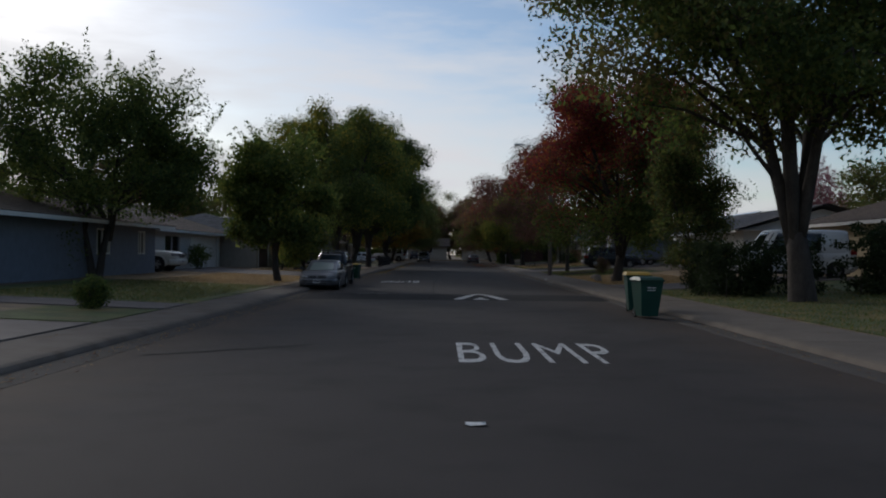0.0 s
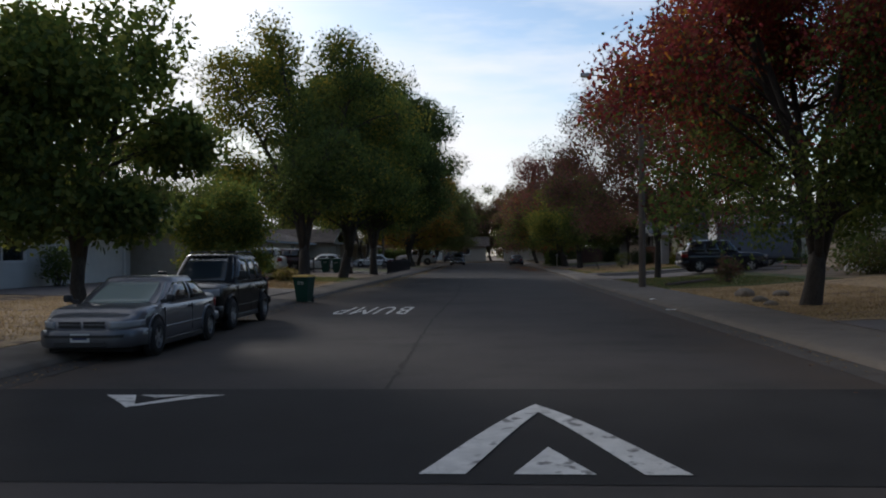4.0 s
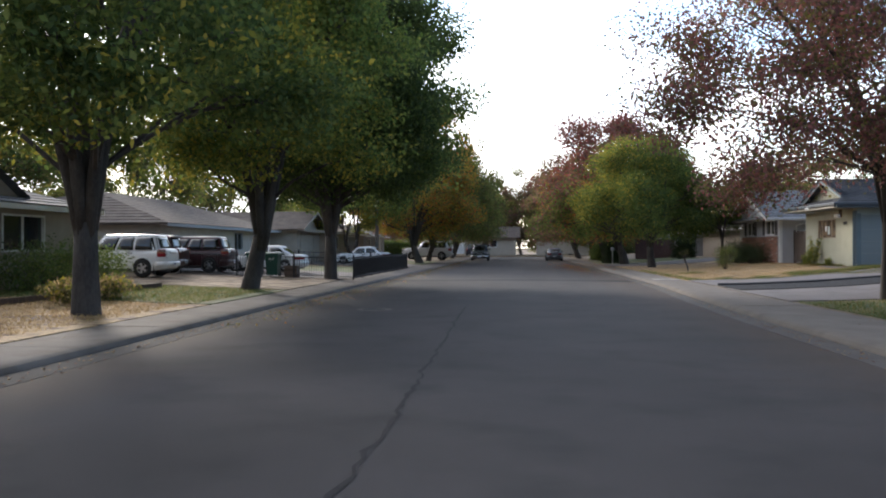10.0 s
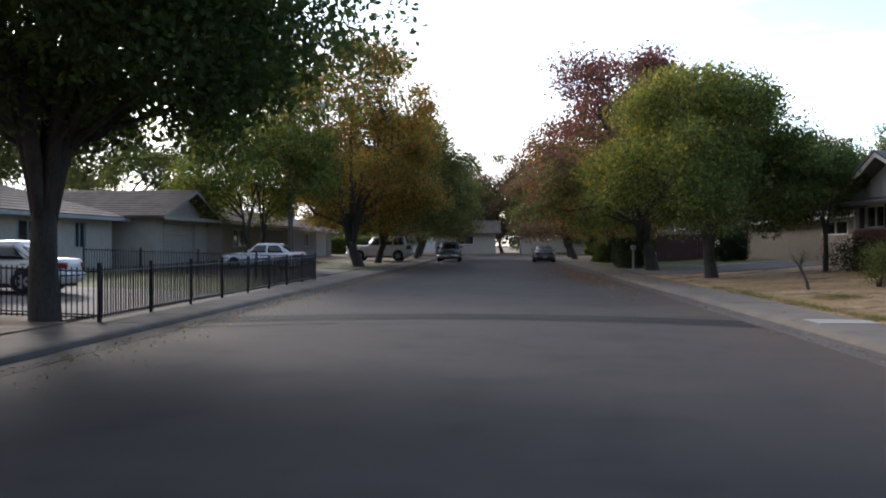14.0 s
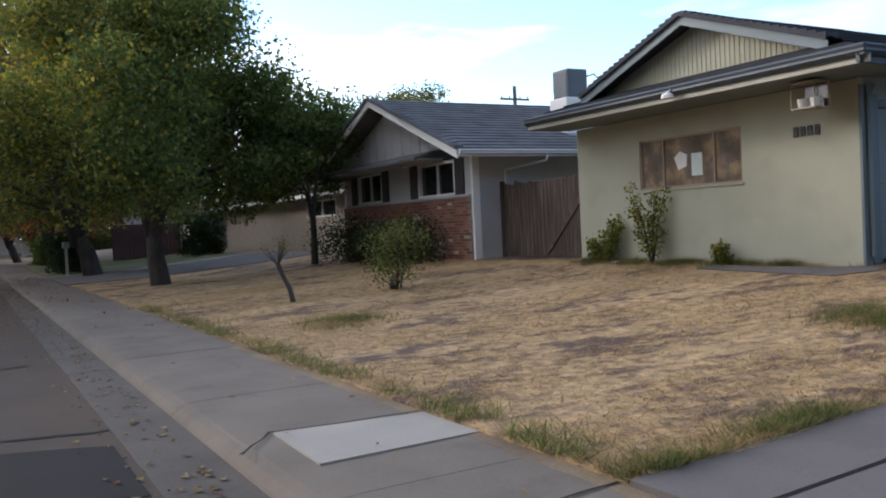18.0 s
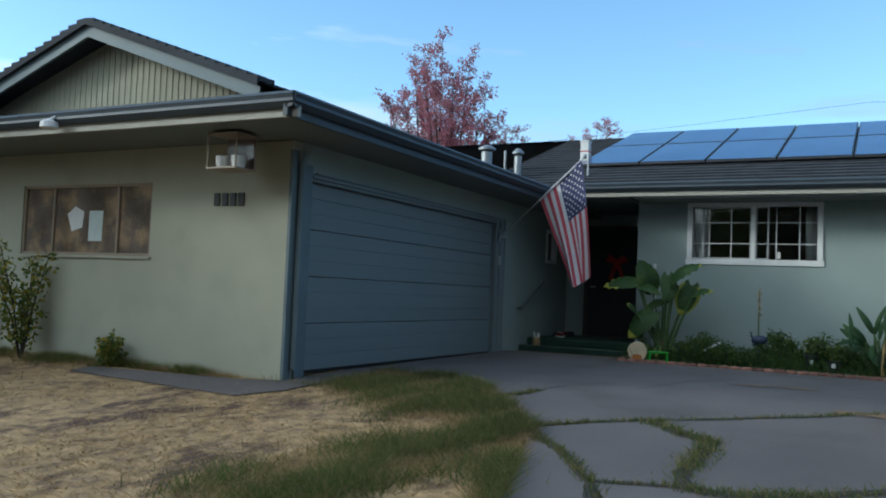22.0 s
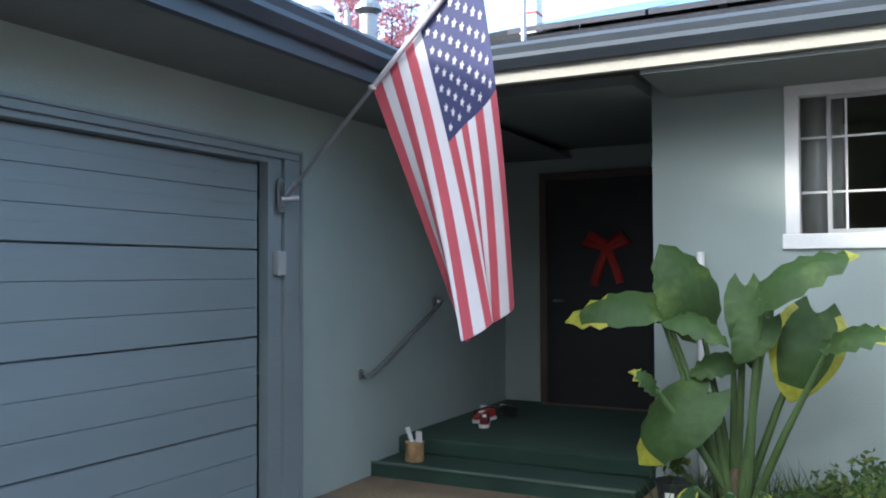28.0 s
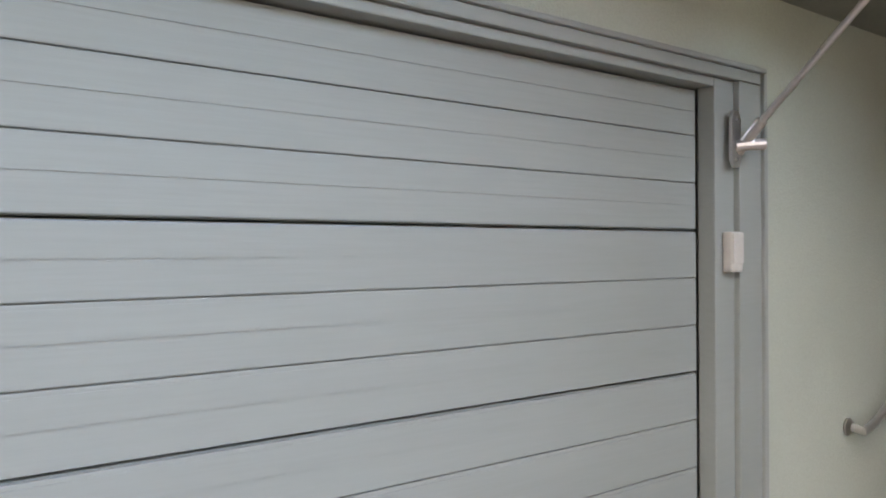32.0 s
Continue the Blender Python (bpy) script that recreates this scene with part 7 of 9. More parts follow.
def car_paint(name, c, metal=0.0, rough=0.4, coat=0.7, spec=0.15):
    return mat("car_paint_" + name, c, rough=rough, metal=metal, vary=0.05, scale=0.8, fine=20, bump=0.0, coat=coat, spec=spec)


def loft(sections, closed=True):
    """A skin over rings of points."""
    bm = bmesh.new()
    rings = [[bm.verts.new(p) for p in s] for s in sections]
    n = len(rings[0])
    for a, b in zip(rings, rings[1:]):
        for k in range(n if closed else n - 1):
            bm.faces.new((a[k], a[(k + 1) % n], b[(k + 1) % n], b[k]))
    bm.faces.new(rings[0])
    bm.faces.new(rings[-1][::-1])
    bmesh.ops.recalc_face_normals(bm, faces=bm.faces[:])
    return bm


def wheel(parent, x, y, r, w, face, rim=ALLOY, spokes=5):
    tyre_p = [(r * 0.60, -w / 2), (r * 0.86, -w / 2), (r * 0.97, -w * 0.38), (r, -w * 0.2), (r, w * 0.2), (r * 0.97, w * 0.38), (r * 0.86, w / 2), (r * 0.60, w / 2)]
    wh = new("wheel")
    wh.parent = parent
    wh.matrix_basis = pose(x, y, r)
    part("tyre", lathe(tyre_p, 28, "y", False), RUBBER, wh, smooth=True)
    o = face * w * 0.42
    bm = lathe([(r * 0.64, o - face * 0.05), (r * 0.64, o), (r * 0.58, o), (r * 0.56, o - face * 0.04)], 24, "y", False)
    rm = part("rim", bm, rim, wh)
    part("hub", lathe([(r * 0.16, o - face * 0.05), (r * 0.16, o - face * 0.005), (r * 0.08, o + face * 0.004)], 12, "y"), rim, wh)
    for k in range(spokes):
        a = 2 * math.pi * k / spokes
        d, s = Vector((math.cos(a), 0, math.sin(a))), Vector((-math.sin(a), 0, math.cos(a)))
        P = [d * r * 0.12 + s * r * 0.1, d * r * 0.6 + s * r * 0.13, d * r * 0.6 - s * r * 0.13, d * r * 0.12 - s * r * 0.1]
        bm = bmesh.new()
        lo = [bm.verts.new(p + Vector((0, o - face * 0.035, 0))) for p in P]
        hi = [bm.verts.new(p + Vector((0, o - face * 0.008, 0))) for p in P]
        bm.faces.new(lo)
        bm.faces.new(hi)
        for i in range(4):
            bm.faces.new((lo[i], lo[(i + 1) % 4], hi[(i + 1) % 4], hi[i]))
        bmesh.ops.recalc_face_normals(bm, faces=bm.faces[:])
        part("spoke", bm, rim, rm)
    part("brake_disc", lathe([(r * 0.55, o - face * 0.10), (r * 0.55, o - face * 0.06)], 20, "y"), BLACK_PLASTIC, wh)
    return wh


def car(x, y, turn, paint, label, L=4.7, W=1.78, H=1.42, r=0.32, belt=0.92, hood=0.86, tail=0.95, ws=(0.95, 0.3), rw=(-1.75, -1.1), axles=(1.4, -1.35), clear=0.2, name="car", z=None, rails=False, windows=3, kind="sedan", bumper=None, group="", grille=True, trim=None, size=1.0, glass=None, shade=None):
    """A car with its nose along +x before the turn. ws and rw: where the front and rear screens meet belt and roof."""
    c = thing(name, label, "car" if name == "car" else name.replace("_", " "), group=group, at=(x, y, gz(x) + 0.03 if z is None else z), turn=turn)
    w, h2 = W / 2 - 0.02, L / 2
    bumper = bumper or paint
    trim = trim or BLACK_PLASTIC
    glass = glass or CAR_GLASS
    blunt = 5.0 if kind == "sedan" else 9.0

    def half(px):
        """Half width of the body at px: full amidships, rounded off at nose and tail."""
        q = min(1.0, abs(px) / (h2 + 0.02))
        return w * (1 - q ** blunt) ** (1 / blunt)

    def end_x(py, e):
        return e * min(h2, (h2 + 0.02) * (1 - min(0.985, abs(py) / w) ** blunt) ** (1 / blunt))

    # lower body
    cx = [-h2, -h2 + 0.05, -h2 + 0.14, -h2 + 0.35, rw[0], 0.0, ws[0] - 0.05, ws[0] + 0.25, (ws[0] + h2) / 2 + 0.1, h2 - 0.42, h2 - 0.2, h2 - 0.08, h2]
    back = tail if kind != "sedan" else tail + 0.0
    drop = 0.0 if kind != "sedan" else 0.05
    ct = [back - 0.2, back - 0.07, back - 0.01, back, (belt if kind != "pickup" else tail), belt, belt - 0.01, (belt + hood) / 2 + 0.03, hood + 0.025 - drop * 0.3, hood - 0.02 - drop, hood - 0.075 - drop, hood - 0.15 - drop, hood - 0.26 - drop]
    cb = [clear + 0.2, clear + 0.1, clear + 0.04, clear, clear - 0.02, clear - 0.02, clear - 0.02, clear - 0.02, clear, clear, clear + 0.02, clear + 0.06, clear + 0.14]
    prof = [(0.0, 0.0), (0.84, 0.0), (0.94, 0.05), (0.985, 0.16), (1.0, 0.36), (0.995, 0.56), (1.0, 0.66), (0.985, 0.8), (0.955, 0.9), (0.91, 0.955), (0.8, 0.985), (0.5, 1.005), (0.0, 1.015)]
    secs = []
    for px in np.concatenate([np.linspace(-h2, -h2 + 0.4, 8), np.linspace(-h2 + 0.6, h2 - 0.7, 12), np.linspace(h2 - 0.5, h2, 10)]):
        zt, zb, hw = float(np.interp(px, cx, ct)), float(np.interp(px, cx, cb)), half(px)
        ring = [(hw * a_, zb + (zt - zb) * b_) for a_, b_ in prof]
        secs.append([(px, p, q) for p, q in ring] + [(px, -p, q) for p, q in ring[-2:0:-1]])
    body = part("body", loft(secs), paint, c, smooth=True)
    body.data.set_sharp_from_angle(angle=radians(38))

    # greenhouse: rings of a rounded plan that lean inwards towards the roof
    z0, z1 = belt - 0.05, H - 0.10
    wb_, wt = w * 0.93, w * 0.765
    pw = 6.0

    def ring_at(v):
        f, q = ws[0] + (ws[1] - ws[0]) * v, rw[0] + (rw[1] - rw[0]) * v
        bulge = 0.035 * math.sin(math.pi * min(1, max(0, v)))
        return (f + q) / 2, (f - q) / 2, wb_ + (wt - wb_) * v + bulge, z0 + (z1 - z0) * v

    def side_at(px, v, s, push=0.006):
        xc, a_, b_, zz = ring_at(v)
        k = min(0.97, abs(px - xc) / a_)
        return (px, s * (b_ * (1 - k ** pw) ** (1 / pw) + push), zz)

    def end_at(py, v, e, push=0.006):
        xc, a_, b_, zz = ring_at(v)
        k = min(0.97, abs(py) / b_)
        return (xc + e * (a_ * (1 - k ** pw) ** (1 / pw) + push), py, zz)

    secs = []
    for v, shrink, up in [(q / 8, 1.0, 0.0) for q in range(9)] + [(1.0, 0.975, 0.035), (1.0, 0.93, 0.06), (1.0, 0.85, 0.078), (1.0, 0.65, 0.092), (1.0, 0.3, 0.1)]:
        xc, a_, b_, zz = ring_at(v)
        pts = []
        for k in range(48):
            th = 2 * math.pi * (k + 0.5) / 48
            co, si = math.cos(th), math.sin(th)
            pts.append((xc + a_ * shrink * math.copysign(abs(co) ** (2 / pw), co), b_ * shrink * math.copysign(abs(si) ** (2 / pw), si), zz + up))
        secs.append(pts)
    cabin = part("cabin", loft(secs), paint, c, smooth=True)
    cabin.data.set_sharp_from_angle(angle=radians(40))
    core = ((ws[0] + rw[0]) / 2, 0, (z0 + z1) / 2)

    def screen(e, span, v0, v1):
        rows = []
        for v in np.linspace(v0, v1, 6):
            lim = ring_at(v)[2] * span
            rows.append([end_at(py, v, e) for py in np.linspace(-lim, lim, 9)])
        return shell(rows, 0.012, core)

    def pane(s, xa0, xb0, xa1, xb1, v0, v1):
        rows = []
        for q in np.linspace(0, 1, 5):
            v = v0 + (v1 - v0) * q
            rows.append([side_at(px, v, s) for px in np.linspace(xa0 + (xa1 - xa0) * q, xb0 + (xb1 - xb0) * q, 6)])
        return shell(rows, 0.012, core)

    part("windshield", screen(1, 0.86, 0.08, 0.96), shade or glass, c, smooth=True)
    part("rear_window", screen(-1, 0.80, 0.2, 0.92), glass, c, smooth=True)
    v0, v1 = 0.13, 0.93
    fx = [ws[0] + (ws[1] - ws[0]) * v - 0.16 for v in (v0, v1)]
    bx = [rw[0] + (rw[1] - rw[0]) * v + 0.16 for v in (v0, v1)]
    # dividing pillars: fractions of the way from the front
    cuts = {1: (0.0, 1.0), 2: (0.0, 0.5, 1.0), 3: (0.0, 0.36, 0.66, 1.0)}[windows if kind != "sedan" else 2]
    gap = 0.045
    for s in (1, -1):
        for k, (qa, qb) in enumerate(zip(cuts, cuts[1:])):
            if kind == "van" and k == 2:
                continue
            xs_ = [fx[i] + (bx[i] - fx[i]) * q for q in (qa, qb) for i in (0, 1)]
            ga, gb = (gap if k else 0.0), (gap if k < len(cuts) - 2 else 0.0)
            side = part("side_window", pane(s, xs_[0] - ga, xs_[2] + gb, xs_[1] - ga, xs_[3] + gb, v0, v1), glass, c, smooth=True)
            edge = [Vector(side_at(px, v0 - 0.03, s, 0.008)) for px in np.linspace(xs_[0] - ga, xs_[2] + gb, 5)]
            part("window_seal", tubed(edge, 0.009, 5), BLACK_PLASTIC, side)
        mx = ws[0] - 0.2
        up = 0.0 if kind == "sedan" else 0.08
        yy = half(mx) * 0.96
        mr = part("mirror", boxed(mx - 0.07, mx + 0.09, *sorted((s * (yy + 0.04), s * (yy + (0.25 if up else 0.17)))), belt + up, belt + up + (0.19 if up else 0.14), bevel=0.05), trim, c)
        part("mirror_glass", boxed(mx - 0.078, mx - 0.071, *sorted((s * (yy + 0.06), s * (yy + (0.22 if up else 0.15)))), belt + up + 0.03, belt + up + (0.16 if up else 0.11)), CAR_GLASS, mr)
        part("mirror_arm", boxed(mx - 0.03, mx + 0.03, *sorted((s * (yy - 0.08), s * (yy + 0.06))), belt + up - 0.01, belt + up + 0.05, bevel=0.01), trim, mr)
        doors = [fx[0] + (bx[0] - fx[0]) * q for q in cuts]
        for hx in doors[1:3 if windows > 1 else 2]:
            part("door_handle", tubed([(hx + 0.06, s * (w - 0.012), belt - 0.13), (hx + 0.08, s * (w + 0.018), belt - 0.13), (hx + 0.2, s * (w + 0.018), belt - 0.13), (hx + 0.22, s * (w - 0.012), belt - 0.13)], 0.013, 6), trim, c)
        for sx in (ws[0] - 0.12, *doors[1:3]):
            if sx > axles[1] + r * 1.2:
                part("door_seam", boxed(sx - 0.005, sx + 0.005, *sorted((s * w * 0.97, s * (w + 0.002))), clear + 0.12, belt - 0.09), BLACK_PLASTIC, c)
        part("side_moulding", tubed([(axles[0] - r * 1.25, s * (w + 0.001), clear + 0.27), (axles[1] + r * 1.25, s * (w + 0.001), clear + 0.27)], 0.016, 6), bumper if kind == "suv" else paint, c)
        part("sill", boxed(axles[1] + r, axles[0] - r, *sorted((s * w * 0.86, s * (w - 0.004))), clear - 0.05, clear + 0.07, bevel=0.03), trim, c)
        for ax in axles:
            hw = half(ax)
            disc = lathe([(r * 1.14, s * (hw - 0.1)), (r * 1.14, s * (hw + 0.003))], 28, "y")
            bmesh.ops.translate(disc, verts=disc.verts[:], vec=(ax, 0, r + 0.02))
            part("wheel_well", disc, RUBBER, c)
            lip = [(ax + r * 1.17 * math.cos(q), s * (hw + 0.004), r + 0.02 + r * 1.17 * math.sin(q)) for q in np.linspace(-0.3, math.pi + 0.3, 19)]
            part("wheel_arch", tubed(lip, 0.034 if kind != "sedan" else 0.02, 8), paint, c, smooth=True)
            wheel(c, ax, s * (hw - 0.05), r, 0.21, s)
        # lamps follow the rounded corners
        hz = hood - 0.27
        lo_, hi_ = (w * 0.52, w * 0.95)
        tall = 0.17 if kind != "sedan" else 0.11
        if kind == "sedan":
            hz = hood - 0.29

        def lamp(a0, a1, q0, q1, e, out=0.018):
            rows = [[(end_x(py, e) + e * out, s * py, zz) for py in np.linspace(a0, a1, 9)] for zz in np.linspace(q0, q1, 4)]
            return shell(rows, 0.03, (0, 0, (q0 + q1) / 2))

        part("headlight", lamp(lo_, hi_, hz, hz + tall, 1), HEADLAMP, c, smooth=True)
        if kind in ("suv", "pickup", "van"):
            part("fog_lamp", lamp(w * 0.6, w * 0.74, clear + 0.16, clear + 0.24, 1, 0.05), HEADLAMP, c)
            tl = part("tail_light", lamp(w * 0.79, w * 0.97, tail - 0.36, tail - 0.2, -1), TAILLAMP, c, "red tail light", True)
            part("indicator", lamp(w * 0.795, w * 0.968, tail - 0.197, tail - 0.145, -1, 0.016), AMBER, tl, "amber middle lens", True)
            part("reverse_lens", lamp(w * 0.80, w * 0.966, tail - 0.142, tail - 0.06, -1, 0.014), CLEAR_LENS, tl, "clear upper lens", True)
            part("lamp_cap", lamp(w * 0.805, w * 0.963, tail - 0.057, tail - 0.035, -1, 0.012), TAILLAMP, tl, "red top edge", True)
            part("mud_flap", boxed(axles[1] - r * 1.3, axles[1] - r * 1.24, *sorted((s * (w - 0.26), s * (w - 0.02))), 0.1, clear + 0.2, bevel=0.008), RUBBER, c, "black rubber mud flap")
        else:
            part("tail_light", lamp(w * 0.45, w * 0.94, tail - 0.28, tail - 0.13, -1), TAILLAMP, c, "", True)
        if rails:
            rail = [(ws[1] - 0.3, 0.01), (ws[1] - 0.42, 0.055), ((ws[1] + rw[1]) / 2, 0.065), (rw[1] + 0.42, 0.055), (rw[1] + 0.3, 0.01)]
            part("roof_rail", tubed([(px, s * wt * 0.86, H - 0.02 + q) for px, q in rail], 0.02, 8), trim, c)
    if rails:
        lid = [[(rw[1] + 0.10 - q * 0.26, py, H - 0.035 - 0.03 * q - 0.05 * (abs(py) / wt) ** 3) for py in np.linspace(-wt * 0.88, wt * 0.88, 9)] for q in (0, 0.5, 1)]
        part("spoiler", shell(lid, 0.035, (rw[1], 0, 0)), paint, c, smooth=True)
        for bx_ in (ws[1] - 0.6, rw[1] + 0.7):
            part("cross_bar", tubed([(bx_, -wt * 0.86, H + 0.045), (bx_, wt * 0.86, H + 0.045)], 0.018, 6), trim, c)

    def bar(e, q0, q1, reach, material, nm, span=0.97):
        """A bumper that wraps the rounded end of the body."""
        rows = []
        for py in np.linspace(-w * span, w * span, 25):
            ex = end_x(py, e)
            d = Vector((e, 0, 0)) if abs(py) < w * 0.75 else Vector((e * 0.6, math.copysign(0.8, py), 0))
            rows.append([tuple(Vector((ex, py, zz)) + d * o) for zz, o in ((q0, reach * 0.3), (q0 + 0.03, reach), ((q0 + q1) / 2, reach * 1.15), (q1 - 0.03, reach), (q1, 0.0))])
        return part(nm, shell(rows, 0.12, (0, 0, (q0 + q1) / 2)), material, c, smooth=True)
    bar(1, clear + 0.03, clear + 0.33, 0.06, bumper, "front_bumper")
    bar(-1, clear + 0.15, clear + 0.37, 0.07, bumper, "rear_bumper")
    if grille and kind == "sedan":
        for s in (1, -1):
            for q0, q1 in ((hood - 0.285, hood - 0.235), (hood - 0.225, hood - 0.18)):
                rows = [[(end_x(py, 1) + 0.012, s * py, zz) for py in np.linspace(0.03, w * 0.44, 6)] for zz in (q0, q1)]
                part("grille", shell(rows, 0.03, (0, 0, q0)), BLACK_PLASTIC, c, "black grille slot")
        for e, q in ((1, clear + 0.22), (-1, clear + 0.27)):
            rows = [[(end_x(py, e) + e * (0.085 if e > 0 else 0.095), py, zz) for py in np.linspace(-w * 0.86, w * 0.86, 15)] for zz in (q - 0.02, q + 0.025)]
            part("rubbing_strip", shell(rows, 0.03, (0, 0, q)), BLACK_PLASTIC, c, "black bumper strip")
        rows = [[(end_x(py, 1) + 0.075, py, zz) for py in np.linspace(-w * 0.5, w * 0.5, 7)] for zz in (clear + 0.06, clear + 0.13)]
        part("air_intake", shell(rows, 0.03, (0, 0, clear)), BLACK_PLASTIC, c)
    elif grille:
        g = part("grille", boxed(h2 - 0.12, h2 + 0.012, -w * 0.46, w * 0.46, hood - 0.34, hood - 0.15, bevel=0.025), BLACK_PLASTIC, c)
        part("grille_frame", tubed([(h2 + 0.012, -w * 0.46, hood - 0.15), (h2 + 0.012, w * 0.46, hood - 0.15), (h2 + 0.012, w * 0.43, hood - 0.34), (h2 + 0.012, -w * 0.43, hood - 0.34), (h2 + 0.012, -w * 0.46, hood - 0.15)], 0.014, 6), CHROME if kind != "sedan" else paint, g)
        for k in range(4):
            q = hood - 0.315 + k * 0.042
            part("grille_bar", boxed(h2 + 0.008, h2 + 0.022, -w * 0.43, w * 0.43, q, q + 0.016, bevel=0.004), GALV, g)
    if kind in ("suv", "van"):
        part("hatch_handle", boxed(-h2 - 0.03, -h2 + 0.02, -0.28, 0.28, tail - 0.22, tail - 0.14, bevel=0.015), paint, c)
        for s in (1, -1):
            part("hatch_seam", tubed([(end_x(w * 0.72, -1) - 0.001, s * w * 0.72, clear + 0.4), (end_x(w * 0.72, -1) - 0.001, s * w * 0.72, tail - 0.1)], 0.005, 4), BLACK_PLASTIC, c)
    for sx, dz in ((h2 + 0.075, clear + 0.2), (-h2 - 0.105, clear + 0.26)):
        pl = part("number_plate", boxed(sx - 0.006, sx + 0.006, -0.16, 0.16, dz - 0.07, dz + 0.07, bevel=0.004), PLATE, c, "number plate with unreadable bars")
        part("plate_bar", boxed(sx - 0.008, sx + 0.008, -0.12, 0.12, dz - 0.03, dz + 0.03), PLATE_INK, pl)
    for k in (-1, 1):
        part("wiper", tubed([end_at(k * 0.12 + 0.1, 0.07, 1, 0.02), end_at(k * 0.3 + 0.3 * k, 0.11, 1, 0.02)], 0.008, 5), BLACK_PLASTIC, c)
    part("underbody", boxed(-h2 + 0.3, h2 - 0.3, -w * 0.8, w * 0.8, clear - 0.06, clear + 0.1), RUBBER, c)
    c.scale = (size, size, size)
    return c


SILVER = car_paint("silver", (0.125, 0.13, 0.145), 0.5)
BLACKP = car_paint("black", (0.004, 0.005, 0.0055), rough=0.3, coat=0.22, spec=0.1)
WHITEP = car_paint("white", (0.66, 0.66, 0.65))
DARKRED = car_paint("dark_red", (0.05, 0.018, 0.022))
NAVY = car_paint("navy", (0.012, 0.014, 0.022))
SLATEP = car_paint("slate", (0.010, 0.024, 0.034), 0.2, coat=0.5)
TRUCKW = car_paint("truck_white", (0.60, 0.60, 0.58))
SUV = dict(kind="suv", H=1.82, r=0.37, belt=1.12, hood=1.1, tail=1.2, ws=(0.95, 0.45), rw=(-2.15, -1.95), axles=(1.42, -1.45), clear=0.28, L=4.8, W=1.86)
# windshield tint stands in for a folding sunshade and the sky's reflection
car(-5.28, 34.9, -90, SILVER, "silver-grey older sedan parked at the kerb", L=4.75, H=1.36, hood=0.84, belt=0.9, tail=0.95, axles=(1.42, -1.3), z=0.0, ws=(1.15, 0.25), rw=(-1.85, -1.05), size=0.88, shade=glass_mat("pale_screen_glass", (0.27, 0.31, 0.28), 0.08))
# the panes' lighter tint has the bright sky's reflection coloured in
car(-5.5, 39.32, -90, BLACKP, "black sport utility car with roof rails parked at the kerb", z=0.0, rails=True, size=0.86, glass=glass_mat("sky_tint_glass", (0.03, 0.04, 0.05), 0.03), **{**SUV, "rw": (-2.2, -1.72), "ws": (0.95, 0.3)})
car(-15.0, 76.5, 180, WHITEP, "white sport utility car parked in a driveway", size=0.9, **SUV)
car(-15.9, 79.9, 180, DARKRED, "dark red sport utility car parked in a driveway", size=0.9, rails=True, **SUV)
car(-12.1, 86.3, 180, WHITEP, "white sedan parked behind the iron fence", H=1.45, size=0.9)
car(-11.0, 107.3, 180, WHITEP, "white sedan parked in a side driveway", H=1.45, size=0.9)
car(-14.7, 82.7, 180, DARKRED, "dark red sport utility car behind the iron fence", size=0.9, **SUV)
car(13.3, 67.95, 0, NAVY, "dark blue sport utility car parked in a driveway", size=0.95, **{**SUV, "rw": (-2.2, -1.8)})
PICK = dict(name="pickup_truck", kind="pickup", H=1.78, r=0.38, belt=1.12, hood=1.08, tail=1.05, ws=(0.75, 0.3), rw=(-0.75, -0.6), axles=(1.65, -1.7), clear=0.32, L=5.3, W=1.9, windows=1)
car(-16.9, 44.5, 0, TRUCKW, "white pickup truck parked beside a white house", **PICK)
car(-3.5, 140.5, -90, SLATEP, "blue-grey pickup truck parked at the kerb far off", z=0.0, bumper=CHROME, **PICK)
car(4.7, 139.5, 90, SILVER, "silver sedan parked at the kerb far off", z=0.0, H=1.42)
car(-8.9, 134.5, 180, WHITEP, "white sport utility car in a far driveway", size=1.1, **SUV)
car(-6.3, 178.0, 90, NAVY, "dark sport utility car in a driveway at the street's end", z=0.2, **SUV)
car(17.25, 76.58, -8, SLATEP, "dark slate sport utility car with grey bumpers on the driveway", rails=True, size=0.88, bumper=mat("grey_bumper", (0.048, 0.050, 0.056), rough=0.45, vary=0.12), **{**SUV, "tail": 1.14, "belt": 1.15})
VAN = dict(name="van", kind="van", H=2.1, r=0.36, belt=1.15, hood=1.15, tail=1.4, ws=(1.7, 1.1), rw=(-2.35, -2.25), axles=(1.5, -1.5), clear=0.28, L=5.0, W=1.95)
car(14.6, 35.6, 180, TRUCKW, "white van parked behind a hedge", **VAN)

# covered travel trailer
tr = thing("travel_trailer", "grey-sided travel trailer under a white cover", "trailer", at=(16.3, 72.5, gz(16)))
tr.scale = (0.95, 0.9, 1.1)
TARP = mat("white_tarp", (0.62, 0.64, 0.66), rough=0.7, vary=0.12, scale=2, fine=12, bump=0.4)
TRAILER = mat("trailer_side", (0.13, 0.15, 0.19), rough=0.6, vary=0.1)
part("body", boxed(-2.3, 2.3, -1.05, 1.05, 0.5, 2.65, bevel=0.12), TRAILER, tr)
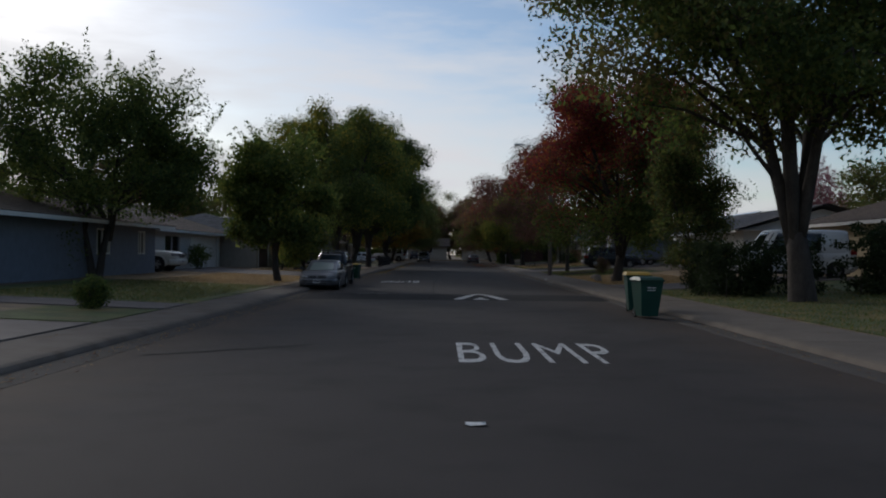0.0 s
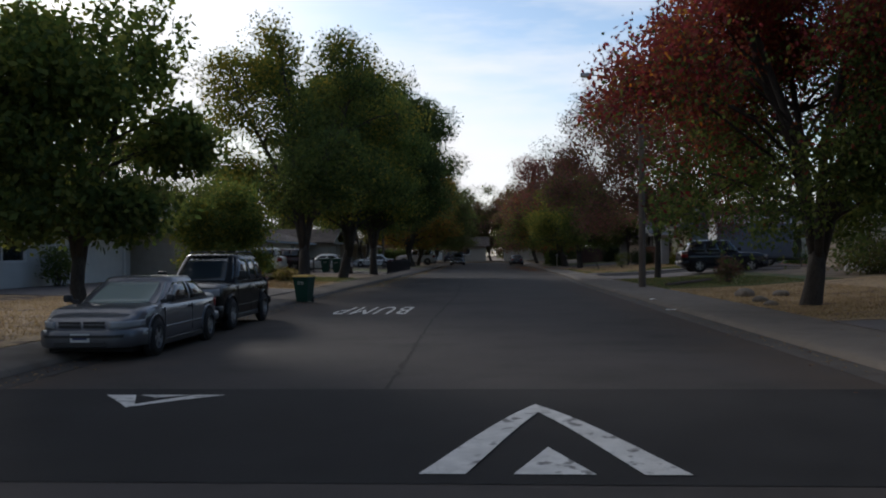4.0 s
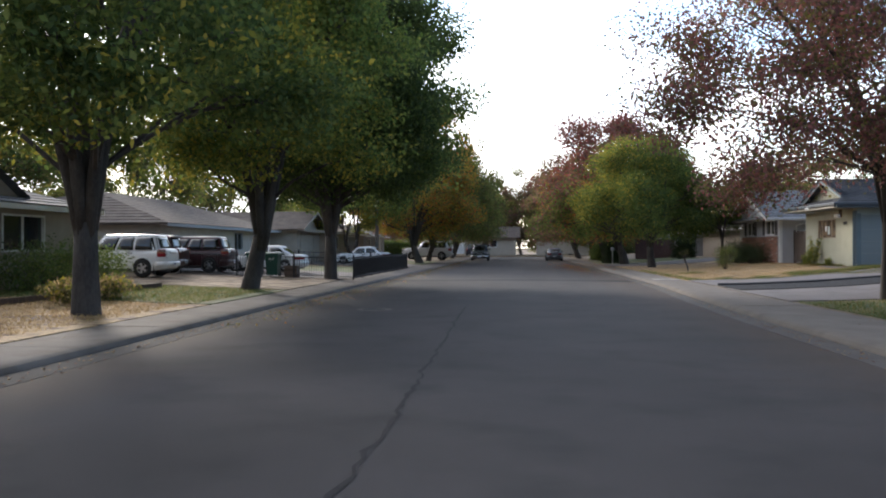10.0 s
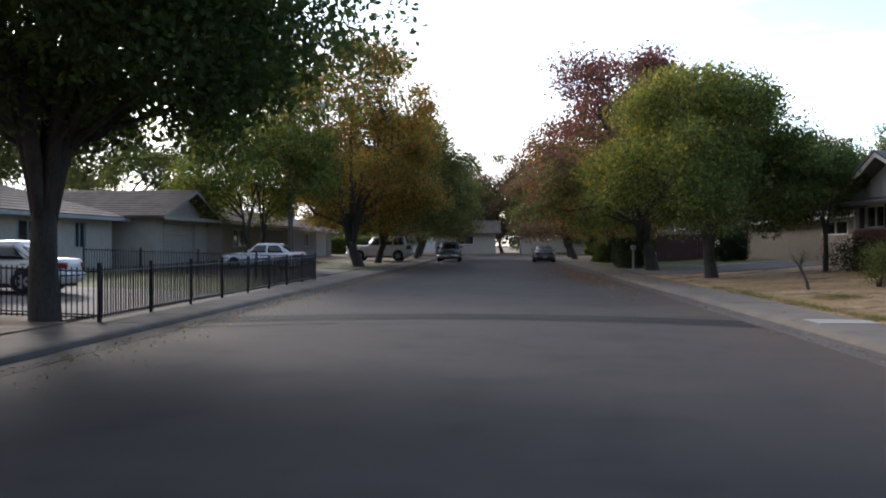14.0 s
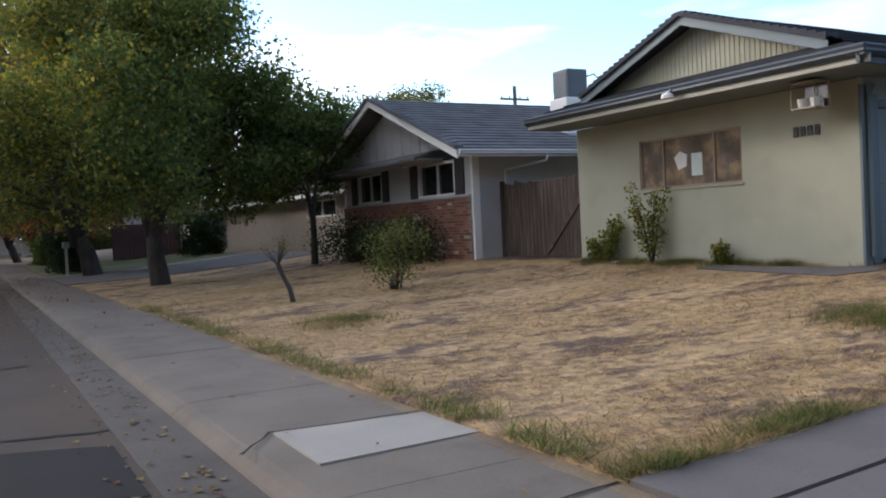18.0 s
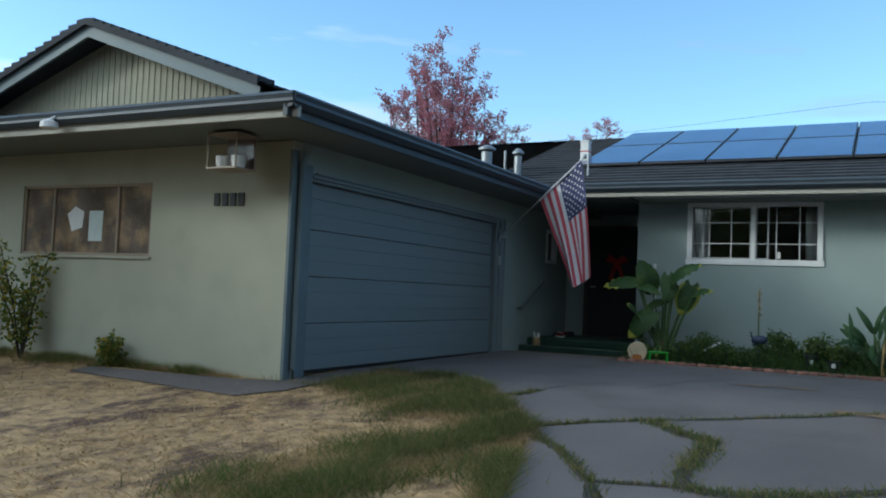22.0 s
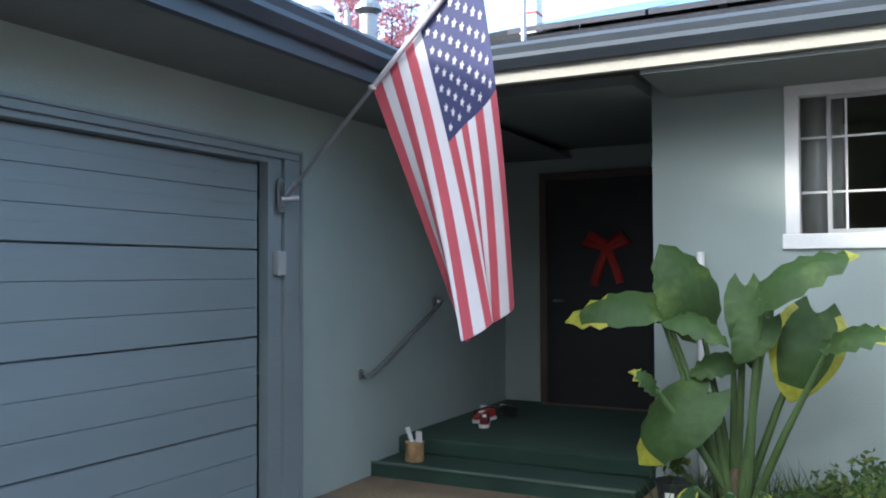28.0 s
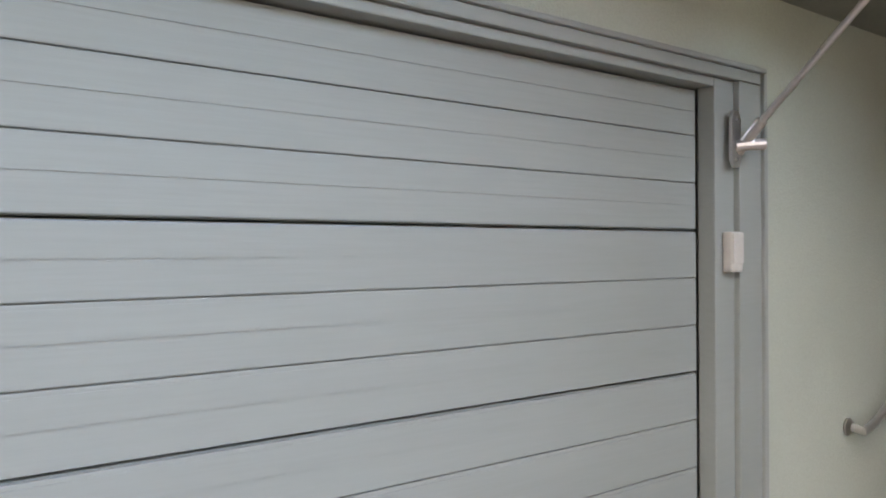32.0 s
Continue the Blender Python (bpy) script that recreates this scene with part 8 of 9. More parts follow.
part("cover", loft([[(sx, -1.09, 2.35), (sx, -1.05, 2.62 + dz), (sx, 0, 2.82 + dz), (sx, 1.05, 2.62 + dz), (sx, 1.09, 2.35)] for sx, dz in ((-2.36, -0.14), (-1.9, 0.0), (-0.5, 0.04), (0.8, 0.0), (2.0, 0.03), (2.36, -0.12))]), TARP, tr, "white cover over the roof")
part("cover_flap", boxed(-2.38, -2.31, -1.0, 1.0, 1.4, 2.5, bevel=0.03), TARP, tr)
for sy in (-1, 1):
    for sx in (-0.45, 0.45):
        wheel(tr, sx, sy * 0.95, 0.33, 0.2, sy)
part("chassis", boxed(-2.2, 3.2, -0.5, 0.5, 0.4, 0.5), BLACK_PLASTIC, tr)
part("jockey_leg", tubed([(3.1, 0, 0.5), (3.1, 0, 0.0)], 0.04, 8), GALV, tr)


# ---------- things on the street and round the house ----------
def wheelie_bin(x, y, turn, lid, label, z=0.0, size=1.0):
    b = thing("wheelie_bin", label, "bin", at=(x, y, z), turn=turn, group="wheelie bins")
    secs = []
    for q, hw, hd, dy in ((0.06, 0.22, 0.24, 0.02), (0.5, 0.26, 0.29, 0.0), (0.94, 0.30, 0.35, -0.02), (0.98, 0.32, 0.37, -0.02)):
        secs.append([(-hw, -hd + dy, q), (hw, -hd + dy, q), (hw, hd + dy, q), (-hw, hd + dy, q)])
    part("tub", loft(secs), BIN_GREEN, b)
    part("rim", boxed(-0.335, 0.335, -0.40, 0.36, 0.95, 0.985, bevel=0.012), BIN_GREEN, b)
    part("lid", loft([[(-0.34, yy, 0.985), (-0.30, yy, zz), (0.30, yy, zz), (0.34, yy, 0.985)] for yy, zz in ((-0.42, 1.0), (-0.3, 1.05), (0.2, 1.07), (0.4, 1.02))]), lid, b, "yellow lid" if lid is BIN_LID else "green lid")
    part("handle", tubed([(-0.28, 0.40, 0.97), (-0.28, 0.47, 0.98), (0.28, 0.47, 0.98), (0.28, 0.40, 0.97)], 0.016, 8), BLACK_PLASTIC, b)
    for s in (-1, 1):
        w_ = lathe([(0.05, -0.03), (0.12, -0.03), (0.13, 0), (0.12, 0.03), (0.05, 0.03)], 18, "y")
        bmesh.ops.rotate(w_, verts=w_.verts[:], matrix=Matrix.Rotation(radians(90), 3, "Z"))
        bmesh.ops.translate(w_, verts=w_.verts[:], vec=(s * 0.2, 0.3, 0.13))
        part("wheel", w_, RUBBER, b)
    part("axle", tubed([(-0.26, 0.3, 0.13), (0.26, 0.3, 0.13)], 0.012, 6), GALV, b)
    for s, a, q in ((-0.11, 0.1, 0.78), (0.02, 0.09, 0.78), (-0.12, 0.22, 0.72)):
        part("label_bar", boxed(s, s + a, -0.345 + 0.0, -0.335, q, q + (0.05 if q > 0.75 else 0.015)), WHITE, b, "white printed mark")
    b.scale = (size, size, size)
    return b


wheelie_bin(4.6, 19.6, 8, BIN_GREEN, "dark green wheelie bin with a white mark at the kerb", size=0.93)
wheelie_bin(4.82, 21.62, -5, BIN_LID, "dark green wheelie bin with a yellow lid at the kerb")
wheelie_bin(-5.3, 47.75, -12, BIN_LID, "dark green wheelie bin with a yellow lid at the kerb", size=0.84)
for x in (-10.9, -10.1):
    wheelie_bin(x, 80.85, 0, BIN_GREEN, "green wheelie bin behind the iron fence", z=gz(x) + 0.03)

# low dark edging of a lawn
log = thing("timber_edging", "dark weathered timber edging across a front lawn", "edging")
for p, q in (((7.8, 55.8), (9.1, 57.6)), ((9.15, 57.65), (10.5, 59.4))):
    part("beam", tubed([(*p, gz(p[0]) + 0.07), (*q, gz(q[0]) + 0.07)], 0.08, 7), WOOD_OLD, log)

# iron fence
fence = thing("iron_fence", "low black iron picket fence along the pavement", "fence")
picket = mesh_of("picket", boxed(-0.009, 0.009, -0.009, 0.009, 0.0, 0.93, bevel=0.002), IRON)
postm = mesh_of("post", boxed(-0.03, 0.03, -0.03, 0.03, 0.0, 1.06, bevel=0.006), IRON)


def fence_run(a, b, dense=False, step=0.11):
    a, b = Vector(a), Vector(b)
    n = int((b - a).length / step)
    ang = math.degrees(math.atan2(b.y - a.y, b.x - a.x))
    for k in range(1, n):
        p = a.lerp(b, k / n)
        piece("picket", picket, fence, pose(p.x, p.y, gz(p.x) + 0.05, 0, 0, ang))
    m = max(1, int((b - a).length / 2.2))
    for k in range(m + 1):
        p = a.lerp(b, k / m)
        piece("post", postm, fence, pose(p.x, p.y, gz(p.x), 0, 0, ang))
    for zz in (0.12, 0.9):
        part("rail", tubed([(a.x, a.y, gz(a.x) + zz), (b.x, b.y, gz(b.x) + zz)], 0.016, 4), IRON, fence)
    if dense:
        bm = bmesh.new()
        s = Vector((0, 0, 1))
        for k in range(int((b - a).length / 0.07)):
            p = a.lerp(b, k * 0.07 / (b - a).length)
            box(bm, p.x - 0.003, p.x + 0.003, p.y - 0.003, p.y + 0.003, gz(p.x) + 0.14, gz(p.x) + 0.86)
        me = mesh_of("mesh_infill", bm, IRON)
        ob = new("mesh_infill", me)
        ob.parent = fence
        tagged(ob, "fine black mesh infill", kind="stuff")


fence_run((-6.45, 80.3), (-14.5, 81.4))
fence_run((-6.45, 80.3), (-6.5, 98.6), dense=True)
fence_run((-6.5, 98.6), (-16, 98.8))
wb = thing("wooden_box", "small brown wooden box beside the bins", "box", at=(-9.3, 80.9, gz(-9.3) + 0.03))
for k in range(4):
    part("plank", boxed(-0.28, 0.28, -0.25, 0.25, 0.005 + k * 0.125, 0.12 + k * 0.125, bevel=0.006), WOOD_OLD, wb)

# wooden street-lamp pole and other poles
POLE = mat("pole_wood", (0.105, 0.085, 0.07), rough=0.9, vary=0.25, scale=2, fine=30, bump=0.5, stretch=(4, 4, 0.3))


def lamp_pole(x, y, h, arm, label):
    p = thing("street_lamp", label, "street lamp", at=(x, y, 0.1))
    part("pole", tubed([(0, 0, -0.3), (0.02, 0, h * 0.5), (0.0, 0.03, h)], [0.15, 0.125, 0.10], 12), POLE, p)
    part("arm", tubed([(0, 0, h - 0.6), (arm * 0.5, 0, h - 0.25), (arm, 0, h - 0.2)], 0.03, 8), GALV, p)
    head = part("lamp_head", loft([[(arm + q * (0.6 if arm > 0 else -0.6), -wd, h - 0.24 + zz), (arm + q * (0.6 if arm > 0 else -0.6), wd, h - 0.24 + zz), (arm + q * (0.6 if arm > 0 else -0.6), wd * 0.7, h - 0.1), (arm + q * (0.6 if arm > 0 else -0.6), -wd * 0.7, h - 0.1)] for q, wd, zz in ((0, 0.06, 0.04), (0.4, 0.15, 0), (0.9, 0.12, 0.01))]), GALV, p)
    part("lens", boxed(*sorted((arm + (0.2 if arm > 0 else -0.2), arm + (0.5 if arm > 0 else -0.5))), -0.1, 0.1, h - 0.29, h - 0.245, bevel=0.02), mat("lamp_lens", (0.6, 0.55, 0.4), rough=0.3), head)
    return p


lamp_pole(6.85, 55.9, 8.9, -1.9, "brown wooden pole with a street lamp arm")
lamp_pole(-10.4, 110.4, 9.0, 1.6, "brown wooden pole beside a driveway")
lamp_pole(-7.3, 136.0, 9.0, 1.6, "distant pole at the kerb")
up = thing("utility_pole", "distant wooden utility pole with a crossarm", "utility pole", at=(36, 121.5, 0.5))
part("pole", tubed([(0, 0, -0.3), (0, 0, 9.6)], [0.16, 0.12], 10), POLE, up)
part("crossarm", boxed(-1.1, 1.1, -0.06, 0.06, 8.7, 8.82), POLE, up)
for s in (-1, -0.4, 0.4, 1):
    part("insulator", lathe([(0.05, 8.82), (0.06, 8.9), (0.02, 9.0)], 8), GALV, up).location = (s, 0, 0)
wires = thing("overhead_wires", "thin dark overhead wires behind the roofs", "wires")
for k, (dz, dx) in enumerate(((7.6, 0), (7.0, 0.4))):
    P = [(36 + dx + 10 * math.sin(q * 0.4), 121.5 - 130 * q, dz + 0.5 - 1.2 * math.sin(math.pi * ((q * 3) % 1))) for q in np.linspace(0, 1, 25)]
    part("wire", tubed(P, 0.005, 4), BLACK_PLASTIC, wires)

# dark board fence far behind the lawn
bf = thing("wooden_fence", "dark red-brown board fence with a pale cap at a far garden", "fence")
for k in range(22):
    part("plank", boxed(11.4 + k * 0.16, 11.55 + k * 0.16, 123.5, 123.53, gz(12.5), gz(12.5) + 1.85), mat("maroon_boards", (0.075, 0.035, 0.03), rough=0.85, vary=0.2, stretch=(4, 4, 0.4)), bf)
part("cap", boxed(11.35, 14.95, 123.46, 123.58, gz(12.5) + 1.85, gz(12.5) + 1.9), TRIM_CREAM, bf, "pale cap board")
# letterbox, stones, litter
lb = thing("letterbox", "small letterbox on a pale post beside a path", "letterbox", at=(8.1, 112.5, 0.12))
part("post", boxed(-0.05, 0.05, -0.05, 0.05, 0, 1.1), TRIM_CREAM, lb)
part("box", boxed(-0.12, 0.12, -0.25, 0.25, 1.1, 1.35, bevel=0.05), GALV, lb)
ROCK = mat("rock", (0.2, 0.17, 0.14), rough=0.9, vary=0.25, scale=4, fine=30, bump=0.5)
r = np.random.default_rng(88)
for x, y, s in ((8.4, 47.3, 0.32), (8.0, 44.6, 0.22), (7.7, 42.9, 0.18), (9.3, 46.8, 0.25)):
    bm = bmesh.new()
    bmesh.ops.create_icosphere(bm, subdivisions=2, radius=s)
    for v in bm.verts:
        v.co *= 1 + 0.25 * noise.noise(v.co * 4 + Vector((x, y, 0)))
        v.co.z = v.co.z * 0.55 + s * 0.3
    rk = part("rock", bm, ROCK)
    rk.location = (x, y, gz(x))
    tagged(rk, "rough brown garden stone on dry ground", "rock", "garden stones")
for x, y, zz, s in ((0.0, 6.7, 0.006, 0.09), (4.3, 7.6, 0.006, 0.13), (12.0, 80.6, gz(12) + 0.05, 0.075), (5.3, 43.4, 0.01, 0.12), (5.6, 47.0, 0.09, 0.14), (15.0, 88.3, gz(15) + 0.05, 0.08)):
    bm = bmesh.new()
    bmesh.ops.create_grid(bm, x_segments=4, y_segments=4, size=s)
    for v in bm.verts:
        v.co.z = 0.35 * s * abs(noise.noise(v.co * 14 + Vector((x, y, 1))))
    lt = part("paper_litter", bm, WHITE)
    lt.location = (x, y, zz)
    tagged(lt, "crumpled scrap of white paper on the ground", "litter", "scraps of litter")

# raised bed edging before the tan house
be = thing("bed_edging", "low brown board edging of a planted bed", "edging")
for y in np.arange(58.5, 70.5, 1.5):
    part("board", boxed(-10.75, -10.7, y + 0.01, y + 1.49, gz(-10.7) - 0.05, gz(-10.7) + 0.16), WOOD_OLD, be)

# floodlight cage, gutter light on the garage
fl = thing("bird_feeder", "clear hanging bird feeder with white cups under the eave", "bird feeder", at=(14.85, 83.95, 2.80))
CLEAR = glass_mat("clear_plastic", (0.14, 0.10, 0.08), 0.1)
part("roof_sheet", boxed(-0.16, 0.16, -0.2, 0.2, 0.36, 0.38, bevel=0.006), TAN_FRAME, fl)
part("floor_sheet", boxed(-0.16, 0.16, -0.2, 0.2, 0.0, 0.02, bevel=0.006), TAN_FRAME, fl)
for sx in (-1, 1):
    for sy in (-1, 1):
        part("corner_rod", tubed([(sx * 0.15, sy * 0.19, 0.02), (sx * 0.15, sy * 0.19, 0.36)], 0.01, 6), TAN_FRAME, fl)
part("back_pane", boxed(0.14, 0.15, -0.18, 0.18, 0.03, 0.35), CLEAR, fl)
for sy in (-0.1, 0.11):
    part("cup", lathe([(0.06, 0.02), (0.075, 0.1), (0.08, 0.15), (0.06, 0.15)], 14), WHITE, fl).location = (0, sy, 0)
for sy in (-0.2, 0.2):
    part("hook", tubed([(0, sy * 0.6, 0.38), (0, sy * 0.6, 0.41)], 0.006, 5), GALV, fl)
sl_ = thing("security_light", "round white security lamp on the gutter", "lamp", at=(14.22, 86.0, 3.33))
part("housing", lathe([(0.03, 0.0), (0.09, -0.03), (0.10, -0.09), (0.07, -0.1)], 16), WHITE, sl_)
part("stem", tubed([(0.0, 0, 0.0), (0.1, 0, 0.06)], 0.02, 6), WHITE, sl_)

# flag on its pole
flag = thing("flag", "hanging striped flag with a starred canton on a steel pole", "flag")
B0, B1 = Vector((21.04, 83.5, 2.6)), Vector((20.84, 82.05, 3.84))
part("pole", tubed([B0, B1], 0.013, 10), STEEL, flag)
part("finial", lathe([(0.012, -0.03), (0.03, -0.01), (0.034, 0.02), (0.02, 0.045)], 12), STEEL, flag).location = B1
br = part("bracket_plate", prism([(20.985, 2.53), (21.0, 2.50), (21.03, 2.50), (21.045, 2.53), (21.045, 2.68), (21.03, 2.71), (21.0, 2.71), (20.985, 2.68)], "y", 83.52, 83.533), STEEL, flag, "steel flagpole bracket")
part("bracket_socket", tubed([B0 + Vector((0, 0.03, -0.04)), B0 + (B1 - B0).normalized() * 0.1], 0.021, 12), STEEL, br)
part("bracket_socket", tubed([(21.01, 83.52, 2.58), (21.08, 83.44, 2.585)], 0.021, 12), STEEL, br)
for q in (2.53, 2.68):
    part("screw", lathe([(0.008, 0), (0.006, 0.006)], 8, "y"), GALV, br).location = (21.015, 83.514, q)
FLAG_RED = mat("flag_red", (0.39, 0.065, 0.085), rough=0.8, vary=0.08, scale=4, fine=200)
FLAG_WHITE = mat("flag_white", (0.55, 0.525, 0.54), rough=0.8, vary=0.05, scale=4, fine=200)
FLAG_BLUE = mat("flag_blue", (0.03, 0.035, 0.10), rough=0.8, vary=0.08, scale=4, fine=200)
H0, H1 = B0.lerp(B1, 0.47), B0.lerp(B1, 0.965)
E0, E1 = Vector((20.72, 82.16, 1.75)), Vector((20.7, 81.88, 1.93))


def cloth(u, v):
    """u runs up the hoist, v out along the cloth, which hangs in folds."""
    top = H0.lerp(H1, u)
    w = u + 0.125 * v * math.sin(u * 13.5 + 0.4)        # the hem doubles back on itself in folds
    low = E0.lerp(E1, w)
    p = top.lerp(low, v)
    sag = math.sin(math.pi * v) * 0.06
    p.y -= sag * (0.3 + 0.7 * u) * 0.6
    fold = math.sin(u * 9.5 + 0.6 + v * 0.8) * 0.055 * (0.15 + v) + math.sin(u * 4.2 - v * 2.2) * 0.035
    p.x += fold + 0.05 * v * math.cos(u * 13.5 + 0.4)
    p.y += 0.25 * fold
    return p


def cloth_part(name, material, u0, u1, v0, v1, nu, nv, parent, lift=0.0):
    vs, fs = [], []
    for i in range(nu + 1):
        for j in range(nv + 1):
            q = cloth(u0 + (u1 - u0) * i / nu, v0 + (v1 - v0) * j / nv)
            q.x += lift
            vs.append(q[:])
    for i in range(nu):
        for j in range(nv):
            a = i * (nv + 1) + j
            fs.append((a, a + 1, a + nv + 2, a + nv + 1))
    return raw(name, vs, fs, material, parent, smooth=True)


for k in range(13):
    cloth_part("stripe", FLAG_RED if k % 2 == 0 else FLAG_WHITE, k / 13, (k + 1) / 13, 0.0 if k < 6 else 0.4, 1.0, 3, 26, flag)
canton = cloth_part("canton", FLAG_BLUE, 6 / 13, 1.0, 0.0, 0.4, 16, 12, flag)
for i in range(9):
    for j in range(6 if i % 2 == 0 else 5):
        cu = 6 / 13 + (7 / 13) * (i + 1) / 10
        cv = 0.4 * ((j + 0.5) / 6 if i % 2 == 0 else (j + 1) / 6)
        bm = bmesh.new()
        for sx in (-0.006, 0.006):
            P = []
            for q in range(10):
                a, rad = math.pi / 2 + q * math.pi / 5, 1.0 if q % 2 == 0 else 0.42
                p = cloth(cu + rad * 0.026 * math.cos(a), cv + rad * 0.0155 * math.sin(a))
                p.x += sx
                P.append(bm.verts.new(p))
            bm.faces.new(P)
        part("star", bm, FLAG_WHITE, canton)
part("hoist_band", tubed([H0, H1], 0.016, 6), FLAG_WHITE, flag)
for q in (H0, H1):
    part("ring", lathe([(0.014, -0.012), (0.024, -0.012), (0.024, 0.012), (0.014, 0.012)], 12), WHITE, flag).location = q

# keypad and handrail by the door
KEYPAD = mat("keypad_grey", (0.36, 0.365, 0.36), rough=0.6, vary=0.06)
kp = thing("keypad", "pale grey garage door keypad on the door casing", "keypad", at=(21.01, 83.545, 2.11))
part("housing", boxed(-0.038, 0.038, -0.03, 0.01, 0.0, 0.15, bevel=0.008), KEYPAD, kp)
part("flap", boxed(-0.034, 0.034, -0.036, -0.03, 0.03, 0.145, bevel=0.003), KEYPAD, kp)
hr = thing("handrail", "sloping brushed steel handrail on the entrance wall", "handrail")
part("rail", tubed([(21.97, 83.54, 1.40), (21.97, 83.49, 1.39), (22.06, 83.48, 1.42), (23.0, 83.48, 1.84), (23.1, 83.49, 1.88), (23.1, 83.54, 1.88)], 0.019, 10), STEEL, hr)
for x, q in ((21.97, 1.40), (23.1, 1.88)):
    part("flange", lathe([(0.04, 0.0), (0.04, 0.008), (0.02, 0.014)], 14, "y"), STEEL, hr).location = (x, 83.555, q)

# can, shoes, things on the porch
can = thing("paint_can", "open printed tin with a brush and a scraper", "can", at=(22.28, 83.3, 0.747))
part("tin", lathe([(0.065, 0.0), (0.07, 0.006), (0.07, 0.135), (0.073, 0.14), (0.066, 0.14)], 20), mat("printed_tin", (0.42, 0.27, 0.13), rough=0.4, vary=0.3, scale=12, metal=0.2), can)
part("brush_handle", tubed([(0.01, 0.0, 0.06), (-0.02, 0.05, 0.24)], [0.014, 0.02], 8), WHITE, can)
part("scraper", boxed(-0.005, 0.005, -0.06, -0.01, 0.06, 0.22, bevel=0.004), WHITE, can)


def shoe(x, y, turn, m1, m2, label):
    s = thing("shoe", label, "shoe", at=(x, y, 0.872), turn=turn, group="shoes on the step")
    sole = [(-0.14, 0.035), (-0.05, 0.035), (0.06, 0.045), (0.12, 0.035), (0.145, 0.0), (0.12, -0.035), (0.06, -0.045), (-0.05, -0.035), (-0.14, -0.035)]
    part("sole", prism(sole, "z", 0.0, 0.028), m2, s)
    part("upper", loft([[(px, -wy, 0.028), (px, -wy * 0.8, 0.028 + hh), (px, wy * 0.8, 0.028 + hh), (px, wy, 0.028)] for px, wy, hh in ((-0.13, 0.032, 0.06), (-0.06, 0.034, 0.065), (0.0, 0.04, 0.06), (0.07, 0.04, 0.035), (0.13, 0.025, 0.015))]), m1, s)
    part("laces", boxed(-0.02, 0.06, -0.015, 0.015, 0.075, 0.088), WHITE, s)


shoe(23.18, 83.15, 200, mat("maroon_cloth", (0.16, 0.02, 0.025), rough=0.8), WHITE, "maroon trainer with a white sole on the step")
shoe(23.36, 83.24, 170, RED, WHITE, "red trainer with a white sole on the step")
shoe(23.6, 83.32, 90, BLACK_PLASTIC, BLACK_PLASTIC, "black shoe on the porch")
shoe(23.72, 83.2, 60, BLACK_PLASTIC, BLACK_PLASTIC, "black shoe on the porch")

# ----- planted bed before the front wall -----
bed = tagged(slab("flower_bed", [(21.0, 73.4), (22.58, 73.4), (22.58, 81.6), (21.7, 81.6), (21.08, 81.5)], 0.05, SOIL), "dark earth flower bed along the front wall", "flower bed", kind="structure")
edge = thing("bed_border", "scalloped red-brown brick border of the flower bed", "edging")
bk = mesh_of("border_brick", lathe([(0.078, 0.0), (0.078, 0.03), (0.055, 0.052), (0.0, 0.06)], 10), BRICK)
for k, y in enumerate(np.arange(73.5, 81.5, 0.152)):
    x = float(np.interp(y, [73.4, 77.2, 79.6, 81.5], [20.82, 20.86, 20.98, 21.0]))
    piece("border_brick", bk, edge, pose(x, y, gz(x) + 0.02, 0, 0, k * 37))
BED_GREEN = leaf_mat("bed_green", [(0.060, 0.105, 0.034), (0.045, 0.084, 0.030), (0.085, 0.125, 0.038)], 0.45, (1.3, 1.3, 1.1))
r = np.random.default_rng(91)
pts = np.stack([r.uniform(21.15, 22.55, 9000), r.uniform(73.5, 81.4, 9000)], 1)
grass("bed_grass", pts, 0.24, BED_GREEN, "rough green grass in the flower bed", 92, 0.5, 0.005)
for k in range(30):
    y = 73.9 + 6.7 * (k + r.uniform(0.1, 0.9)) / 30
    bush(float(r.uniform(21.35, 22.4)), float(y), 0.26, 0.3, float(r.uniform(0.28, 0.62)), [BED_GREEN, BED_GREEN, MID_GREEN], "low leafy green bed plant", 500 + k, name="bed_plant", clumps=26, per=48, leaf=0.042, group="plants in the bed")

BIG_LEAF = mat("big_leaf", (0.037, 0.072, 0.019), rough=0.58, spec=0.25, vary=0.15, scale=5, fine=20, bump=0.3, second=(0.55, 0.72, (0.085, 0.13, 0.030), 4))
LEAF_EDGE = mat("yellowed_leaf", (0.30, 0.30, 0.035), rough=0.5, vary=0.2, scale=8)
STALK = mat("stalk", (0.075, 0.12, 0.04), rough=0.6, vary=0.15)


PADDLE_LEAF = mat("paddle_leaf", (0.022, 0.050, 0.017), rough=0.6, spec=0.2, vary=0.2, scale=4, fine=20, bump=0.3, second=(0.55, 0.72, (0.045, 0.078, 0.022), 4))


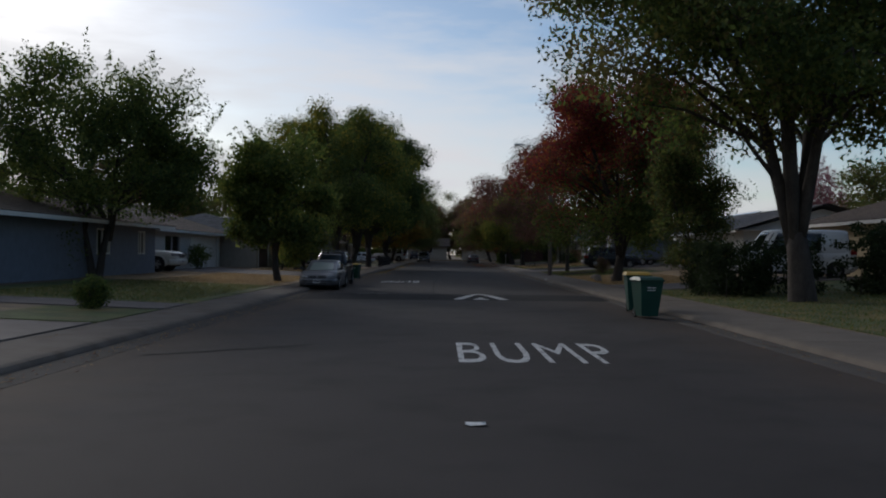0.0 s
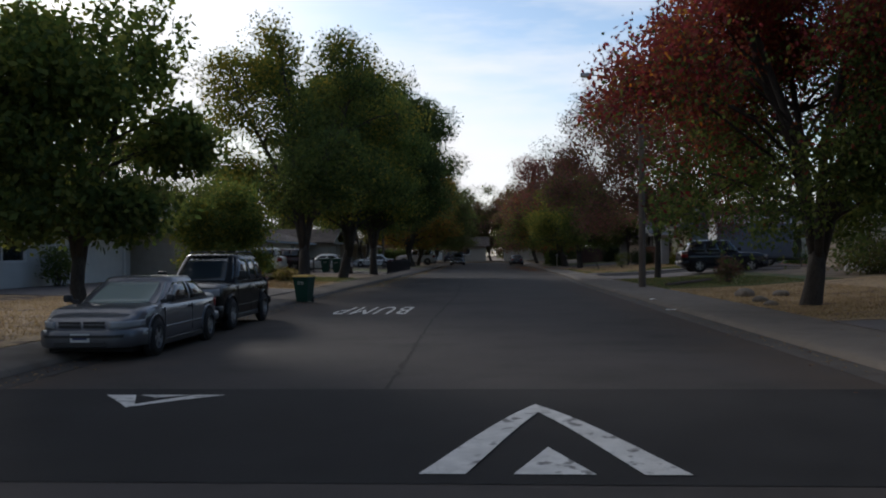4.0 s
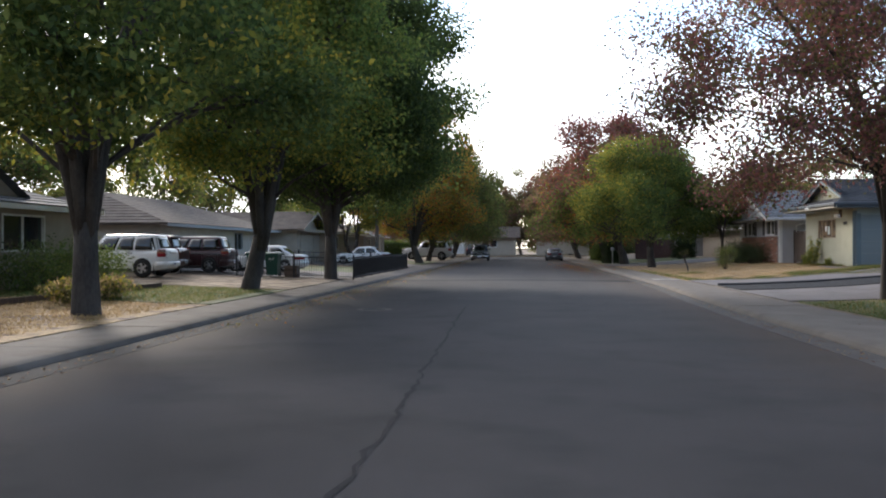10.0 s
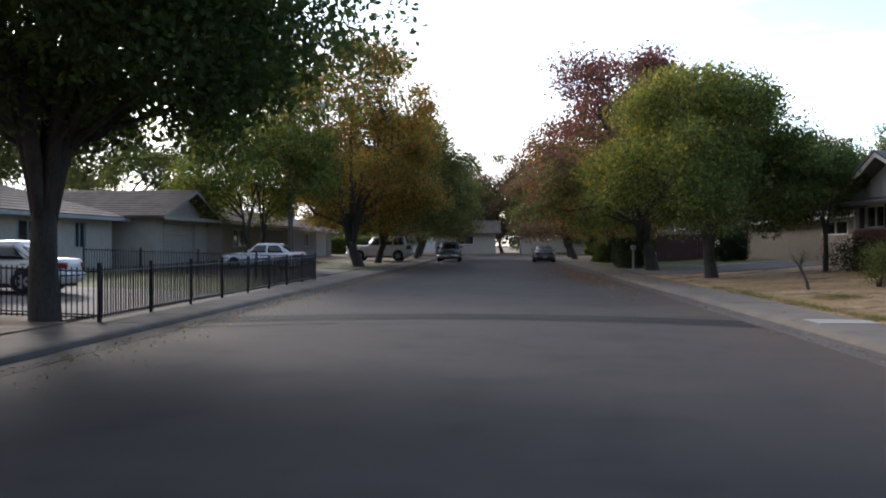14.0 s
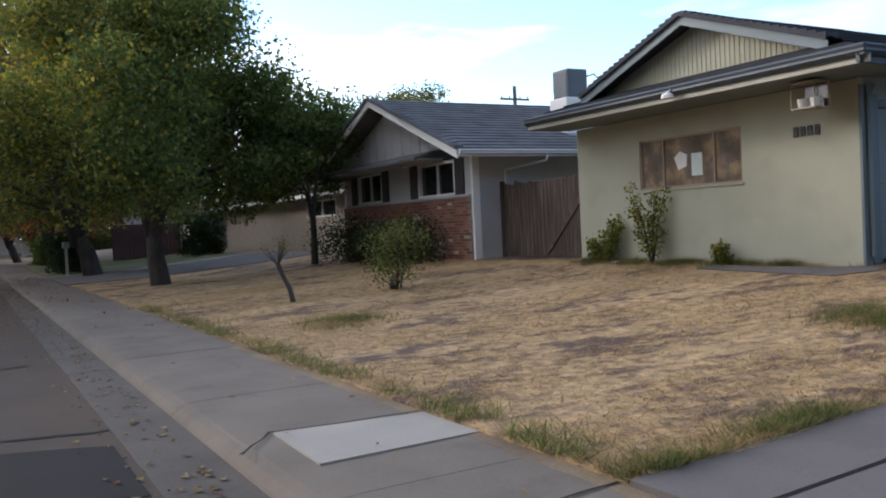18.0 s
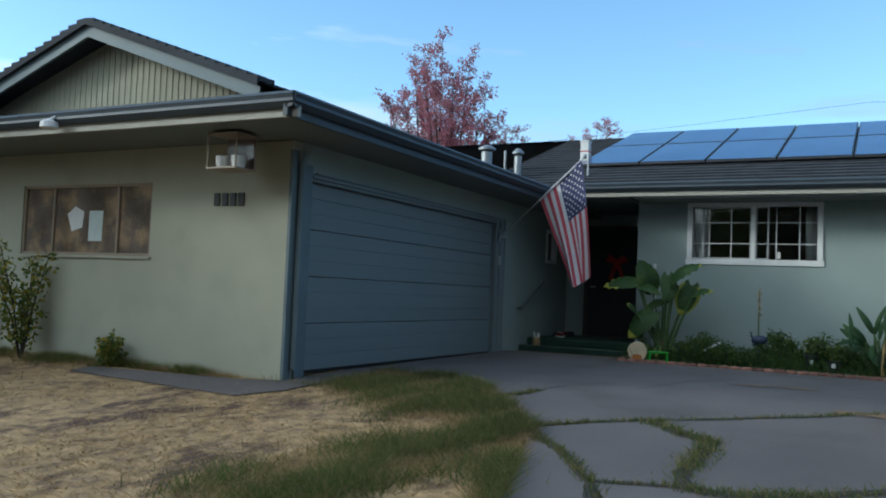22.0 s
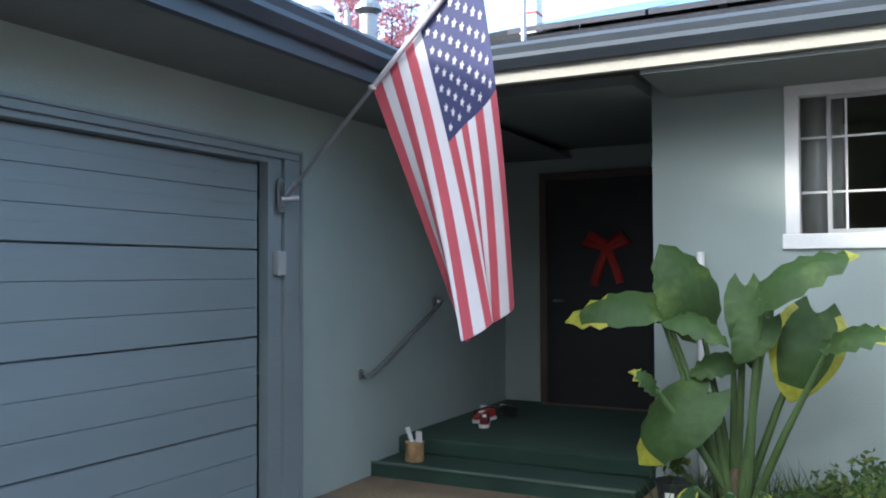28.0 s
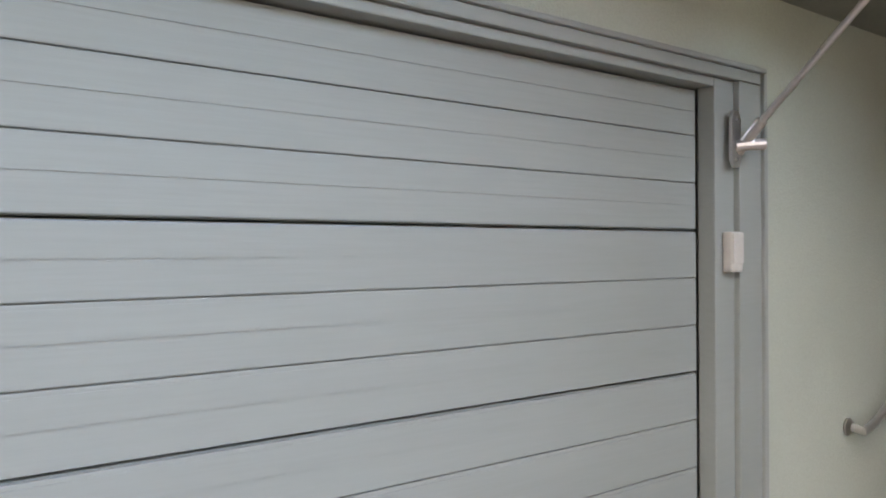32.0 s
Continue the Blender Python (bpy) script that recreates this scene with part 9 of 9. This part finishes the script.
def big_leaf(parent, root, neck, tip, width, seed, yellow=0.0, heart=True, name="leaf"):
    """A stalk and a broad ribbed blade that arches from neck to tip."""
    root, neck, tip = Vector(root), Vector(neck), Vector(tip)
    part("stalk", tubed([root, root.lerp(neck, 0.5) + Vector((0, 0, 0.03)), neck], [0.03, 0.022, 0.013], 8), STALK, parent)
    d = tip - neck
    side = d.cross(Vector((-0.62, -0.25, 0.72)) if heart else Vector((-0.85, 0.1, 0.55))).normalized()
    n = side.cross(d).normalized()
    if n.dot(Vector((-0.62, -0.25, 0.72))) < 0:
        n = -n
    nu, nv = 12, 8
    vs, fs = [], []
    for i in range(nu + 1):
        u = i / nu
        wd = width * (math.sin(math.pi * min(1, u * 0.95 + 0.05)) ** 0.6) * (1.12 - 0.3 * u if heart else 1 - 0.4 * u)
        for j in range(nv + 1):
            v = j / nv * 2 - 1
            c = neck + d * (u - (0.16 * abs(v) ** 1.5 * (1 - u) if heart else 0)) + side * v * wd
            c += n * (0.10 * d.length * math.sin(math.pi * u) - 0.12 * d.length * u * u - 0.22 * wd * abs(v) ** 1.3 + (0.02 if heart else 0.006) * math.sin(u * 34 - 5 * abs(v)) * abs(v))
            vs.append(c[:])
    for i in range(nu):
        for j in range(nv):
            a = i * (nv + 1) + j
            fs.append((a, a + 1, a + nv + 2, a + nv + 1))
    me = bpy.data.meshes.new(name)
    me.from_pydata(vs, [], fs)
    me.materials.append(BIG_LEAF if heart else PADDLE_LEAF)
    me.materials.append(LEAF_EDGE)
    if yellow:
        for k, p in enumerate(me.polygons):
            i, j = divmod(k, nv)
            p.material_index = 1 if (j in (0, nv - 1) or i > nu - 3) and i / nu > 1 - yellow else 0
    me.shade_smooth()
    ob = new(name, me)
    ob.parent = parent
    return ob


ear = thing("elephant_ear_plant", "large elephant ear plant with broad green yellow-edged leaves", "plant", at=(22.0, 81.0, gz(22) + 0.04))
LEAVES = [((-0.05, 0.19, 1.12), (-0.17, 0.36, 1.6), 0.22, 0), ((-0.17, 0.41, 1.22), (-0.29, 0.95, 1.18), 0.15, 0.5), ((-0.29, -0.17, 1.28), (-0.41, -0.62, 1.55), 0.14, 0.15), ((-0.05, -0.43, 1.2), (-0.17, -0.3, 0.72), 0.2, 1.0),
          ((-0.17, 0.13, 0.75), (-0.29, 0.53, 0.34), 0.2, 0.25), ((-0.29, -0.51, 1.05), (-0.41, -0.82, 1.14), 0.1, 0.3), ((-0.05, -0.06, 1.35), (-0.17, -0.12, 0.9), 0.14, 0), ((-0.17, 0.36, 1.17), (-0.29, 0.0, 1.06), 0.1, 0),
          ((-0.29, 0.4, 0.76), (-0.41, 0.5, 0.88), 0.07, 0.4), ((-0.05, 0.01, 0.92), (-0.17, 0.24, 0.85), 0.09, 0), ((-0.17, -0.19, 1.18), (-0.29, -0.03, 0.94), 0.12, 0)]
for k, (nk, tp, wd, ye) in enumerate(LEAVES):
    big_leaf(ear, (0.04 * math.cos(k * 2.2), 0.04 * math.sin(k * 2.2), 0.0), nk, tp, wd, k, ye)
part("corm", lathe([(0.07, -0.05), (0.085, 0.1), (0.06, 0.25), (0.03, 0.3)], 12), mat("corm", (0.12, 0.08, 0.05), rough=0.9, vary=0.3), ear)
for k, (dx, dy) in enumerate(((-0.25, 0.2), (-0.2, -0.15), (-0.3, 0.0))):
    big_leaf(ear, (dx * 0.4, dy * 0.4, 0.0), (dx, dy, 0.22), (dx * 1.6, dy * 1.4, 0.08), 0.06, 60 + k, 1.0, False)

bop = thing("bird_of_paradise_plant", "clump of long paddle-shaped green leaves in the bed", "plant", at=(21.6, 77.75, gz(21.6) + 0.04))
r = np.random.default_rng(15)
# several crowns of uneven size, leaning towards the drive and the south
for k in range(84):
    crown = ((0.0, 0.12, 0.0), (0.05, -0.28, 0.1), (-0.08, -0.6, 0.0))[k % 3]
    a = r.uniform(0, 6.28)
    lift = r.choice([r.uniform(-0.1, 0.35), r.uniform(0.3, 0.9), r.uniform(0.85, 1.35)], p=[0.38, 0.38, 0.24])
    reach = (r.uniform(0.5, 0.85) if lift < 0.35 else r.uniform(0.75, 1.3)) * (1.0 if k % 3 == 0 else 0.85)
    out = Vector((math.cos(a) * math.cos(lift) * 0.6, math.sin(a) * math.cos(lift) * 0.85 - 0.08, math.sin(lift)))
    foot = Vector((crown[0] + r.normal(0, 0.05), crown[1] + r.normal(0, 0.06), 0.03))
    rise = Vector((0, 0, 0.3 if lift < 0.35 else 0.12))
    tip = foot + out * reach + rise + Vector(r.normal(0, 0.09, 3)) - Vector((0, 0, 0.22 if lift < 0.2 else 0.0))
    big_leaf(bop, foot, foot + out * reach * r.uniform(0.45, 0.58) + rise * 1.1, tip, r.uniform(0.038, 0.068), 80 + k, 1.0 if k in (19, 40) else 0.0, False)
for k in range(7):
    part("dead_stalk", tubed([(-0.34 + 0.03 * (k % 3), 0.10 - 0.03 * k, 0.0), (-0.3 + 0.02 * (k % 2), 0.09 - 0.022 * k + 0.02 * math.sin(k * 2.3), 0.2), (-0.2, 0.08 - 0.02 * k, 0.44 + 0.05 * math.sin(k * 1.7))], [0.008, 0.011, 0.005], 6), mat("straw", (0.42, 0.27, 0.11), rough=0.9, vary=0.2), bop, "dry straw-coloured stalk")

# small garden things
fw_ = thing("flower_spike", "tall dry flower spike with pale bells", "plant", at=(22.1, 79.55, gz(22) + 0.04))
part("stem", tubed([(0, 0, 0), (0.01, 0.01, 0.7), (0.0, 0.0, 1.15)], [0.012, 0.01, 0.005], 6), STALK, fw_)
leaf_cloud("bells", [(0, 0, q) for q in np.linspace(0.68, 1.18, 14)], 0.02, 5, 0.045, [mat("dry_bell", (0.38, 0.28, 0.16), rough=0.9)], fw_, r)
bm = bmesh.new()
bmesh.ops.create_uvsphere(bm, u_segments=14, v_segments=8, radius=0.13)
for v in bm.verts:
    v.co = Vector((v.co.x * 0.7, v.co.y * 1.5 - 0.12 * v.co.z, v.co.z * 0.8 + 0.55))
tube(bm, [(0, 0.14, 0.56), (0, 0.2, 0.66), (0, 0.17, 0.72), (0, 0.24, 0.70)], [0.03, 0.022, 0.025, 0.006], 8)
tube(bm, [(0, -0.03, 0.47), (0, -0.03, 0.0)], 0.012, 6)
tube(bm, [(0, 0.03, 0.47), (0, 0.02, 0.0)], 0.012, 6)
orn = part("lawn_ornament", bm, mat("ornament_blue", (0.03, 0.045, 0.085), rough=0.4, vary=0.2), smooth=True)
orn.location = (21.75, 79.5, gz(21.75) + 0.04)
orn.scale = (0.62, 0.62, 0.72)
tagged(orn, "dark blue bird-shaped lawn ornament on stakes", "ornament")
dk = thing("garden_disc", "round cream garden disc with an orange base", "ornament", at=(21.2, 81.22, gz(21.2) + 0.03), turn=12)
part("disc", lathe([(0.0, -0.02), (0.14, -0.02), (0.15, 0.0), (0.14, 0.02), (0.0, 0.02)], 28, "y"), mat("cream_disc", (0.62, 0.5, 0.33), rough=0.6, vary=0.15), dk).matrix_basis = pose(0, 0, 0.15, 0, 0, 90)
part("patch", boxed(-0.028, -0.02, -0.07, 0.07, 0.02, 0.10, bevel=0.004), mat("orange_patch", (0.5, 0.17, 0.04), rough=0.6), dk)
gs = thing("step_stool", "small bright green plastic step stool", "stool", at=(21.25, 80.9, gz(21.2) + 0.03), turn=8)
LIME = mat("lime_plastic", (0.05, 0.42, 0.03), rough=0.4, vary=0.05)
part("top", boxed(-0.1, 0.1, -0.15, 0.15, 0.14, 0.165, bevel=0.008), LIME, gs)
for s in (-1, 1):
    part("leg", prism([(-0.10, 0.0), (-0.05, 0.0), (0.0, 0.05), (0.05, 0.0), (0.10, 0.0), (0.09, 0.14), (-0.09, 0.14)], "y", s * 0.13 - 0.01, s * 0.13 + 0.01), LIME, gs)
for x, y, h_, lab in ((21.55, 78.75, 0.2, "black nursery pot with a leafy plant"), (21.4, 78.45, 0.15, "small black nursery pot in the bed"), (21.9, 81.35, 0.18, "dark pot beside the steps")):
    pt = thing("plant_pot", lab, "pot", at=(x, y, gz(x) + 0.05), group="plant pots")
    part("pot", lathe([(0.07, 0), (0.1, h_), (0.108, h_), (0.108, h_ + 0.02), (0.09, h_ + 0.02)], 18), BLACK_PLASTIC, pt)
    part("soil", lathe([(0.0, h_ - 0.01), (0.088, h_ - 0.01), (0.088, h_ + 0.005), (0, h_ + 0.005)], 14), SOIL, pt)
    leaf_cloud("leaves", [(0, 0, h_ + 0.1), (0.05, 0.04, h_ + 0.16), (-0.05, 0.02, h_ + 0.2)], 0.07, 22, 0.08, [MID_GREEN], pt, r)
    part("tag", boxed(-0.112, -0.105, -0.025, 0.025, h_ * 0.5, h_ * 0.5 + 0.06), WHITE, pt, "white plant tag")
for k in range(7):
    fl_ = thing("flower", "small white flower in the bed" if k < 5 else "single red flower in the bed", "flower", at=(21.45 + 0.05 * (k % 3), 80.25 - 0.05 * k if k < 5 else 78.0 - 0.3 * (k - 5), gz(21.5) + 0.04), group="bed flowers")
    part("stem", tubed([(0, 0, 0), (0.01, 0.01, 0.2 + 0.03 * k)], 0.004, 5), STALK, fl_)
    part("bloom", lathe([(0.0, 0.19 + 0.03 * k), (0.03, 0.2 + 0.03 * k), (0.035, 0.215 + 0.03 * k), (0.01, 0.225 + 0.03 * k)], 9), WHITE if k < 5 else RED, fl_)
vg = thing("vine_stake", "pale downpipe stub beside the window", "pipe", at=(22.56, 81.3, 0.7))
part("pipe", tubed([(0, 0, 0), (0, 0, 1.55)], 0.025, 8), WHITE, vg)
bm = bmesh.new()
for cx, cy, a, b in ((18.62, 79.2, 0.11, 0.2), (18.72, 78.72, 0.11, 0.22), (16.75, 77.75, 0.22, 0.55)):
    P = []
    for k in range(22):
        t = 2 * math.pi * k / 22
        q = 1 + 0.45 * noise.noise(Vector((math.cos(t) * 1.5, math.sin(t) * 1.5, cx)))
        px, py = cx + a * q * math.cos(t), cy + b * q * math.sin(t)
        P.append(bm.verts.new((px, py, gz(px) + 0.042)))
    bm.faces.new(P)
part("stain", bm, mat("rust_earth", (0.21, 0.135, 0.075), rough=0.95, vary=0.3, scale=5, fine=50, second=(0.5, 0.62, (0.15, 0.125, 0.11), 9)), dw, "rusty earth stain")

# ----- in the garage -----
APPL = mat("appliance_white", (0.62, 0.60, 0.56), rough=0.4, vary=0.05)
fr = thing("refrigerator", "white upright refrigerator with paper labels", "refrigerator", at=(22.9, 87.2, PAD))
part("body", boxed(-0.4, 0.4, -0.35, 0.35, 0.03, 1.75, bevel=0.03), APPL, fr)
part("door", boxed(-0.4, 0.4, -0.40, -0.355, 0.06, 1.2, bevel=0.02), APPL, fr)
part("door", boxed(-0.4, 0.4, -0.40, -0.355, 1.22, 1.74, bevel=0.02), APPL, fr)
part("label_bar", boxed(-0.2, -0.05, -0.405, -0.4, 0.9, 1.1), BIN_LID, fr, "yellow energy label")
ws_ = thing("washing_machine", "white top-loading washing machine", "washing machine", at=(22.0, 87.3, PAD))
part("body", boxed(-0.33, 0.33, -0.33, 0.33, 0.04, 0.92, bevel=0.02), APPL, ws_)
part("lid", boxed(-0.3, 0.3, -0.3, 0.2, 0.92, 0.945, bevel=0.01), APPL, ws_)
part("console", boxed(-0.33, 0.33, 0.2, 0.33, 0.92, 1.08, bevel=0.02), APPL, ws_)
wk = thing("work_table", "wooden work table with a dark top and boxes", "table", at=(18.6, 85.4, PAD))
PINE = mat("pine", (0.38, 0.24, 0.13), rough=0.7, vary=0.15, stretch=(0.3, 3, 3))
part("top", boxed(-0.95, 0.95, -0.4, 0.4, 0.82, 0.87, bevel=0.008), mat("dark_top", (0.05, 0.04, 0.035), rough=0.6), wk)
for sx in (-0.88, 0.88):
    for sy in (-0.34, 0.34):
        part("leg", boxed(sx - 0.04, sx + 0.04, sy - 0.04, sy + 0.04, 0, 0.82, bevel=0.004), PINE, wk)
for sy in (-0.37, 0.37):
    part("apron", boxed(-0.84, 0.84, sy - 0.012, sy + 0.012, 0.7, 0.82), PINE, wk)
cb = thing("cardboard_box", "flattened cardboard boxes piled on the work table", "box", at=(18.5, 85.4, PAD + 0.87))
CARD = mat("cardboard", (0.33, 0.24, 0.15), rough=0.9, vary=0.12)
for k, (a, t_) in enumerate(((0.3, 4), (0.27, -7), (0.22, 10))):
    o_ = part("box_layer", boxed(-a, a, -0.2, 0.2, 0.0, 0.08, bevel=0.006), CARD, cb)
    o_.matrix_basis = pose(0, 0, k * 0.081, 0, 0, t_)

# bricks of the neighbour's wainscot
bw = thing("brick_facing", "red-brown brick facing under the grey house windows", "brick wall", kind="structure")
bmesh_b = boxed(-0.02, 0.02, -0.1, 0.1, -0.031, 0.031, bevel=0.005)
brick_me = mesh_of("brick", bmesh_b, BRICK)
pale = mat("pale_brick", (0.42, 0.36, 0.3), rough=0.9, vary=0.15, island=0.2)
brick_pale = mesh_of("brick", boxed(-0.022, 0.022, -0.1, 0.1, -0.031, 0.031, bevel=0.005), pale)
r = np.random.default_rng(61)
count = 0
rest = bmesh.new()
for row in range(20):
    zz = 0.60 + row * 0.075
    for k, y in enumerate(np.arange(93.55 + (row % 2) * 0.105, 100.9, 0.21)):
        q = r.random()
        px = 15.2 - 0.1 - 0.004 + r.normal(0, 0.004)
        if y < 96.7:
            piece("brick", brick_pale if q < 0.07 else brick_me, bw, pose(px, y, zz))
        else:
            box(rest, px - 0.02, px + 0.02, y - 0.1, y + 0.1, zz - 0.031, zz + 0.031)
ob = part("bricks", rest, BRICK, bw)
tagged(ob, "red-brown bricks farther along the wall", kind="stuff")
